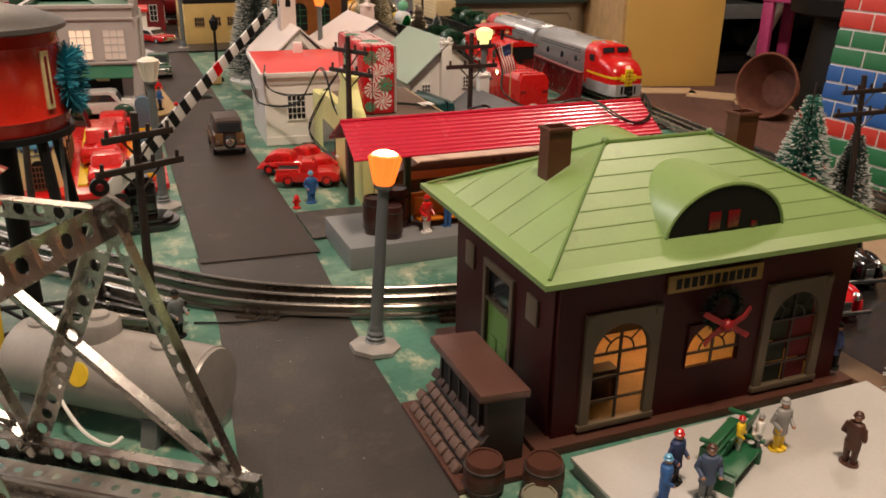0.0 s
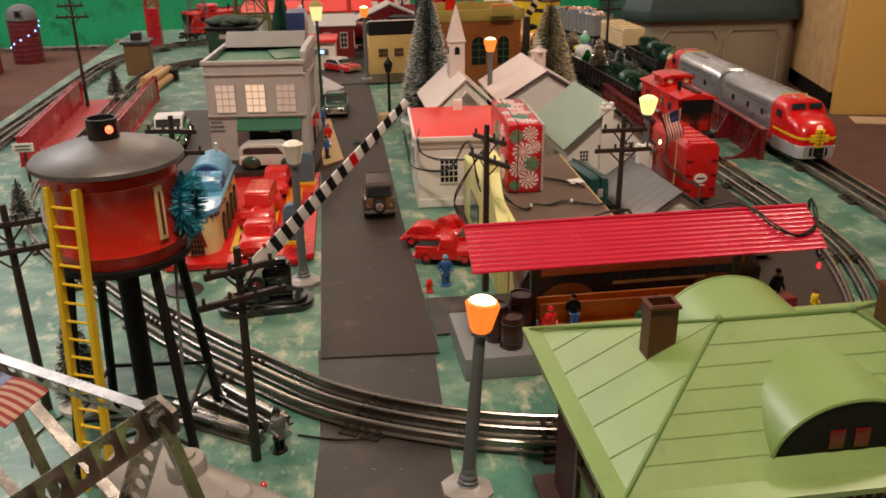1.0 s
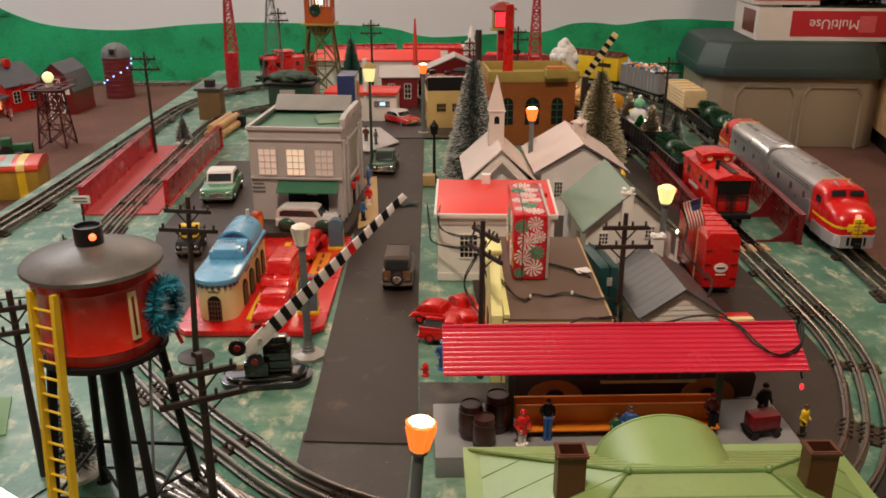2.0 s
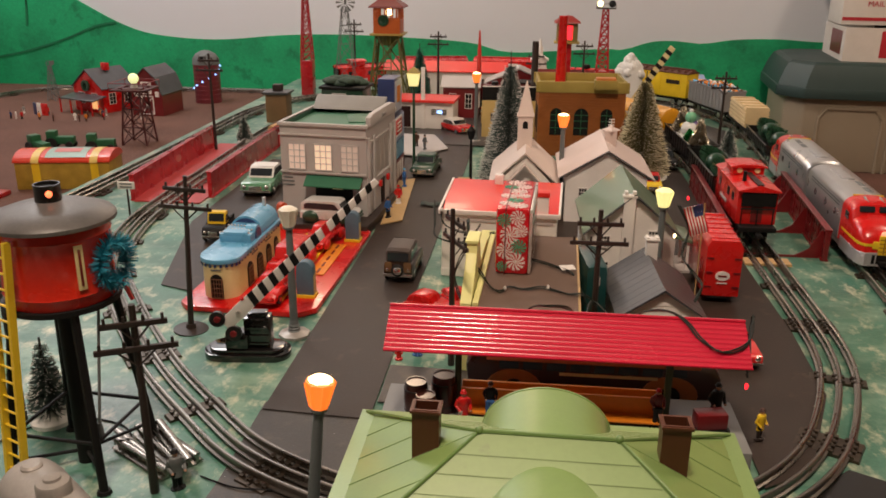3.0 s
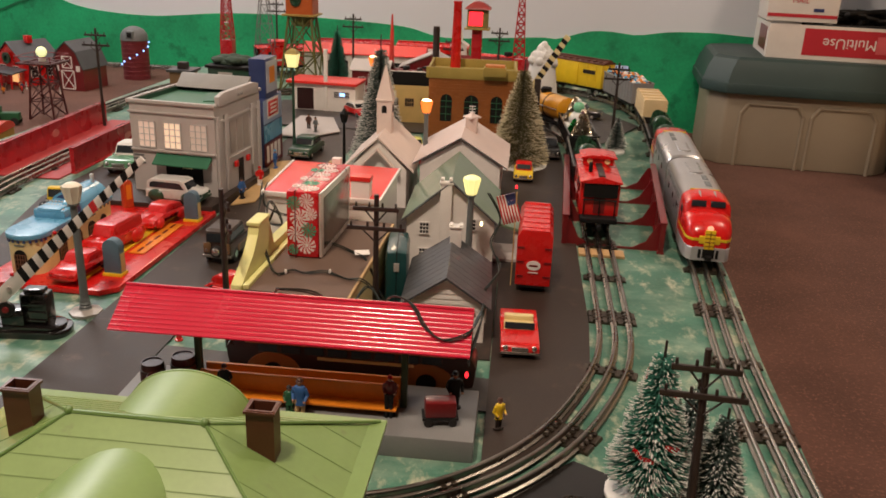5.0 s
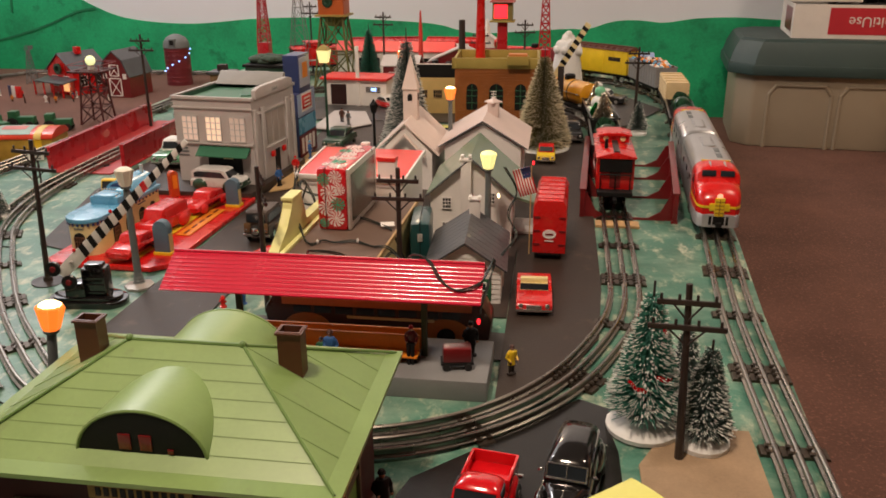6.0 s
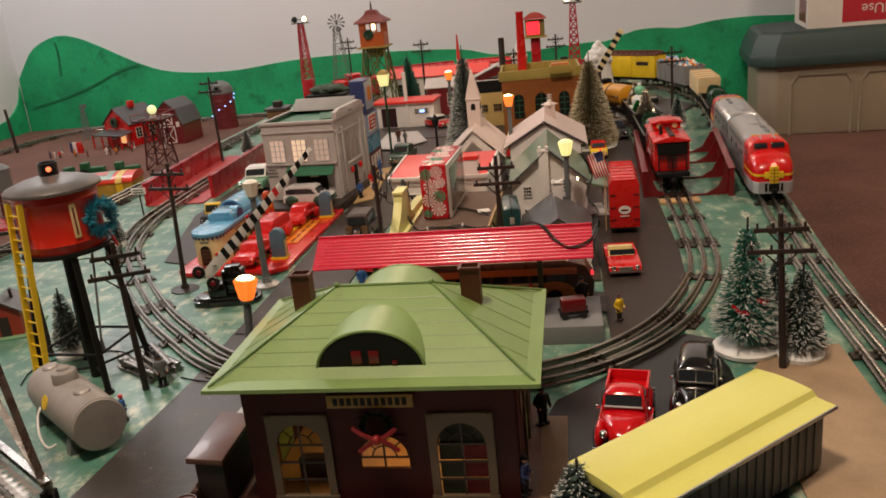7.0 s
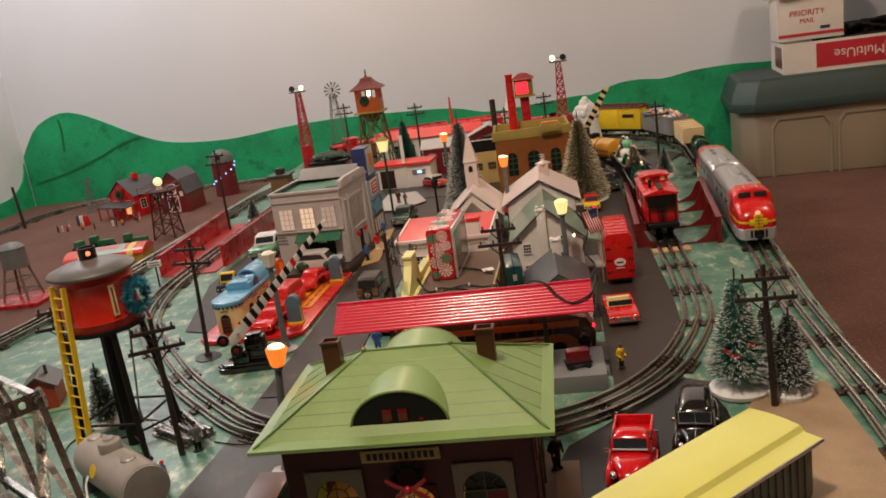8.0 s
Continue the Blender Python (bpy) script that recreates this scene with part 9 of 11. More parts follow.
for k in range(5):
    for q in (-1, 1):
        boxed("crate_slat", shade("crate_slat", C(222, 200, 156), 0.55), crate, (0, q * 0.0258, 0.028 + 0.0085 * k), (0.166, 0.0016, 0.0055), bev=0.0004)
for k in range(4):
    boxed("crate_batten", shade("crate_batten", C(200, 172, 124), 0.55), crate, (-0.06 + 0.04 * k, 0, 0.0688), (0.006, 0.050, 0.0018))
s1 += 0.225
hop = gondola(LINE_OUT, s1 + 0.105, 0.20, shade("hopper_grey", C(132, 132, 132), 0.45), "grey toy hopper heaped with coloured candy", H=0.050, name="toy_hopper")
rnd = random.Random(8)
for k, (name, mat) in enumerate((("white_candy", WHITE), ("gold_candy", AMBER), ("blue_candy", BLUE), ("brown_candy", BROWN))):
    bm = B()
    for i in range(45):
        x, y = rnd.uniform(-0.094, 0.094), rnd.uniform(-0.023, 0.023)
        ball(bm, (x, y, 0.070 + 0.008 * (1 - abs(x) / 0.1) + rnd.uniform(-0.003, 0.003)), 0.0052, seg=8)
    tagged(part(name, bm, mat, hop), kind="stuff")
s1 += 0.225
boxcar(LINE_OUT, s1 + 0.11, 0.215, YELLOW, shade("boxcar_brown", C(92, 52, 36), 0.5), YELLOW, "yellow toy boxcar with a brown ribbed roof")
s1 += 0.24
tank_car(LINE_OUT, s1 + 0.10, 0.20, RED, "red toy tank car on the far curve")
s1 += 0.22
boxcar(LINE_OUT, s1 + 0.11, 0.215, RED, RED, WHITE, "red toy boxcar with white doors on the far curve")
s1 += 0.24
boxcar(LINE_OUT, s1 + 0.11, 0.215, GIRDER, GIRDER, DARKRED, "plain red toy boxcar at the back")
s1 += 0.235
caboose(LINE_OUT, s1 + 0.09, "red toy caboose at the end of the long train")

# the second train, leaving over the east girder bridge
s2 = along(LINE_IN, lambda p: abs(p.y - 1.385) + (10 if p.x < 0.5 else 0))
caboose(LINE_IN, s2, "bright red toy caboose on the girder bridge", True)
g2 = gondola(LINE_IN, s2 - 0.215, 0.225, BLACK, "black toy gondola loaded with green bundles", True, H=0.026)
trees_load(g2, 0.026, "")
g3 = gondola(LINE_IN, s2 - 0.455, 0.225, BLACK, "black toy gondola with tinsel trees and a snowman ornament", True, H=0.026)
bm = B()
for i in range(70):
    ball(bm, (rnd.uniform(-0.1, 0.1), rnd.uniform(-0.02, 0.02), 0.036 + rnd.uniform(-0.004, 0.004)), 0.008, 1, 1, 0.7, 8)
part("snow_load", bm, SNOW, g3)


def tinsel_cone(parent, x, y, h, r, mat, seed):
    """A crumpled foil cone of many thin glinting strips."""
    q = random.Random(seed)
    bm = B()
    for k in range(620):
        f = 1 - math.sqrt(1 - q.random() * 0.97)
        a, rr = q.uniform(0, 6.283), r * (1 - f) + 0.0015
        d = Vector((math.cos(a), math.sin(a), 0))
        c = Vector((x, y, 0.042 + h * f))
        w = Vector((q.uniform(-1, 1), q.uniform(-1, 1), q.uniform(-1, 1))) * 0.0012
        bm.faces.new([bm.verts.new(v) for v in (c + d * rr * 0.2 - w, c + d * rr * 0.2 + w, c + d * rr + w + Vector((0, 0, -0.003)), c + d * rr - w + Vector((0, 0, -0.004)))])
    return part("tinsel_tree", bm, mat, parent, "glinting tinsel cone tree", sharp=0)


GOLDFOIL = shade("gold_foil", C(214, 176, 110), 0.22, 0.95, 0.2, 200)
tinsel_cone(g3, 0.078, 0.0, 0.060, 0.022, TINSEL, 51)
tinsel_cone(g3, 0.048, -0.012, 0.034, 0.017, GOLDFOIL, 52)
tinsel_cone(g3, -0.070, 0.0, 0.064, 0.020, TINSEL, 53)
tinsel_cone(g3, -0.040, 0.012, 0.030, 0.015, shade("green_foil", C(30, 130, 60), 0.25, 0.8), 54)
for name, mat, c, r, sc in (("snowman_body", SNOW, (0.012, 0.0, 0.056), 0.018, (1, 1, 0.9)), ("snowman_scarf", shade("scarf_violet", C(96, 60, 150), 0.5), (0.016, -0.004, 0.066), 0.0125, (1.1, 1.1, 0.6)), ("snowman_head", shade("mint_felt", C(120, 190, 150), 0.7), (0.010, 0.0, 0.080), 0.0115, (1, 1, 1)), ("pompom", SNOW, (0.010, 0.0, 0.093), 0.0045, (1, 1, 1)), ("gift", YELLOW, (0.026, 0.010, 0.060), 0.007, (1, 1, 0.8))):
    bm = B()
    ball(bm, c, r, *sc, 14)
    part(name, bm, mat, g3)
tank_car(LINE_IN, s2 - 0.69, 0.20, shade("tank_yellow", C(214, 150, 30), 0.32, coat=0.3), "orange-yellow toy tank car behind the tender", True)
tender = boxcar(LINE_IN, s2 - 0.90, 0.165, DARKRED, SOOT, DARKRED, "dark red toy tender with black coal", True, 0.048)
bm = B()
for i in range(150):
    ball(bm, (rnd.uniform(-0.07, 0.07), rnd.uniform(-0.022, 0.022), 0.076 + rnd.uniform(-0.002, 0.004)), 0.005, seg=6)
tagged(part("coal", bm, BLACK, tender), kind="stuff")
steam_engine(LINE_IN, s2 - 1.10, "black and dark red toy steam locomotive heading for the far curve", True)
# ---- frosted trees of the town ----
bottle_brush(0.195, 1.585, 0.246, 0.050, NEEDLE_DARK, TIP, "tall dark bottle-brush tree with frosted tips behind the church", n=5200, low=0.05, seed=31)
bottle_brush(0.442, 1.705, 0.202, 0.054, NEEDLE_GOLD, GOLDTIP, "broad olive bottle-brush tree with pale gold frosted tips", n=6500, low=0.05, seed=32)
bottle_brush(0.640, 1.865, 0.075, 0.020, NEEDLE_DARK, TIP, "small dark bottle-brush tree beside the outer track", n=800, seed=33)
bottle_brush(-0.082, 2.508, 0.168, 0.030, NEEDLE, NEEDLE_DARK, "tall dark green bottle-brush tree at the back", n=2200, seed=34)
bottle_brush(-0.395, 1.90, 0.062, 0.017, NEEDLE_DARK, TIP, "small frosted bottle-brush tree between the tracks", n=700, seed=35)
bottle_brush(0.535, 2.00, 0.072, 0.024, SNOW, SNOW, "small white frosted bottle-brush tree near the plant", n=1200, seed=36)
for x, y, h in ((0.64, 1.955, 0.172), (-0.432, 1.82, 0.203), (-0.301, 2.669, 0.215), (-0.021, 2.428, 0.205), (0.245, 2.50, 0.150), (0.372, 2.45, 0.185)):
    telephone_pole(x, y, h)


# ---- buildings of the far end ----
def power_plant():
    top = thing("toy_power_plant", "ochre brick toy power plant with khaki parapet and red chimney", "toy factory", pose(0.335, 1.945, 0, 0, 0, 2))
    W, D, H = 0.178, 0.15, 0.150
    boxed("wall", OCHRE, top, (0, 0, H / 2 - 0.008), (W, D, H - 0.016), bev=0.001, label="moulded ochre brick walls")
    bm = B()
    t = 0.005
    for c, s in (((0, -D / 2, H - 0.006), (W + 0.012, t, 0.022)), ((0, D / 2, H - 0.006), (W + 0.012, t, 0.022)), ((-W / 2, 0, H - 0.006), (t, D + 0.006, 0.022)), ((W / 2, 0, H - 0.006), (t, D + 0.006, 0.022))):
        box(bm, c, s, bev=0.0008)
    part("parapet", bm, KHAKI, top, "khaki moulded parapet")
    boxed("roof", KHAKI, top, (0, 0, H - 0.014), (W - 0.004, D - 0.004, 0.003))
    for k in range(5):
        boxed("skylight", DEEPGREEN, top, (-0.03 + 0.022 * k, -0.01, H - 0.0105), (0.012, 0.05, 0.004), rz=20, bev=0.0005)
    bm = B()
    lathe(bm, [(0.0115, H - 0.014), (0.0085, 0.275), (0.0095, 0.277), (0.0095, 0.280), (0.006, 0.280)], c=(-0.040, 0.02, 0), seg=18)
    part("smokestack", bm, RED, top, "tall red smokestack")
    bm = B()
    box(bm, (0.045, -D / 2 - 0.008, H + 0.002), (0.046, 0.026, 0.018), bev=0.001)
    part("hoist_box", bm, KHAKI, top)
    boxed("hoist_roof", shade("hoist_orange", C(196, 120, 60), 0.45), top, (0.045, -D / 2 - 0.008, H + 0.013), (0.040, 0.022, 0.006), bev=0.002)
    for x, w in ((-0.052, 0.024), (0.0, 0.030), (0.052, 0.024)):
        bm = B()
        prism(bm, arch(w, 0.056), front(0.0004), 0.0012)
        o = part("arched_window", bm, SOOT, top, m=pose(x, -D / 2 - 0.0004, 0.045))
        bm = B()
        box(bm, (0, -0.0012, 0.027), (0.0014, 0.0012, 0.054))
        for z in (0.015, 0.030, 0.042):
            box(bm, (0, -0.0012, z), (w, 0.0012, 0.0014))
        part("window_grid", bm, GREEN, o)
    for y in (-0.04, 0.02):
        bm = B()
        prism(bm, arch(0.026, 0.056), front(0.0004), 0.0012)
        part("arched_window", bm, SOOT, top, m=pose(-W / 2 - 0.0004, y, 0.045, 0, 0, -90))
    bm = B()
    me = mesh_of("brick", (lambda b: (box(b, (0, 0, 0), (0.0105, 0.0010, 0.0036)), b)[1])(B()), OCHRE)
    for i in range(15):
        for j in range(22):
            x, z = -W / 2 + 0.008 + i * 0.0116 + (j % 2) * 0.0058, 0.005 + j * 0.0060
            if x < W / 2 - 0.006 and not any(abs(x - cx) < w / 2 + 0.006 and 0.042 < z < 0.104 for cx, w in ((-0.052, 0.024), (0.0, 0.030), (0.052, 0.024))):
                o = new("brick", me)
                o.parent = top
                o.matrix_basis = pose(x, -D / 2 - 0.0004, z)
    return top


power_plant()


def tan_works():
    """A pale tan works with a slatted roof beside the plant."""
    top = thing("toy_factory", "tan plastic toy works with a pale slatted roof", "toy factory", pose(0.185, 2.085, 0, 0, 0, 3))
    boxed("wall", shade("works_tan", C(206, 178, 112), 0.5), top, (0, 0, 0.044), (0.13, 0.11, 0.088), bev=0.001)
    bm = B()
    prism(bm, [(-0.055, 0.088), (0.055, 0.088), (0.055, 0.094), (-0.055, 0.118)], side(-0.065), 0.13)
    part("roof", bm, SOOT, top)
    for k in range(8):
        boxed("roof_slat", WHITE, top, (-0.058 + 0.0165 * k, 0.0, 0.1075), (0.006, 0.112, 0.003), rx=-12.3)
    for k in range(4):
        boxed("roof_batten", WHITE, top, (0, -0.045 + 0.03 * k, 0.1172 - 0.0065 * k), (0.13, 0.004, 0.003), rx=-12.3)
    for x in (-0.035, 0.0, 0.035):
        window_part(top, (x, -0.0556, 0.05), 0.022, 0.020, 270, SOOT, TAN, 4, 2, 0.0012)
    for k in (-1, 1):
        window_part(top, (-0.0656, 0.025 * k, 0.045), 0.018, 0.028, 180, SOOT, TAN, 2, 3, 0.0012)


tan_works()


def diner():
    top = thing("toy_diner", "white toy diner with a red flat roof and tall white pylon", "toy diner", pose(-0.025, 2.150, 0, 0, 0, -4))
    boxed("wall", WHITE, top, (0, 0, 0.034), (0.155, 0.085, 0.068), bev=0.001)
    boxed("roof", REDROOF, top, (-0.004, -0.004, 0.070), (0.172, 0.098, 0.006), bev=0.0008, label="flat red overhanging roof")
    boxed("pylon", WHITE, top, (0.006, -0.045, 0.075), (0.009, 0.006, 0.148), bev=0.0008)
    boxed("door_glass", shade("diner_door", C(52, 26, 26), 0.3), top, (-0.045, -0.0432, 0.031), (0.042, 0.001, 0.050))
    for s in (-1, 1):
        boxed("door_frame", WHITE, top, (-0.045 + s * 0.022, -0.0440, 0.031), (0.003, 0.0016, 0.052))
    window_part(top, (0.044, -0.0432, 0.044), 0.040, 0.016, 270, SOOT, WHITE, 3, 4, 0.0014)
    boxed("neon_sign", LIT_BLUE, top, (0.046, -0.0448, 0.045), (0.012, 0.001, 0.007), label="glowing blue window sign")


diner()


def gabled(name, label, x, y, rz, hx, hy, z0, zr, wall, roof, axis="y", cat="toy house", z=0.0):
    top = thing(name, label, cat, pose(x, y, z, 0, 0, rz), "far toy houses")
    bm = B()
    gable_walls(bm, hx, hy, z0, zr - 0.004, axis)
    part("wall", bm, wall, top)
    bm = B()
    gable_roof(bm, hx + 0.006, hy + 0.006, z0 - 0.002, zr, 0.0026, axis)
    part("roof", bm, roof, top, sharp=10)
    for k in (-1, 1):
        window_part(top, (k * hx * 0.45, -hy - 0.0006, z0 * 0.55), hx * 0.4, z0 * 0.45, 270, SOOT, WHITE, 2, 3, 0.0014)
        window_part(top, (hx + 0.0006, k * hy * 0.45, z0 * 0.55), hy * 0.4, z0 * 0.45, 0, SOOT, WHITE, 2, 3, 0.0014)
    return top


gabled("toy_cottage", "red toy cottage with white trim at the far corner", 0.055, 2.30, 0, 0.045, 0.04, 0.085, 0.105, DARKRED, LIGHTGREY, "x")
gabled("toy_farmhouse", "red gabled toy house with a pale grey roof", 0.20, 2.42, 0, 0.085, 0.04, 0.080, 0.118, DARKRED, LIGHTGREY, "y")
gabled("toy_station", "long red-roofed toy station at the back of the layout", -0.01, 2.56, 0, 0.17, 0.04, 0.090, 0.112, WHITE, REDROOF, "x")
gabled("toy_warehouse", "low amber toy warehouse at the back of the layout", 0.36, 2.56, 0, 0.12, 0.035, 0.070, 0.095, KHAKI, DARKRED, "x")
c = gabled("toy_church", "far white toy steeple house at the back", 0.255, 2.60, 0, 0.02, 0.02, 0.12, 0.135, WHITE, WHITE)
bm = B()
lathe(bm, [(0.009, 0.13), (0.009, 0.150), (0.006, 0.155), (0.004, 0.168), (0.0005, 0.176)], seg=10)
part("steeple", bm, WHITE, c)
def slat_depot():
    top = thing("toy_depot", "low white slatted toy depot with a pale blue roof", "toy depot", pose(0.645, 2.765, 0, 0, 0, -4))
    W, D, H = 0.215, 0.075, 0.048
    boxed("wall", LIGHTGREY, top, (0, 0, H / 2), (W, D, H), bev=0.001)
    for k in range(20):
        boxed("slat", WHITE, top, (-W / 2 + 0.007 + k * (W - 0.014) / 19, -D / 2 - 0.0008, H / 2), (0.006, 0.002, H - 0.004))
    blue = shade("pale_blue_roof", C(150, 172, 214), 0.4)
    boxed("end_wall", blue, top, (-W / 2 - 0.001, 0, H / 2), (0.002, D, H))
    boxed("roof", blue, top, (0, 0, H + 0.004), (W + 0.014, D + 0.016, 0.004), bev=0.001, rx=6, label="flat pale blue roof")
    boxed("vent_box", WHITE, top, (0.0, 0.015, H + 0.014), (0.030, 0.020, 0.016), bev=0.001)
    boxed("doorway_glow", LIT_PALE, top, (-0.035, -D / 2 - 0.0022, 0.016), (0.014, 0.001, 0.026))


slat_depot()
bm = B()
lathe(bm, [(0.0085, 0), (0.0075, 0.21), (0.007, 0.215)], c=(0.239, 2.085, 0), seg=14)
tagged(part("smokestack", bm, DARK), "slim dark brown toy smokestack beside the plant", "smokestack")
bm = B()
lathe(bm, [(0.010, 0), (0.008, 0.05), (0.005, 0.16), (0.002, 0.215)], c=(0.095, 2.36, 0), seg=12)
tagged(part("spire", bm, shade("spire_red_white", C(206, 60, 50), 0.4)), "slim red toy spire at the back", "spire")


def lattice(top, mat, w0, w1, z0, z1, n, r):
    """A four-legged lattice mast, each leg and brace a part."""
    lv = [(w0 + (w1 - w0) * k / n, z0 + (z1 - z0) * k / n) for k in range(n + 1)]
    sq = ((-1, -1), (1, -1), (1, 1), (-1, 1))

    def bar(name, a, b, rr):
        bm = B()
        rod(bm, a, b, rr, 4)
        part(name, bm, mat, top)
    for a, b in sq:
        bar("leg", (a * w0, b * w0, z0), (a * w1, b * w1, z1), r)
    for k in range(n):
        (wa, za), (wb, zb) = lv[k], lv[k + 1]
        for i in range(4):
            p, q = sq[i], sq[(i + 1) % 4]
            bar("brace", (p[0] * wa, p[1] * wa, za), (q[0] * wb, q[1] * wb, zb), r * 0.6)
            bar("brace", (q[0] * wa, q[1] * wa, za), (p[0] * wb, p[1] * wb, zb), r * 0.6)
            bar("brace", (p[0] * wb, p[1] * wb, zb), (q[0] * wb, q[1] * wb, zb), r * 0.6)


def floodlight_tower(x, y, h, label, lit=1):
    top = thing("floodlight_tower", label, "floodlight tower", pose(x, y, 0), "floodlight towers")
    boxed("base", GIRDER, top, (0, 0, 0.05), (0.036, 0.036, 0.10), bev=0.002)
    lattice(top, GIRDER, 0.016, 0.007, 0.10, h - 0.02, 7, 0.0022)
    boxed("platform", DARK, top, (0, 0, h - 0.018), (0.052, 0.024, 0.003))
    bm = B()
    for s in (-1, 1):
        rod(bm, (s * 0.025, -0.011, h - 0.017), (s * 0.025, -0.011, h - 0.006), 0.0008, 4)
    rod(bm, (-0.025, -0.011, h - 0.006), (0.025, -0.011, h - 0.006), 0.0008, 4)
    part("railing", bm, SOOT, top)
    for s in (-1, 1):
        bm = B()
        lathe(bm, [(0.005, 0), (0.0095, 0.008), (0.0095, 0.010)], seg=16, m=pose(s * 0.016, 0.004, h - 0.006, 90))
        l = part("floodlight", bm, SOOT, top)
        bm = B()
        lathe(bm, [(0.0085, 0.0098), (0.006, 0.0115), (0.001, 0.012)], seg=16, m=pose(s * 0.016, 0.004, h - 0.006, 90))
        part("lens", bm, LIT_HOT if s == lit else AUTOGLASS, l)


floodlight_tower(0.426, 2.50, 0.285, "red lattice toy floodlight tower near the plant", -1)
floodlight_tower(-0.430, 2.60, 0.295, "red lattice toy floodlight tower by the outer track", 1)


def lookout_tower():
    top = thing("lookout_tower", "orange toy lookout tower with maroon roof on olive legs", "toy tower", pose(-0.150, 2.39, 0))
    orange = shade("tower_orange", C(186, 92, 36), 0.45)
    olive = shade("tower_olive", C(98, 96, 44), 0.5)
    lattice(top, olive, 0.052, 0.030, 0.0, 0.195, 2, 0.0034)
    bm = B()
    lathe(bm, [(0.018, 0.17), (0.034, 0.195), (0.036, 0.2)], seg=8)
    part("funnel", bm, olive, top)
    boxed("floor", KHAKI, top, (0, 0, 0.2), (0.088, 0.088, 0.005), bev=0.001)
    for a in range(4):
        m = pose(0, 0, 0, 0, 0, 90 * a)
        bm = B()
        box(bm, (0, -0.034, 0.2205), (0.066, 0.003, 0.036))
        wall = part("cab_wall", bm, orange, top, m=m)
        boxed("lintel", orange, wall, (0, -0.034, 0.268), (0.066, 0.003, 0.006))
        for k in range(5):
            boxed("mullion", orange, wall, (-0.032 + 0.016 * k, -0.034, 0.252), (0.004, 0.003, 0.030))
    boxed("lit_lining", LIT_HOT, top, (0, 0.0, 0.256), (0.014, 0.014, 0.016), label="glowing lamp inside the cabin")
    bm = B()
    lathe(bm, [(0.066, 0.268), (0.064, 0.272), (0.040, 0.284), (0.028, 0.292), (0.020, 0.302), (0.0, 0.306)], seg=4, m=Matrix.Rotation(radians(45), 4, "Z"))
    part("roof", bm, shade("tower_roof_maroon", C(112, 34, 30), 0.45), top, "maroon flared roof", sharp=15)
    bm = B()
    lathe(bm, [(0.004, 0.305), (0.002, 0.312), (0.003, 0.316), (0.0008, 0.328)], seg=8)
    part("finial", bm, DARK, top)
    bm = B()
    lathe(bm, [(0.005, 0.001), (0.009, 0.005), (0.0135, 0.005), (0.015, 0.001), (0.0135, -0.001)], seg=16, m=pose(-0.008, -0.037, 0.236, 90))
    part("wreath", bm, DEEPGREEN, top)
    bm = B()
    for s in (-1, 1):
        rod(bm, (0.010 * s + 0.006, -0.055, 0.0), (0.010 * s, -0.036, 0.2), 0.0012, 4)
    for k in range(14):
        z = 0.012 + 0.013 * k
        rod(bm, (-0.009, -0.054 + z * 0.09, z), (0.011, -0.054 + z * 0.09, z), 0.0009, 4)
    part("ladder", bm, olive, top)


lookout_tower()


def signal_house():
    top = thing("signal_tower", "toy signal cabin with a glowing red window on a red post", "toy tower", pose(0.318, 2.33, 0))
    boxed("post", GIRDER, top, (0, 0, 0.095), (0.026, 0.026, 0.19), bev=0.002)
    boxed("floor", KHAKI, top, (0, 0, 0.192), (0.064, 0.056, 0.004), bev=0.001)
    boxed("cabin", shade("cabin_olive", C(134, 120, 70), 0.5), top, (0, 0, 0.217), (0.052, 0.044, 0.046), bev=0.001)
    boxed("red_window", LIT_RED, top, (-0.004, -0.0226, 0.217), (0.034, 0.0012, 0.034), label="glowing red window")
    boxed("side_window", shade("pale_green_glass", C(150, 160, 110), 0.3), top, (0.0264, 0, 0.217), (0.0012, 0.030, 0.030))
    bm = B()
    lathe(bm, [(0.046, 0.240), (0.044, 0.2435), (0.018, 0.256), (0.0, 0.259)], seg=4, m=Matrix.Rotation(radians(45), 4, "Z"))
    part("roof", bm, shade("cabin_roof_red", C(150, 46, 40), 0.45), top, sharp=15)


signal_house()


def windmill(x, y, z, h):
    top = thing("toy_windmill", "thin grey lattice toy windmill", "windmill", pose(x, y, z), "windmills")
    lattice(top, MIDGREY, h * 0.11, h * 0.025, 0, h * 0.86, 5, 0.0012)
    for k in range(12):
        bm = B()
        a = 2 * math.pi * k / 12
        c, s = math.cos(a), math.sin(a)
        pts = [(c * 0.2, s * 0.2), (c - 0.13 * s, s + 0.13 * c), (c + 0.13 * s, s - 0.13 * c)]
        prism(bm, [(px * h * 0.09, pz * h * 0.09) for px, pz in pts], pose(0.004, -0.006, h * 0.9, 90, 0, 10), 0.0006)
        part("wind_blade", bm, MIDGREY, top)
    boxed("vane", MIDGREY, top, (-0.002, 0.02, h * 0.9), (0.001, 0.03, 0.014))


windmill(-0.305, 2.56, 0, 0.30)
windmill(-1.42, 2.90, -0.09, 0.14)


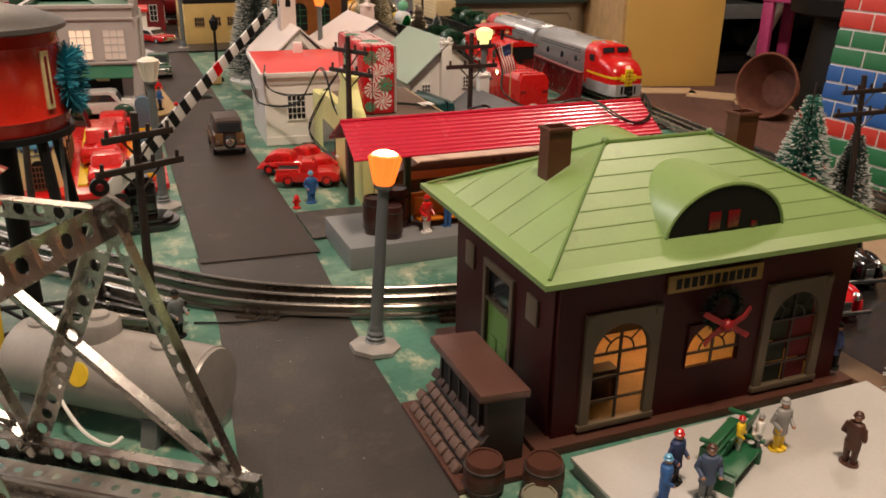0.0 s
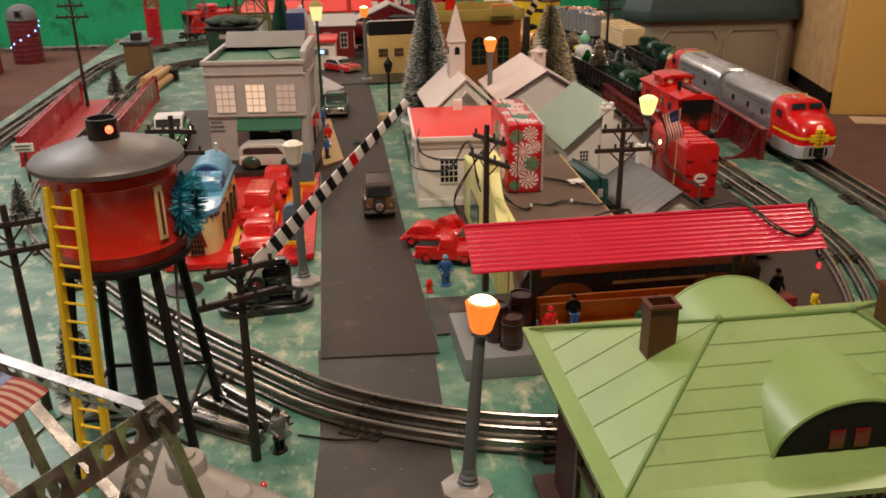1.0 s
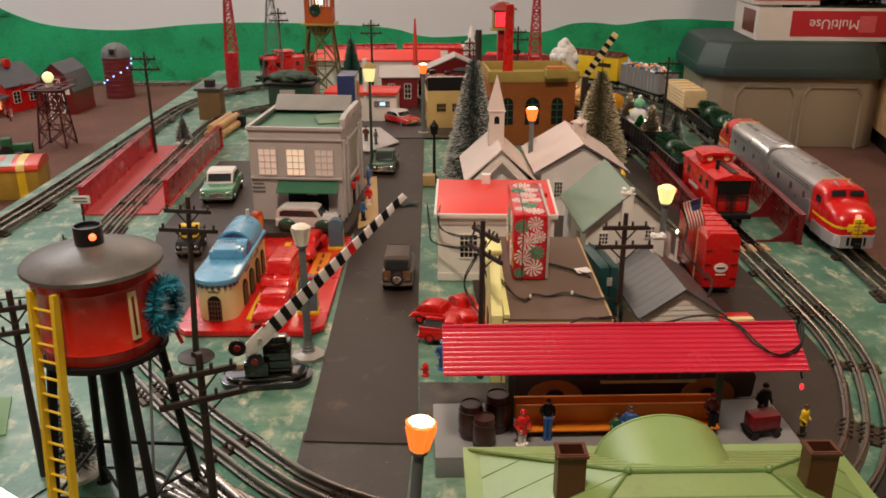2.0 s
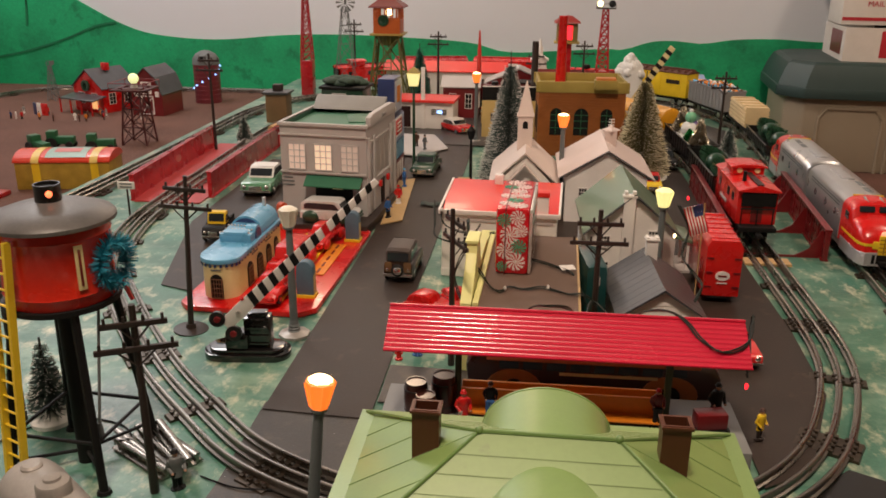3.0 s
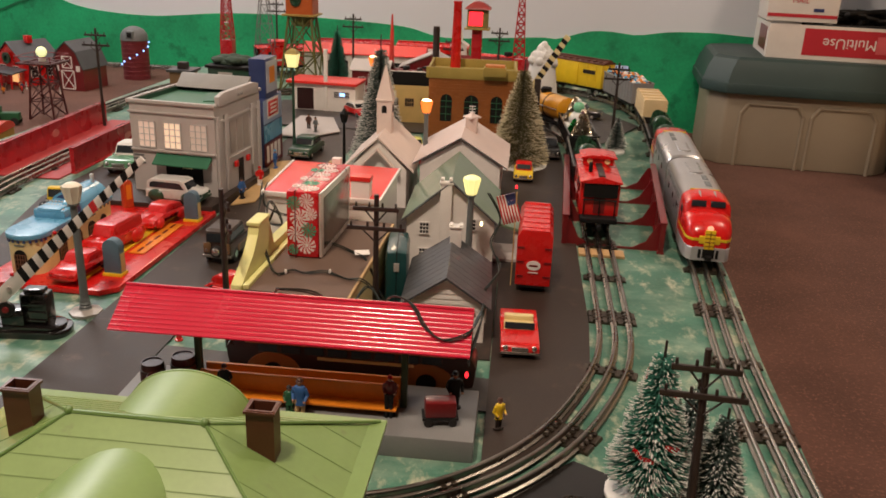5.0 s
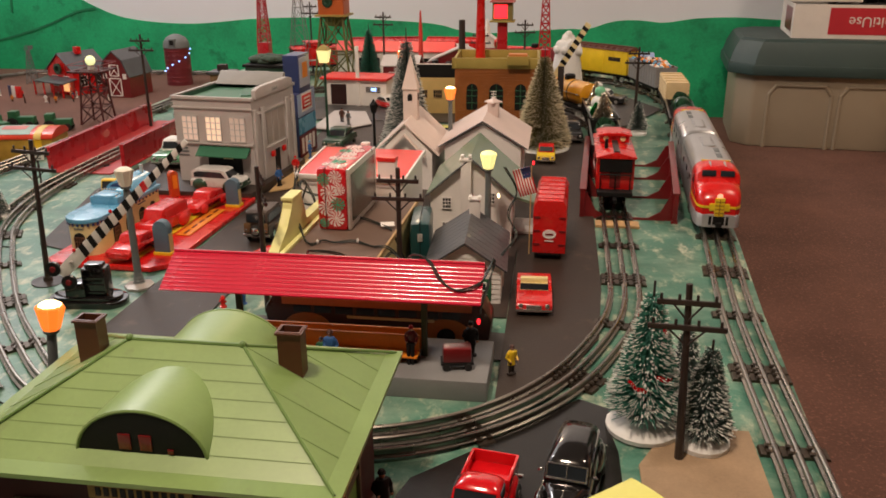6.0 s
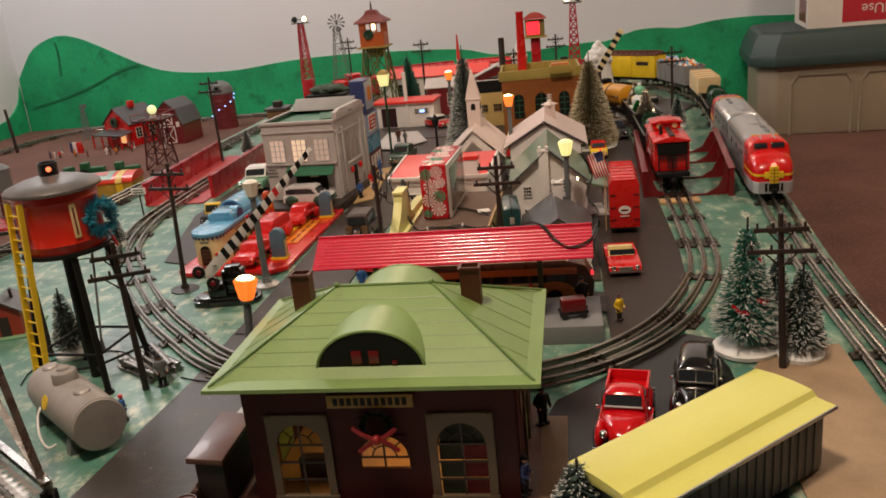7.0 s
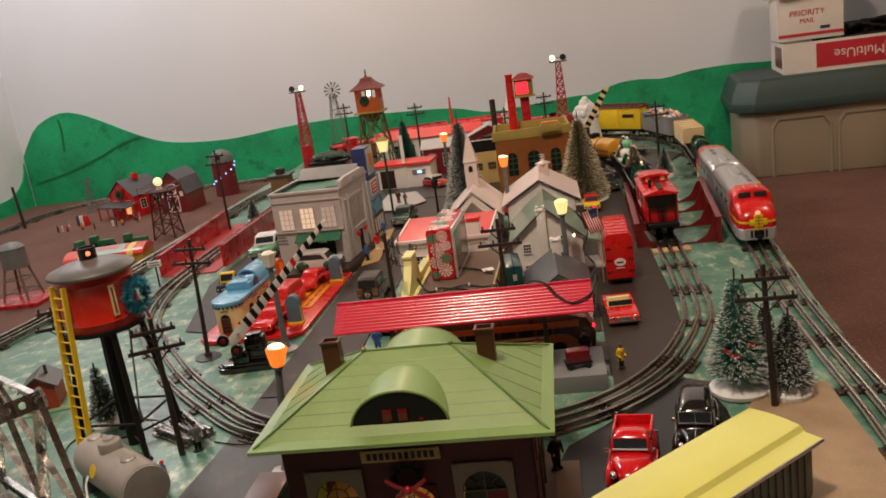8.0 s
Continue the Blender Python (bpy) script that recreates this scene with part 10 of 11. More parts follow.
def far_gate():
    """The second crossing gate, and the snowy hopper load behind it."""
    a, b = Vector((0.478, 2.02, 0.125)), Vector((0.531, 1.995, 0.216))
    top = thing("crossing_gate", "far toy crossing gate with yellow and black striped arm", "crossing gate")
    boxed("post", DARK, top, (0.474, 2.02, 0.06), (0.014, 0.014, 0.12), bev=0.001)
    bm = B()
    sweep(bm, [a - (b - a) * 0.3, b], [(0.002, -0.007), (0.002, 0.007), (-0.002, 0.005), (-0.002, -0.005)])
    arm = part("gate_arm", bm, CREAM, top)
    for k in range(6):
        p = a.lerp(b, k / 6)
        bm = B()
        sweep(bm, [p, p + (b - a) * 0.08], [(0.0026, -0.0075), (0.0026, 0.0075), (-0.0026, 0.0056), (-0.0026, -0.0056)])
        part("stripe", bm, SOOT, arm)


far_gate()
bm = B()
rnd = random.Random(12)
for k in range(60):
    a, rr = rnd.uniform(0, 6.28), rnd.uniform(0, 0.036)
    ball(bm, (0.49 + rr * math.cos(a), 2.40 + rr * math.sin(a), 0.10 + 0.05 * (1 - rr / 0.04) + rnd.uniform(-0.006, 0.006)), 0.011, seg=6)
cone(bm, (0.49, 2.40, 0.0), 0.05, 0.03, 0.13, 14)
tagged(part("cotton_smoke", bm, SNOW), "white cotton smoke puff at the back", "cotton smoke")


def mailbox_scene():
    """Small things at the head of the west track."""
    top = thing("log_load", "stack of bare wooden toy logs beside the track", "log stack", pose(-0.335, 2.02, 0, 0, 0, 84))
    for k, (x, z) in enumerate(((-0.016, 0.0085), (0.0, 0.0085), (0.016, 0.0085), (-0.008, 0.0225), (0.008, 0.0225))):
        bm = B()
        lathe(bm, [(0.0075, -0.07), (0.0082, -0.068), (0.0082, 0.068), (0.0075, 0.07)], seg=12, m=pose(0, x, z, 0, 90))
        part("log", bm, WOOD, top)
    boxed("black_rack", SOOT, top, (0.055, 0, 0.012), (0.02, 0.06, 0.024))


mailbox_scene()
cab = thing("water_crate", "small brown wooden toy hut beside the west track", "toy hut", pose(-0.395, 2.17, 0))
boxed("wall", shade("hut_wood", C(120, 92, 60), 0.6), cab, (0, 0, 0.035), (0.052, 0.052, 0.07), bev=0.001)
boxed("roof", SLATE, cab, (0, 0, 0.073), (0.064, 0.064, 0.006), bev=0.001)
boxed("cap", DARK, cab, (0, 0, 0.084), (0.022, 0.022, 0.016), bev=0.001)
pit = thing("dark_stage", "dark green toy loading structure with a draped cover behind the bank", "toy structure", pose(-0.147, 1.83, 0, 0, 0, -4))
boxed("body", DEEPGREEN, pit, (0, 0, 0.070), (0.088, 0.070, 0.140), bev=0.004)
boxed("nameplate", LIGHTGREY, pit, (-0.006, -0.0356, 0.128), (0.030, 0.001, 0.008))
boxed("roof", SOOT, pit, (0, 0, 0.142), (0.096, 0.078, 0.006), bev=0.002)
bm = B()
q = random.Random(6)
for k in range(16):
    ball(bm, (q.uniform(-0.032, 0.032), q.uniform(-0.024, 0.024), 0.147 + q.uniform(0, 0.009)), 0.014, q.uniform(0.8, 1.8), 1.0, 0.55, 10)
tagged(part("draped_cover", bm, shade("tarp_green", C(52, 70, 56), 0.8, var=0.25, scale=90, bump=0.3), pit, "dull green crumpled cover"), kind="stuff")
sn = thing("street_sign", "small white sign board on a thin post", "sign", pose(-0.40, 1.345, 0))
bm = B()
cone(bm, (0, 0, 0), 0.0018, 0.0015, 0.05, 8)
part("post", bm, DARK, sn)
boxed("board", WHITE, sn, (0, -0.002, 0.05), (0.028, 0.002, 0.012), bev=0.0004)
for k in range(2):
    boxed("writing_bar", MIDGREY, sn, (0, -0.0034, 0.0525 - 0.005 * k), (0.020, 0.0006, 0.002))
bm = B()
prism(bm, [(0.0, 1.80), (0.060, 1.88), (0.015, 2.02), (-0.062, 2.02), (-0.06, 1.82)], pose(0, 0, 0.005), 0.0025, 0.0006)
tagged(part("slate_slab", bm, LIGHTGREY), "pale grey slab with small figures beside the shop", "slab")
figure(-0.01, 1.89, 0.0075, 0.032, BROWN, DARK, DARK, 0, "brown toy figure on the pale slab")
figure(0.012, 1.86, 0.0075, 0.032, MIDGREY, MIDGREY, DARK, 60, "grey toy figure on the pale slab")
bm = B()
rows = [[bm.verts.new((0.055 + 0.007 * i, 1.445 + 0.005 * j + 0.004 * math.sin(1.7 * i), 0.0045 + 0.002 * abs(math.sin(2.1 * i + 1.3 * j)))) for i in range(7)] for j in range(5)]
for p, q in zip(rows, rows[1:]):
    for k in range(6):
        bm.faces.new((p[k], p[k + 1], q[k + 1], q[k]))
bmesh.ops.solidify(bm, geom=bm.faces[:], thickness=0.0012)
tagged(part("green_scrap", bm, DEEPGREEN), "crumpled dark green scrap on the road", "scrap")
bm = B()
lathe(bm, [(0.0105, 0.0), (0.010, 0.004), (0.003, 0.012), (0.0022, 0.085), (0.005, 0.087), (0.0078, 0.10), (0.0078, 0.102), (0.003, 0.108), (0.0008, 0.112)], c=(0.128, 1.60, 0), seg=10)
tagged(part("street_lamp", bm, SOOT), "slim black old-fashioned toy street lamp", "street lamp", "street lamps")
boxed("planter", TAN, None, (0.118, 1.57, 0.012), (0.022, 0.016, 0.02), bev=0.002)
tagged(bpy.data.objects["planter"], "small tan toy planter beside the road", "planter")

# ---- the farm on the lower shelf ----
def barn(x, y, rz, hx, hy, z0, zr, label, roofmat=SLATE):
    top = thing("toy_barn", label, "toy barn", pose(x, y, -0.09, 0, 0, rz), "toy barns")
    zk = z0 + (zr - z0) * 0.62
    bm = B()
    prism(bm, [(-hx, 0), (hx, 0), (hx, z0), (hx * 0.62, zk), (0, zr), (-hx * 0.62, zk), (-hx, z0)], front(hy), 2 * hy)
    part("wall", bm, DARKRED, top)
    bm = B()
    t = 0.003
    o = [(-hx * 1.08, z0 - 0.003), (-hx * 0.66, zk + t), (0, zr + t), (hx * 0.66, zk + t), (hx * 1.08, z0 - 0.003), (hx, z0 - 0.003), (hx * 0.6, zk), (0, zr), (-hx * 0.6, zk), (-hx, z0 - 0.003)]
    prism(bm, o, front(hy + 0.005), 2 * hy + 0.01)
    part("roof", bm, roofmat, top, "dark grey gambrel roof", sharp=10)
    for cx, cz, w, h in ((0.0, z0 * 0.48, hx * 0.8, z0 * 0.8), (0.0, z0 * 1.25, hx * 0.62, z0 * 0.5)):
        bm = B()
        for s in (-1, 1):
            box(bm, (cx + s * w / 2, -hy - 0.001, cz), (0.003, 0.002, h))
            box(bm, (cx, -hy - 0.001, cz + s * h / 2), (w, 0.002, 0.003))
        rod(bm, (cx - w / 2, -hy - 0.001, cz - h / 2), (cx + w / 2, -hy - 0.001, cz + h / 2), 0.0014, 4)
        rod(bm, (cx + w / 2, -hy - 0.001, cz - h / 2), (cx - w / 2, -hy - 0.001, cz + h / 2), 0.0014, 4)
        part("barn_door", bm, WHITE, top, "white cross-braced door trim")
    for sx in (-1, 1):
        boxed("window", WHITE, top, (sx * hx * 0.68, -hy - 0.0006, z0 * 0.98), (0.013, 0.0012, 0.017))
    return top


barn(-0.964, 2.728, -5, 0.052, 0.065, 0.070, 0.148, "red toy barn with dark gambrel roof and white doors")
h1 = gabled("toy_farmhouse", "red toy farmhouse with grey roof and porch", -1.158, 2.765, -24, 0.068, 0.066, 0.080, 0.136, RED, SLATE, "y", z=-0.09)
boxed("chimney", RED, h1, (0.012, 0.0, 0.139), (0.020, 0.018, 0.024), bev=0.001)
boxed("porch_roof", SLATE, h1, (0.012, -0.098, 0.052), (0.160, 0.056, 0.004), bev=0.001, rx=10)
for k in range(4):
    boxed("porch_post", RED, h1, (-0.075 + 0.05 * k, -0.118, 0.024), (0.004, 0.004, 0.05))
boxed("lit_window", LIT_WINDOW, h1, (0.030, -0.0716, 0.03), (0.03, 0.001, 0.035), label="warm lit window")
bm = B()
lathe(bm, [(0.018, 0), (0.018, 0.006), (0.010, 0.006), (0.010, 0.0)], seg=18, m=pose(0.0, -0.0715, 0.085, 90))
part("gable_wreath", bm, DEEPGREEN, h1)


def silo(x, y):
    top = thing("toy_silo", "dark red toy silo with a grey dome and blue lights", "silo", pose(x, y, -0.09))
    bm = B()
    lathe(bm, [(0.044, 0), (0.044, 0.128), (0.046, 0.130)], seg=28)
    part("tower_wall", bm, shade("silo_red", C(110, 36, 44), 0.5), top)
    for k in range(8):
        bm = B()
        lathe(bm, [(0.0442, 0.012 + 0.015 * k), (0.0452, 0.0128 + 0.015 * k), (0.0452, 0.0142 + 0.015 * k), (0.0442, 0.015 + 0.015 * k)], seg=28)
        part("hoop", bm, DARKRED, top)
    bm = B()
    lathe(bm, [(0.046, 0.130), (0.044, 0.148), (0.034, 0.164), (0.016, 0.174), (0.001, 0.177)], seg=28)
    part("dome", bm, MIDGREY, top)
    boxed("dormer", MIDGREY, top, (0.004, -0.034, 0.150), (0.024, 0.024, 0.026), bev=0.003)
    boxed("dormer_opening", SOOT, top, (0.004, -0.0462, 0.150), (0.015, 0.001, 0.016))
    for k in range(7):
        a = radians(-150 + 30 * k)
        bm = B()
        ball(bm, (0.046 * math.cos(a), 0.046 * math.sin(a), 0.05 + 0.012 * k), 0.0028, seg=6)
        part("blue_bulb", bm, LIT_BLUE, top)


silo(-0.880, 2.950)


def beacon(x, y):
    GIRDER_DARK = shade("beacon_dark_red", C(74, 24, 24), 0.45, var=0.2)
    top = thing("beacon_tower", "dark red lattice toy beacon tower with a bright lamp", "toy tower", pose(x, y, -0.09))
    lattice(top, GIRDER_DARK, 0.034, 0.022, 0, 0.145, 3, 0.0028)
    for s in (-1, 1):
        boxed("deck_beam", GIRDER_DARK, top, (s * 0.042, 0, 0.147), (0.012, 0.096, 0.005), bev=0.001)
        boxed("deck_beam", GIRDER_DARK, top, (0, s * 0.042, 0.147), (0.096, 0.012, 0.0046), bev=0.001)
    boxed("deck_plate", GIRDER_DARK, top, (0, 0, 0.147), (0.05, 0.05, 0.004))
    boxed("deck_beam", GIRDER_DARK, top, (0, 0, 0.1462), (0.09, 0.010, 0.004))
    bm = B()
    for sx in (-1, 1):
        for sy in (-1, 1):
            rod(bm, (sx * 0.048, sy * 0.048, 0.15), (sx * 0.048, sy * 0.048, 0.166), 0.0012, 4)
    for s in (-1, 1):
        rod(bm, (-0.048, s * 0.048, 0.166), (0.048, s * 0.048, 0.166), 0.0012, 4)
        rod(bm, (s * 0.048, -0.048, 0.166), (s * 0.048, 0.048, 0.166), 0.0012, 4)
    part("railing", bm, DARKRED, top)
    bm = B()
    cone(bm, (0, 0, 0.150), 0.010, 0.008, 0.012, 14)
    part("lamp_base", bm, TINNED, top)
    bm = B()
    ball(bm, (0, 0, 0.174), 0.0135, seg=16)
    part("globe", bm, glow("beacon_globe", (0.92, 0.95, 0.40), 0.8, (0.7, 0.7, 0.55)), top, "glowing glass beacon globe")


beacon(-0.815, 2.265)


def grey_tower(x, y):
    top = thing("water_tower", "small grey toy water tower on the farm stage", "water tower", pose(x, y, -0.09))
    bm = B()
    lathe(bm, [(0.030, 0.088), (0.030, 0.135), (0.032, 0.137), (0.020, 0.147), (0.001, 0.152)], seg=22)
    part("tank", bm, MIDGREY, top)
    for k in range(4):
        a = radians(45 + 90 * k)
        bm = B()
        rod(bm, (0.048 * math.cos(a), 0.048 * math.sin(a), 0), (0.026 * math.cos(a), 0.026 * math.sin(a), 0.09), 0.0032, 6)
        part("leg", bm, shade("leg_brown_grey", C(112, 92, 84), 0.6), top)
    bm = B()
    for z in (0.03, 0.06):
        for k in range(4):
            a, b = radians(45 + 90 * k), radians(135 + 90 * k)
            r = 0.048 - 0.022 * z / 0.09
            rod(bm, (r * math.cos(a), r * math.sin(a), z), (r * math.cos(b), r * math.sin(b), z), 0.0016, 4)
    part("brace", bm, MIDGREY, top)
    boxed("base", GIRDER, top, (0, 0, 0.005), (0.14, 0.12, 0.010), bev=0.002)


grey_tower(-0.93, 1.68)
fp = thing("fence_post", "bare grey-brown wooden pole by the wall", "pole", pose(-1.60, 2.72, -0.09, 0, -3))
bm = B()
cone(bm, (0, 0, 0), 0.006, 0.005, 0.16, 8)
part("pole", bm, DARK, fp)
for k in range(18):
    x, y = (-1.30, 2.60) if k < 8 else (-1.06, 2.60)
    x, y = x + rnd.uniform(-0.13, 0.10), y + rnd.uniform(-0.07, 0.06)
    figure(x, y, -0.09, 0.026, (RED, WHITE, BROWN, NAVY, GREY, AMBER)[k % 6], (SOOT, WHITE, BROWN)[k % 3], DARK, rnd.uniform(0, 360), "tiny toy figure in the farm yard")
screen = thing("yard_screen", "small red and white folding screen in the farm yard", "screen", pose(-1.31, 2.625, -0.09, 0, 0, -20))
for k, mat in enumerate((NAVY, WHITE, RED)):
    boxed("panel", mat, screen, ((k - 1) * 0.022, 0, 0.019), (0.021, 0.003, 0.038), rz=20 * (k - 1), bev=0.0006)


def gift_trunk():
    """A striped toy trunk with a rounded lid on the stage beside the track."""
    top = thing("gift_trunk", "orange and yellow gift-wrapped toy trunk beside the track", "toy trunk", pose(-0.775, 1.835, -0.09, 0, 0, 10))
    L, W = 0.200, 0.095
    gold = shade("trunk_gold", C(170, 140, 52), 0.4, var=0.25, scale=40)
    boxed("body", gold, top, (0, 0, 0.030), (L, W, 0.060), bev=0.003)
    bm = B()
    n = 12
    prism(bm, [(-(W / 2 + 0.003) * math.cos(math.pi * k / n), 0.060 + 0.020 * math.sin(math.pi * k / n)) for k in range(n + 1)], side(-L / 2 - 0.002), L + 0.004, 0.001)
    lid = part("lid", bm, shade("trunk_orange", C(214, 62, 34), 0.35, coat=0.3), top, "glossy orange-red rounded lid", sharp=40)
    for x in (-0.055, 0.068):
        bm = B()
        prism(bm, [(-(W / 2 + 0.0045) * math.cos(math.pi * k / n), 0.060 + 0.0212 * math.sin(math.pi * k / n)) for k in range(n + 1)], side(x - 0.008), 0.016)
        part("lid_ribbon", bm, shade("ribbon_gold", C(226, 196, 110), 0.35), lid)
        boxed("ribbon", YELLOW, top, (x, -W / 2 - 0.001, 0.030), (0.016, 0.002, 0.058))
    bm = B()
    prism(bm, [(-(W / 2 + 0.0042) * math.cos(math.pi * k / n), 0.060 + 0.0210 * math.sin(math.pi * k / n)) for k in range(2, n - 3)], side(-0.035), 0.085)
    part("lid_label", bm, shade("label_teal", C(150, 178, 168), 0.4), lid, "pale teal printed label")
    bm = B()
    prism(bm, [(-(W / 2 + 0.0050) * math.cos(math.pi * k / n), 0.060 + 0.0216 * math.sin(math.pi * k / n)) for k in range(4, 7)], side(-0.020), 0.055)
    part("label_bar", bm, shade("label_pink", C(206, 120, 116), 0.4), lid)


gift_trunk()
for x, y, rz in ((-0.99, 2.18, 10), (-0.87, 2.16, 15), (-1.01, 2.11, -30)):
    tr = thing("toy_tractor", "small green plastic toy tractor on the stage", "toy tractor", pose(x, y, -0.09, 0, 0, rz), "green tractors")
    boxed("hood", GREEN, tr, (0.010, 0, 0.022), (0.050, 0.024, 0.020), bev=0.004)
    boxed("cab", GREEN, tr, (-0.022, 0, 0.030), (0.024, 0.028, 0.034), bev=0.004)
    for wx, r in ((-0.022, 0.015), (0.024, 0.010)):
        for sy in (-1, 1):
            bm = B()
            cone(bm, (wx, sy * 0.016 + 0.003, r), r, r, 0.006, 14, rx=90)
            part("wheel", bm, TYRE, tr)


def storage_tub():
    beige = shade("tub_beige", C(150, 138, 118), 0.55, var=0.06, scale=6)
    lid = shade("tub_lid_green", C(46, 66, 64), 0.5, var=0.08, scale=6)
    top = thing("storage_tub", "large beige plastic storage tub with a dark green lid", "storage tub", pose(1.322, 2.985, FLOOR, 0, 0, -6))
    W, D, H = 0.56, 0.42, 0.245
    bm = B()
    prism(bm, [(-W / 2 + 0.05, -D / 2), (W / 2 - 0.05, -D / 2), (W / 2, -D / 2 + 0.05), (W / 2, D / 2 - 0.05), (W / 2 - 0.05, D / 2), (-W / 2 + 0.05, D / 2), (-W / 2, D / 2 - 0.05), (-W / 2, -D / 2 + 0.05)], pose(0, 0, 0), H, 0.010)
    part("body", bm, beige, top)
    for cx in (-0.090, 0.118):
        bm = B()
        pts = [Vector((cx - 0.092, -D / 2 - 0.001, 0.0)), Vector((cx - 0.092, -D / 2 - 0.001, 0.165)), Vector((cx - 0.072, -D / 2 - 0.001, 0.195)), Vector((cx + 0.072, -D / 2 - 0.001, 0.195)), Vector((cx + 0.092, -D / 2 - 0.001, 0.165)), Vector((cx + 0.092, -D / 2 - 0.001, 0.0))]
        for a, b in zip(pts, pts[1:]):
            rod(bm, a, b, 0.006, 8)
        part("moulded_arch", bm, beige, top)
    bm = B()
    out = [(-W / 2 + 0.04, -D / 2 - 0.03), (W / 2 - 0.04, -D / 2 - 0.03), (W / 2 + 0.03, -D / 2 + 0.04), (W / 2 + 0.03, D / 2 - 0.04), (W / 2 - 0.04, D / 2 + 0.03), (-W / 2 + 0.04, D / 2 + 0.03), (-W / 2 - 0.03, D / 2 - 0.04), (-W / 2 - 0.03, -D / 2 + 0.04)]
    prism(bm, out, pose(0, 0, H - 0.02), 0.034, 0.008)
    lidp = part("lid", bm, lid, top, "dark green overhanging lid")
    # the crown slopes in from the rim to a flat top
    bm = B()
    rows = [[bm.verts.new((x * k, y * k, z)) for x, y in out] for k, z in ((0.985, H + 0.012), (0.95, H + 0.050), (0.90, H + 0.080), (0.86, H + 0.088))]
    for p, q in zip(rows, rows[1:]):
        for k in range(8):
            bm.faces.new((p[k], p[(k + 1) % 8], q[(k + 1) % 8], q[k]))
    bm.faces.new(rows[0][::-1])
    bm.faces.new(rows[-1])
    part("lid_crown", bm, lid, lidp, sharp=20)
    for k in range(3):
        boxed("lid_rib", lid, lidp, (-0.16 + 0.16 * k, -D / 2 - 0.012, H + 0.040), (0.012, 0.010, 0.060), bev=0.004, rx=-18)


storage_tub()


def flat_text(parent, body, size, m, mat):
    c = bpy.data.curves.new("lettering", "FONT")
    c.body, c.size, c.extrude, c.align_x, c.align_y = body, size, 0.0006, "CENTER", "CENTER"
    c.materials.append(mat)
    o = new("lettering", c)
    o.parent = parent
    o.matrix_basis = m
    return o


CARD = shade("white_card", C(212, 206, 198), 0.7, var=0.05)
CARDRED = shade("red_card", C(178, 30, 44), 0.6, var=0.06)
low = thing("paper_carton", "open white and red cardboard paper carton with cables inside", "carton", pose(1.42, 2.95, FLOOR + 0.334, 0, 0, -7))
bm = B()
for c, s in (((0, -0.15, 0.05), (0.46, 0.004, 0.10)), ((0, 0.15, 0.05), (0.46, 0.004, 0.10)), ((-0.23, 0, 0.05), (0.004, 0.30, 0.10)), ((0.23, 0, 0.05), (0.004, 0.30, 0.10)), ((0, 0, 0.002), (0.46, 0.30, 0.004))):
    box(bm, c, s)
part("carton", bm, CARD, low)
boxed("red_panel", CARDRED, low, (0.04, -0.1526, 0.052), (0.34, 0.001, 0.078))
boxed("dark_corner", DARKRED, low, (-0.2326, -0.04, 0.052), (0.001, 0.15, 0.07))
boxed("seal", shade("seal_pink", C(206, 90, 96), 0.6), low, (0.10, -0.1534, 0.052), (0.05, 0.001, 0.05))
flat_text(low, "MultiUse", 0.042, Matrix.Translation((0.0, -0.1536, 0.052)) @ pose(0, 0, 0, 90, 180, 0), CARD)
cb = thing("cable_heap", "tangle of black cables in the carton", "cables", pose(1.455, 2.95, FLOOR + 0.418))
bm = B()
for k in range(14):
    pts = [(rnd.uniform(-0.16, 0.16), rnd.uniform(-0.11, 0.11), rnd.uniform(0.0, 0.055)) for _ in range(6)]
    sweep(bm, curve_points(pts, 0.012), ring(0.006, 6))
part("cable", bm, SOOT, cb)
hi = thing("postal_box", "white postal carton with red stripe standing on the lower carton", "carton", pose(1.285, 2.97, FLOOR + 0.438, 0, 0, -7))
boxed("carton", CARD, hi, (0, 0, 0.07), (0.205, 0.20, 0.14), bev=0.002)
boxed("red_stripe", CARDRED, hi, (0, -0.1008, 0.018), (0.20, 0.001, 0.010))
boxed("blue_mark", NAVY, hi, (0.045, -0.1008, 0.036), (0.03, 0.001, 0.010))
flat_text(hi, "PRIORITY", 0.026, Matrix.Translation((-0.01, -0.1012, 0.088)) @ pose(0, 0, 0, 90), CARDRED)
flat_text(hi, "MAIL", 0.022, Matrix.Translation((-0.01, -0.1012, 0.062)) @ pose(0, 0, 0, 90), CARDRED)
top_box = boxed("flat_carton", CARD, None, (1.30, 2.97, FLOOR + 0.649), (0.25, 0.23, 0.14), bev=0.002)
tagged(top_box, "another white carton on the stack", "carton")

TANWALL = shade("yellow_tan_paint", C(214, 174, 92), 0.7, var=0.06, scale=6)
CORK = shade("speckled_tan_board", C(206, 170, 118), 0.8, var=0.2, scale=30)
cabn = thing("tall_cabinet", "tall tan cabinet with a yellow-tan front", "cabinet", pose(1.69, 2.575, FLOOR, 0, 0, -14))
boxed("side_panel", CORK, cabn, (-0.1475, 0.03, 0.66), (0.025, 0.50, 1.20), bev=0.003, label="speckled tan side panel")
boxed("carcase", DARK, cabn, (0.02, 0.03, 0.66), (0.30, 0.49, 1.19))
boxed("front_panel", TANWALL, cabn, (0.005, -0.235, 0.63), (0.315, 0.022, 1.26), bev=0.003, label="yellow-tan painted front")
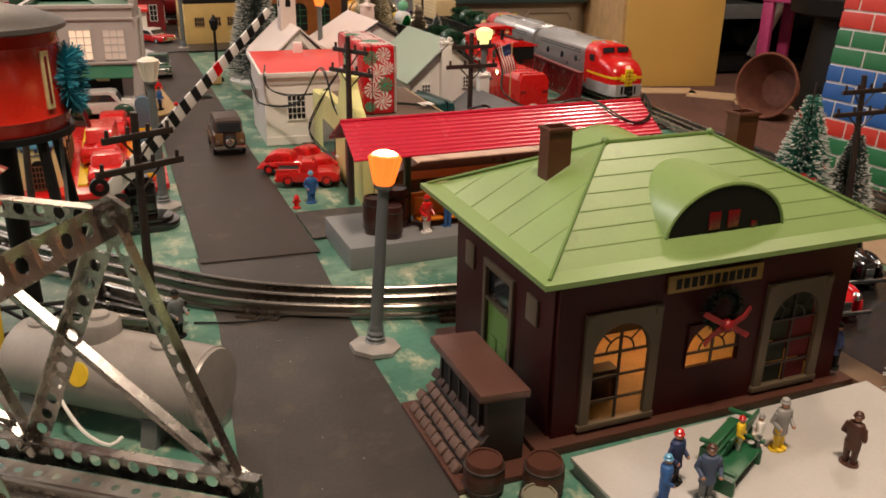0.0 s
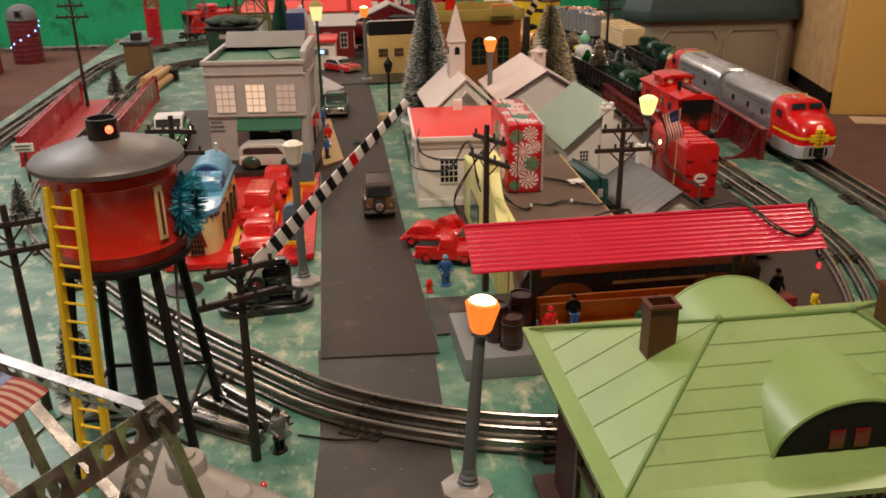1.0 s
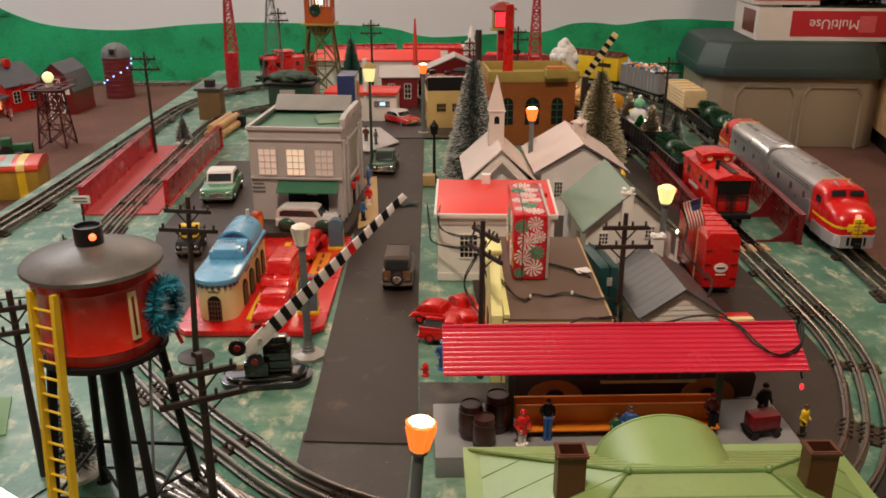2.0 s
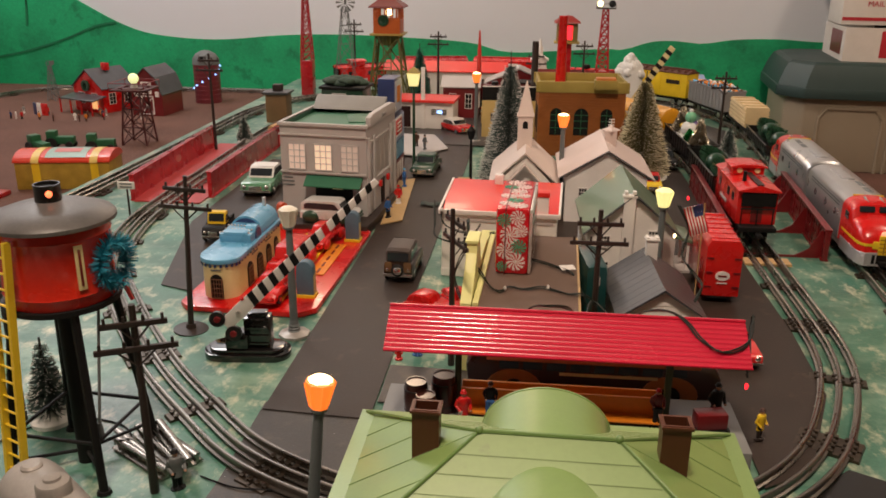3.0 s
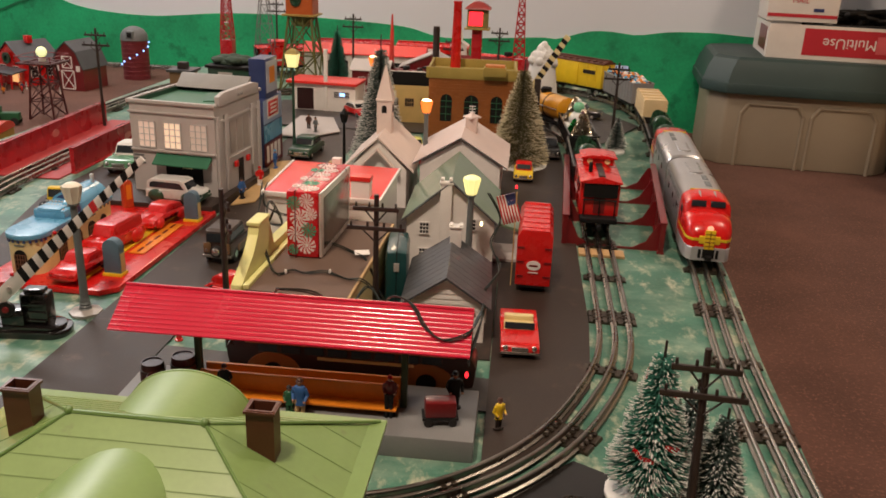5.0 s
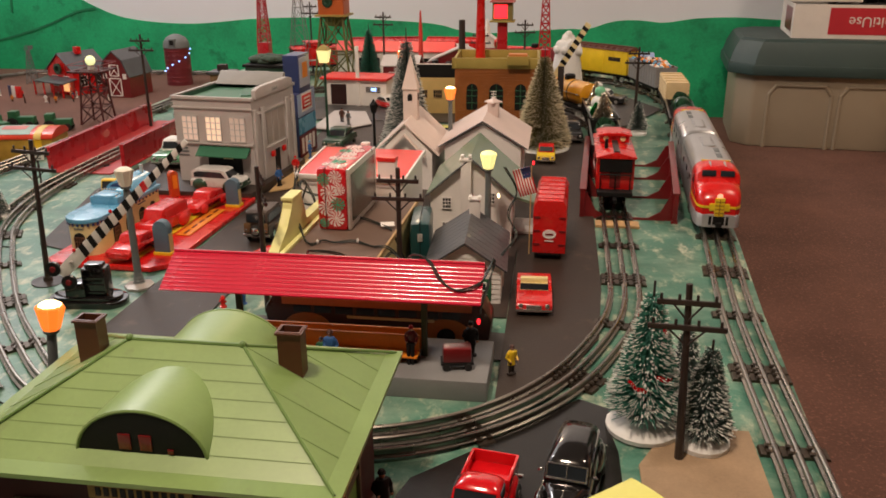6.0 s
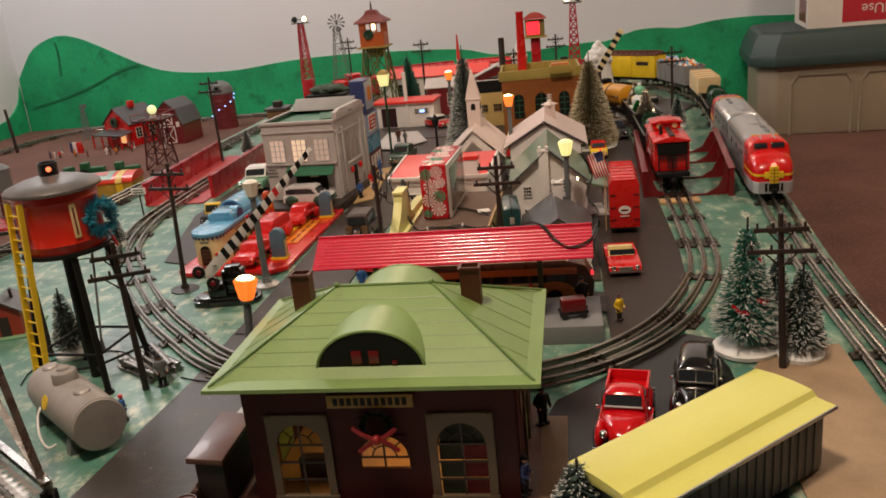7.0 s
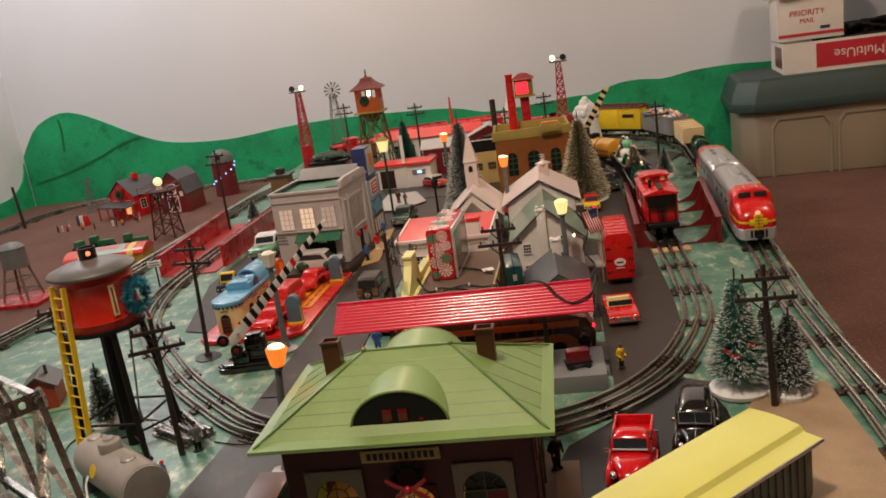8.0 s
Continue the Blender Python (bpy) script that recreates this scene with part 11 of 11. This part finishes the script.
for s in (-1, 1):
    boxed("foot", SOOT, cabn, (s * 0.12, 0.04, 0.03), (0.04, 0.42, 0.06))
shelf = thing("black_shelf", "open black shelf unit with grey tools inside", "shelf", pose(2.09, 2.70, FLOOR, 0, 0, -8))
boxed("back", SOOT, shelf, (0, 0.25, 0.6), (0.62, 0.02, 1.2))
for s in (-1, 1):
    boxed("side", SOOT, shelf, (s * 0.30, 0, 0.6), (0.02, 0.5, 1.2))
for z in (0.02, 0.42, 1.0):
    boxed("shelf_board", SOOT, shelf, (0, 0, z), (0.6, 0.5, 0.02))
boxed("grey_box", MIDGREY, shelf, (0.0, -0.05, 0.20), (0.20, 0.2, 0.05), bev=0.004)
boxed("bracket", TINNED, shelf, (0.12, -0.15, 0.14), (0.03, 0.03, 0.22), ry=25, bev=0.003)
chair = thing("pink_chair", "small pink plastic child's chair", "chair", pose(2.13, 2.26, FLOOR, 0, 0, -60), "")
PINK = shade("pink_plastic", C(196, 70, 128), 0.4)
boxed("seat", PINK, chair, (0, 0, 0.27), (0.28, 0.26, 0.02), bev=0.006)
for sx in (-1, 1):
    for sy in (-1, 1):
        boxed("leg", PINK, chair, (sx * 0.12, sy * 0.11, 0.13), (0.035, 0.035, 0.26), bev=0.006)
    boxed("back_post", PINK, chair, (sx * 0.12, 0.12, 0.42), (0.035, 0.03, 0.30), bev=0.006)
for z in (0.40, 0.50, 0.57):
    boxed("back_rail", PINK, chair, (0, 0.12, z), (0.26, 0.025, 0.05), bev=0.006)
stool = thing("black_stool", "round black padded stool", "stool", pose(1.90, 1.895, FLOOR))
bm = B()
lathe(bm, [(0.14, 0.26), (0.17, 0.27), (0.175, 0.31), (0.15, 0.33), (0.01, 0.335)], seg=28)
part("seat", bm, SOOT, stool)
bm = B()
lathe(bm, [(0.13, 0), (0.12, 0.03), (0.10, 0.26)], seg=24)
part("base", bm, SOOT, stool)
bk = thing("basket", "brown woven basket lying on its side on the carpet", "basket", pose(1.635, 1.88, FLOOR + 0.082, 0, 78, 200) @ Matrix.Scale(0.74, 4))
bm = B()
lathe(bm, [(0.06, -0.06), (0.07, -0.055), (0.115, 0.06), (0.112, 0.062), (0.065, -0.045), (0.01, -0.05)], seg=26)
part("bowl", bm, shade("basket_brown", C(94, 52, 36), 0.7, var=0.3, scale=40), bk)
for k in range(7):
    z = -0.05 + 0.018 * k
    r = 0.071 + (z + 0.055) * 0.39
    bm = B()
    pts = [Vector((r * math.cos(2 * math.pi * q / 26), r * math.sin(2 * math.pi * q / 26), z + 0.002 * (q % 2))) for q in range(26)]
    sweep(bm, pts, ring(0.005, 5), True)
    part("weave_coil", bm, shade("basket_coil", C(110, 62, 42), 0.7, var=0.3, scale=40), bk)
for x, y, rz, sx, sy in ((1.58, 2.27, -20, 0.17, 0.08), (1.70, 2.14, -45, 0.22, 0.10), (1.74, 2.02, -35, 0.16, 0.09)):
    bm = B()
    box(bm, (0, 0, 0.002), (sx, sy, 0.003))
    o = part("paper_sheet", bm, shade("paper_buff", C(196, 168, 132), 0.8))
    o.matrix_basis = pose(x, y, FLOOR, 0, 0, rz)
    tagged(o, "buff paper sheet lying on the carpet", "paper", "papers")


def brick_column(x, y, rz):
    """A tapering column of printed cardboard toy bricks."""
    top = thing("brick_column", "column of red, green, blue and yellow printed toy bricks", "toy bricks", pose(x, y, FLOOR + 0.012, 0, 6, rz))
    boxed("core", WHITE, top, (0, 0, 0.40), (0.248, 0.248, 0.80), bev=0.002)
    cols = [shade("brick_yellow", C(216, 164, 40), 0.5), shade("brick_green", C(40, 112, 70), 0.5), shade("brick_red", C(196, 56, 42), 0.5), shade("brick_blue", C(40, 92, 160), 0.5)]
    order = (2, 1, 1, 1, 2, 3, 3, 3, 1, 1, 2, 2, 2, 2, 2, 0, 0, 1, 1, 1, 3, 3, 3, 2, 2, 0)
    H = 0.0308
    for face in (0, 3):
        for j, ci in enumerate(order):
            n = 4
            off = (j % 2) * 0.5
            edges = [-0.1258] + [(-0.1258 + 0.2516 * (k + off) / n) for k in range(1 if off == 0 else 0, n)] + [0.1258]
            for q, (a, b) in enumerate(zip(edges, edges[1:])):
                if b - a < 0.004:
                    continue
                bm = B()
                box(bm, ((a + b) / 2, -0.1252, (j + 0.5) * H), (b - a - 0.004, 0.003, H - 0.004), bev=0.0008)
                o = part("brick", bm, cols[0 if j == 4 and q > 2 else ci], top)
                o.matrix_basis = pose(0, 0, 0, 0, 0, 90 * face)
    return top


brick_column(1.258, 1.130, 8)
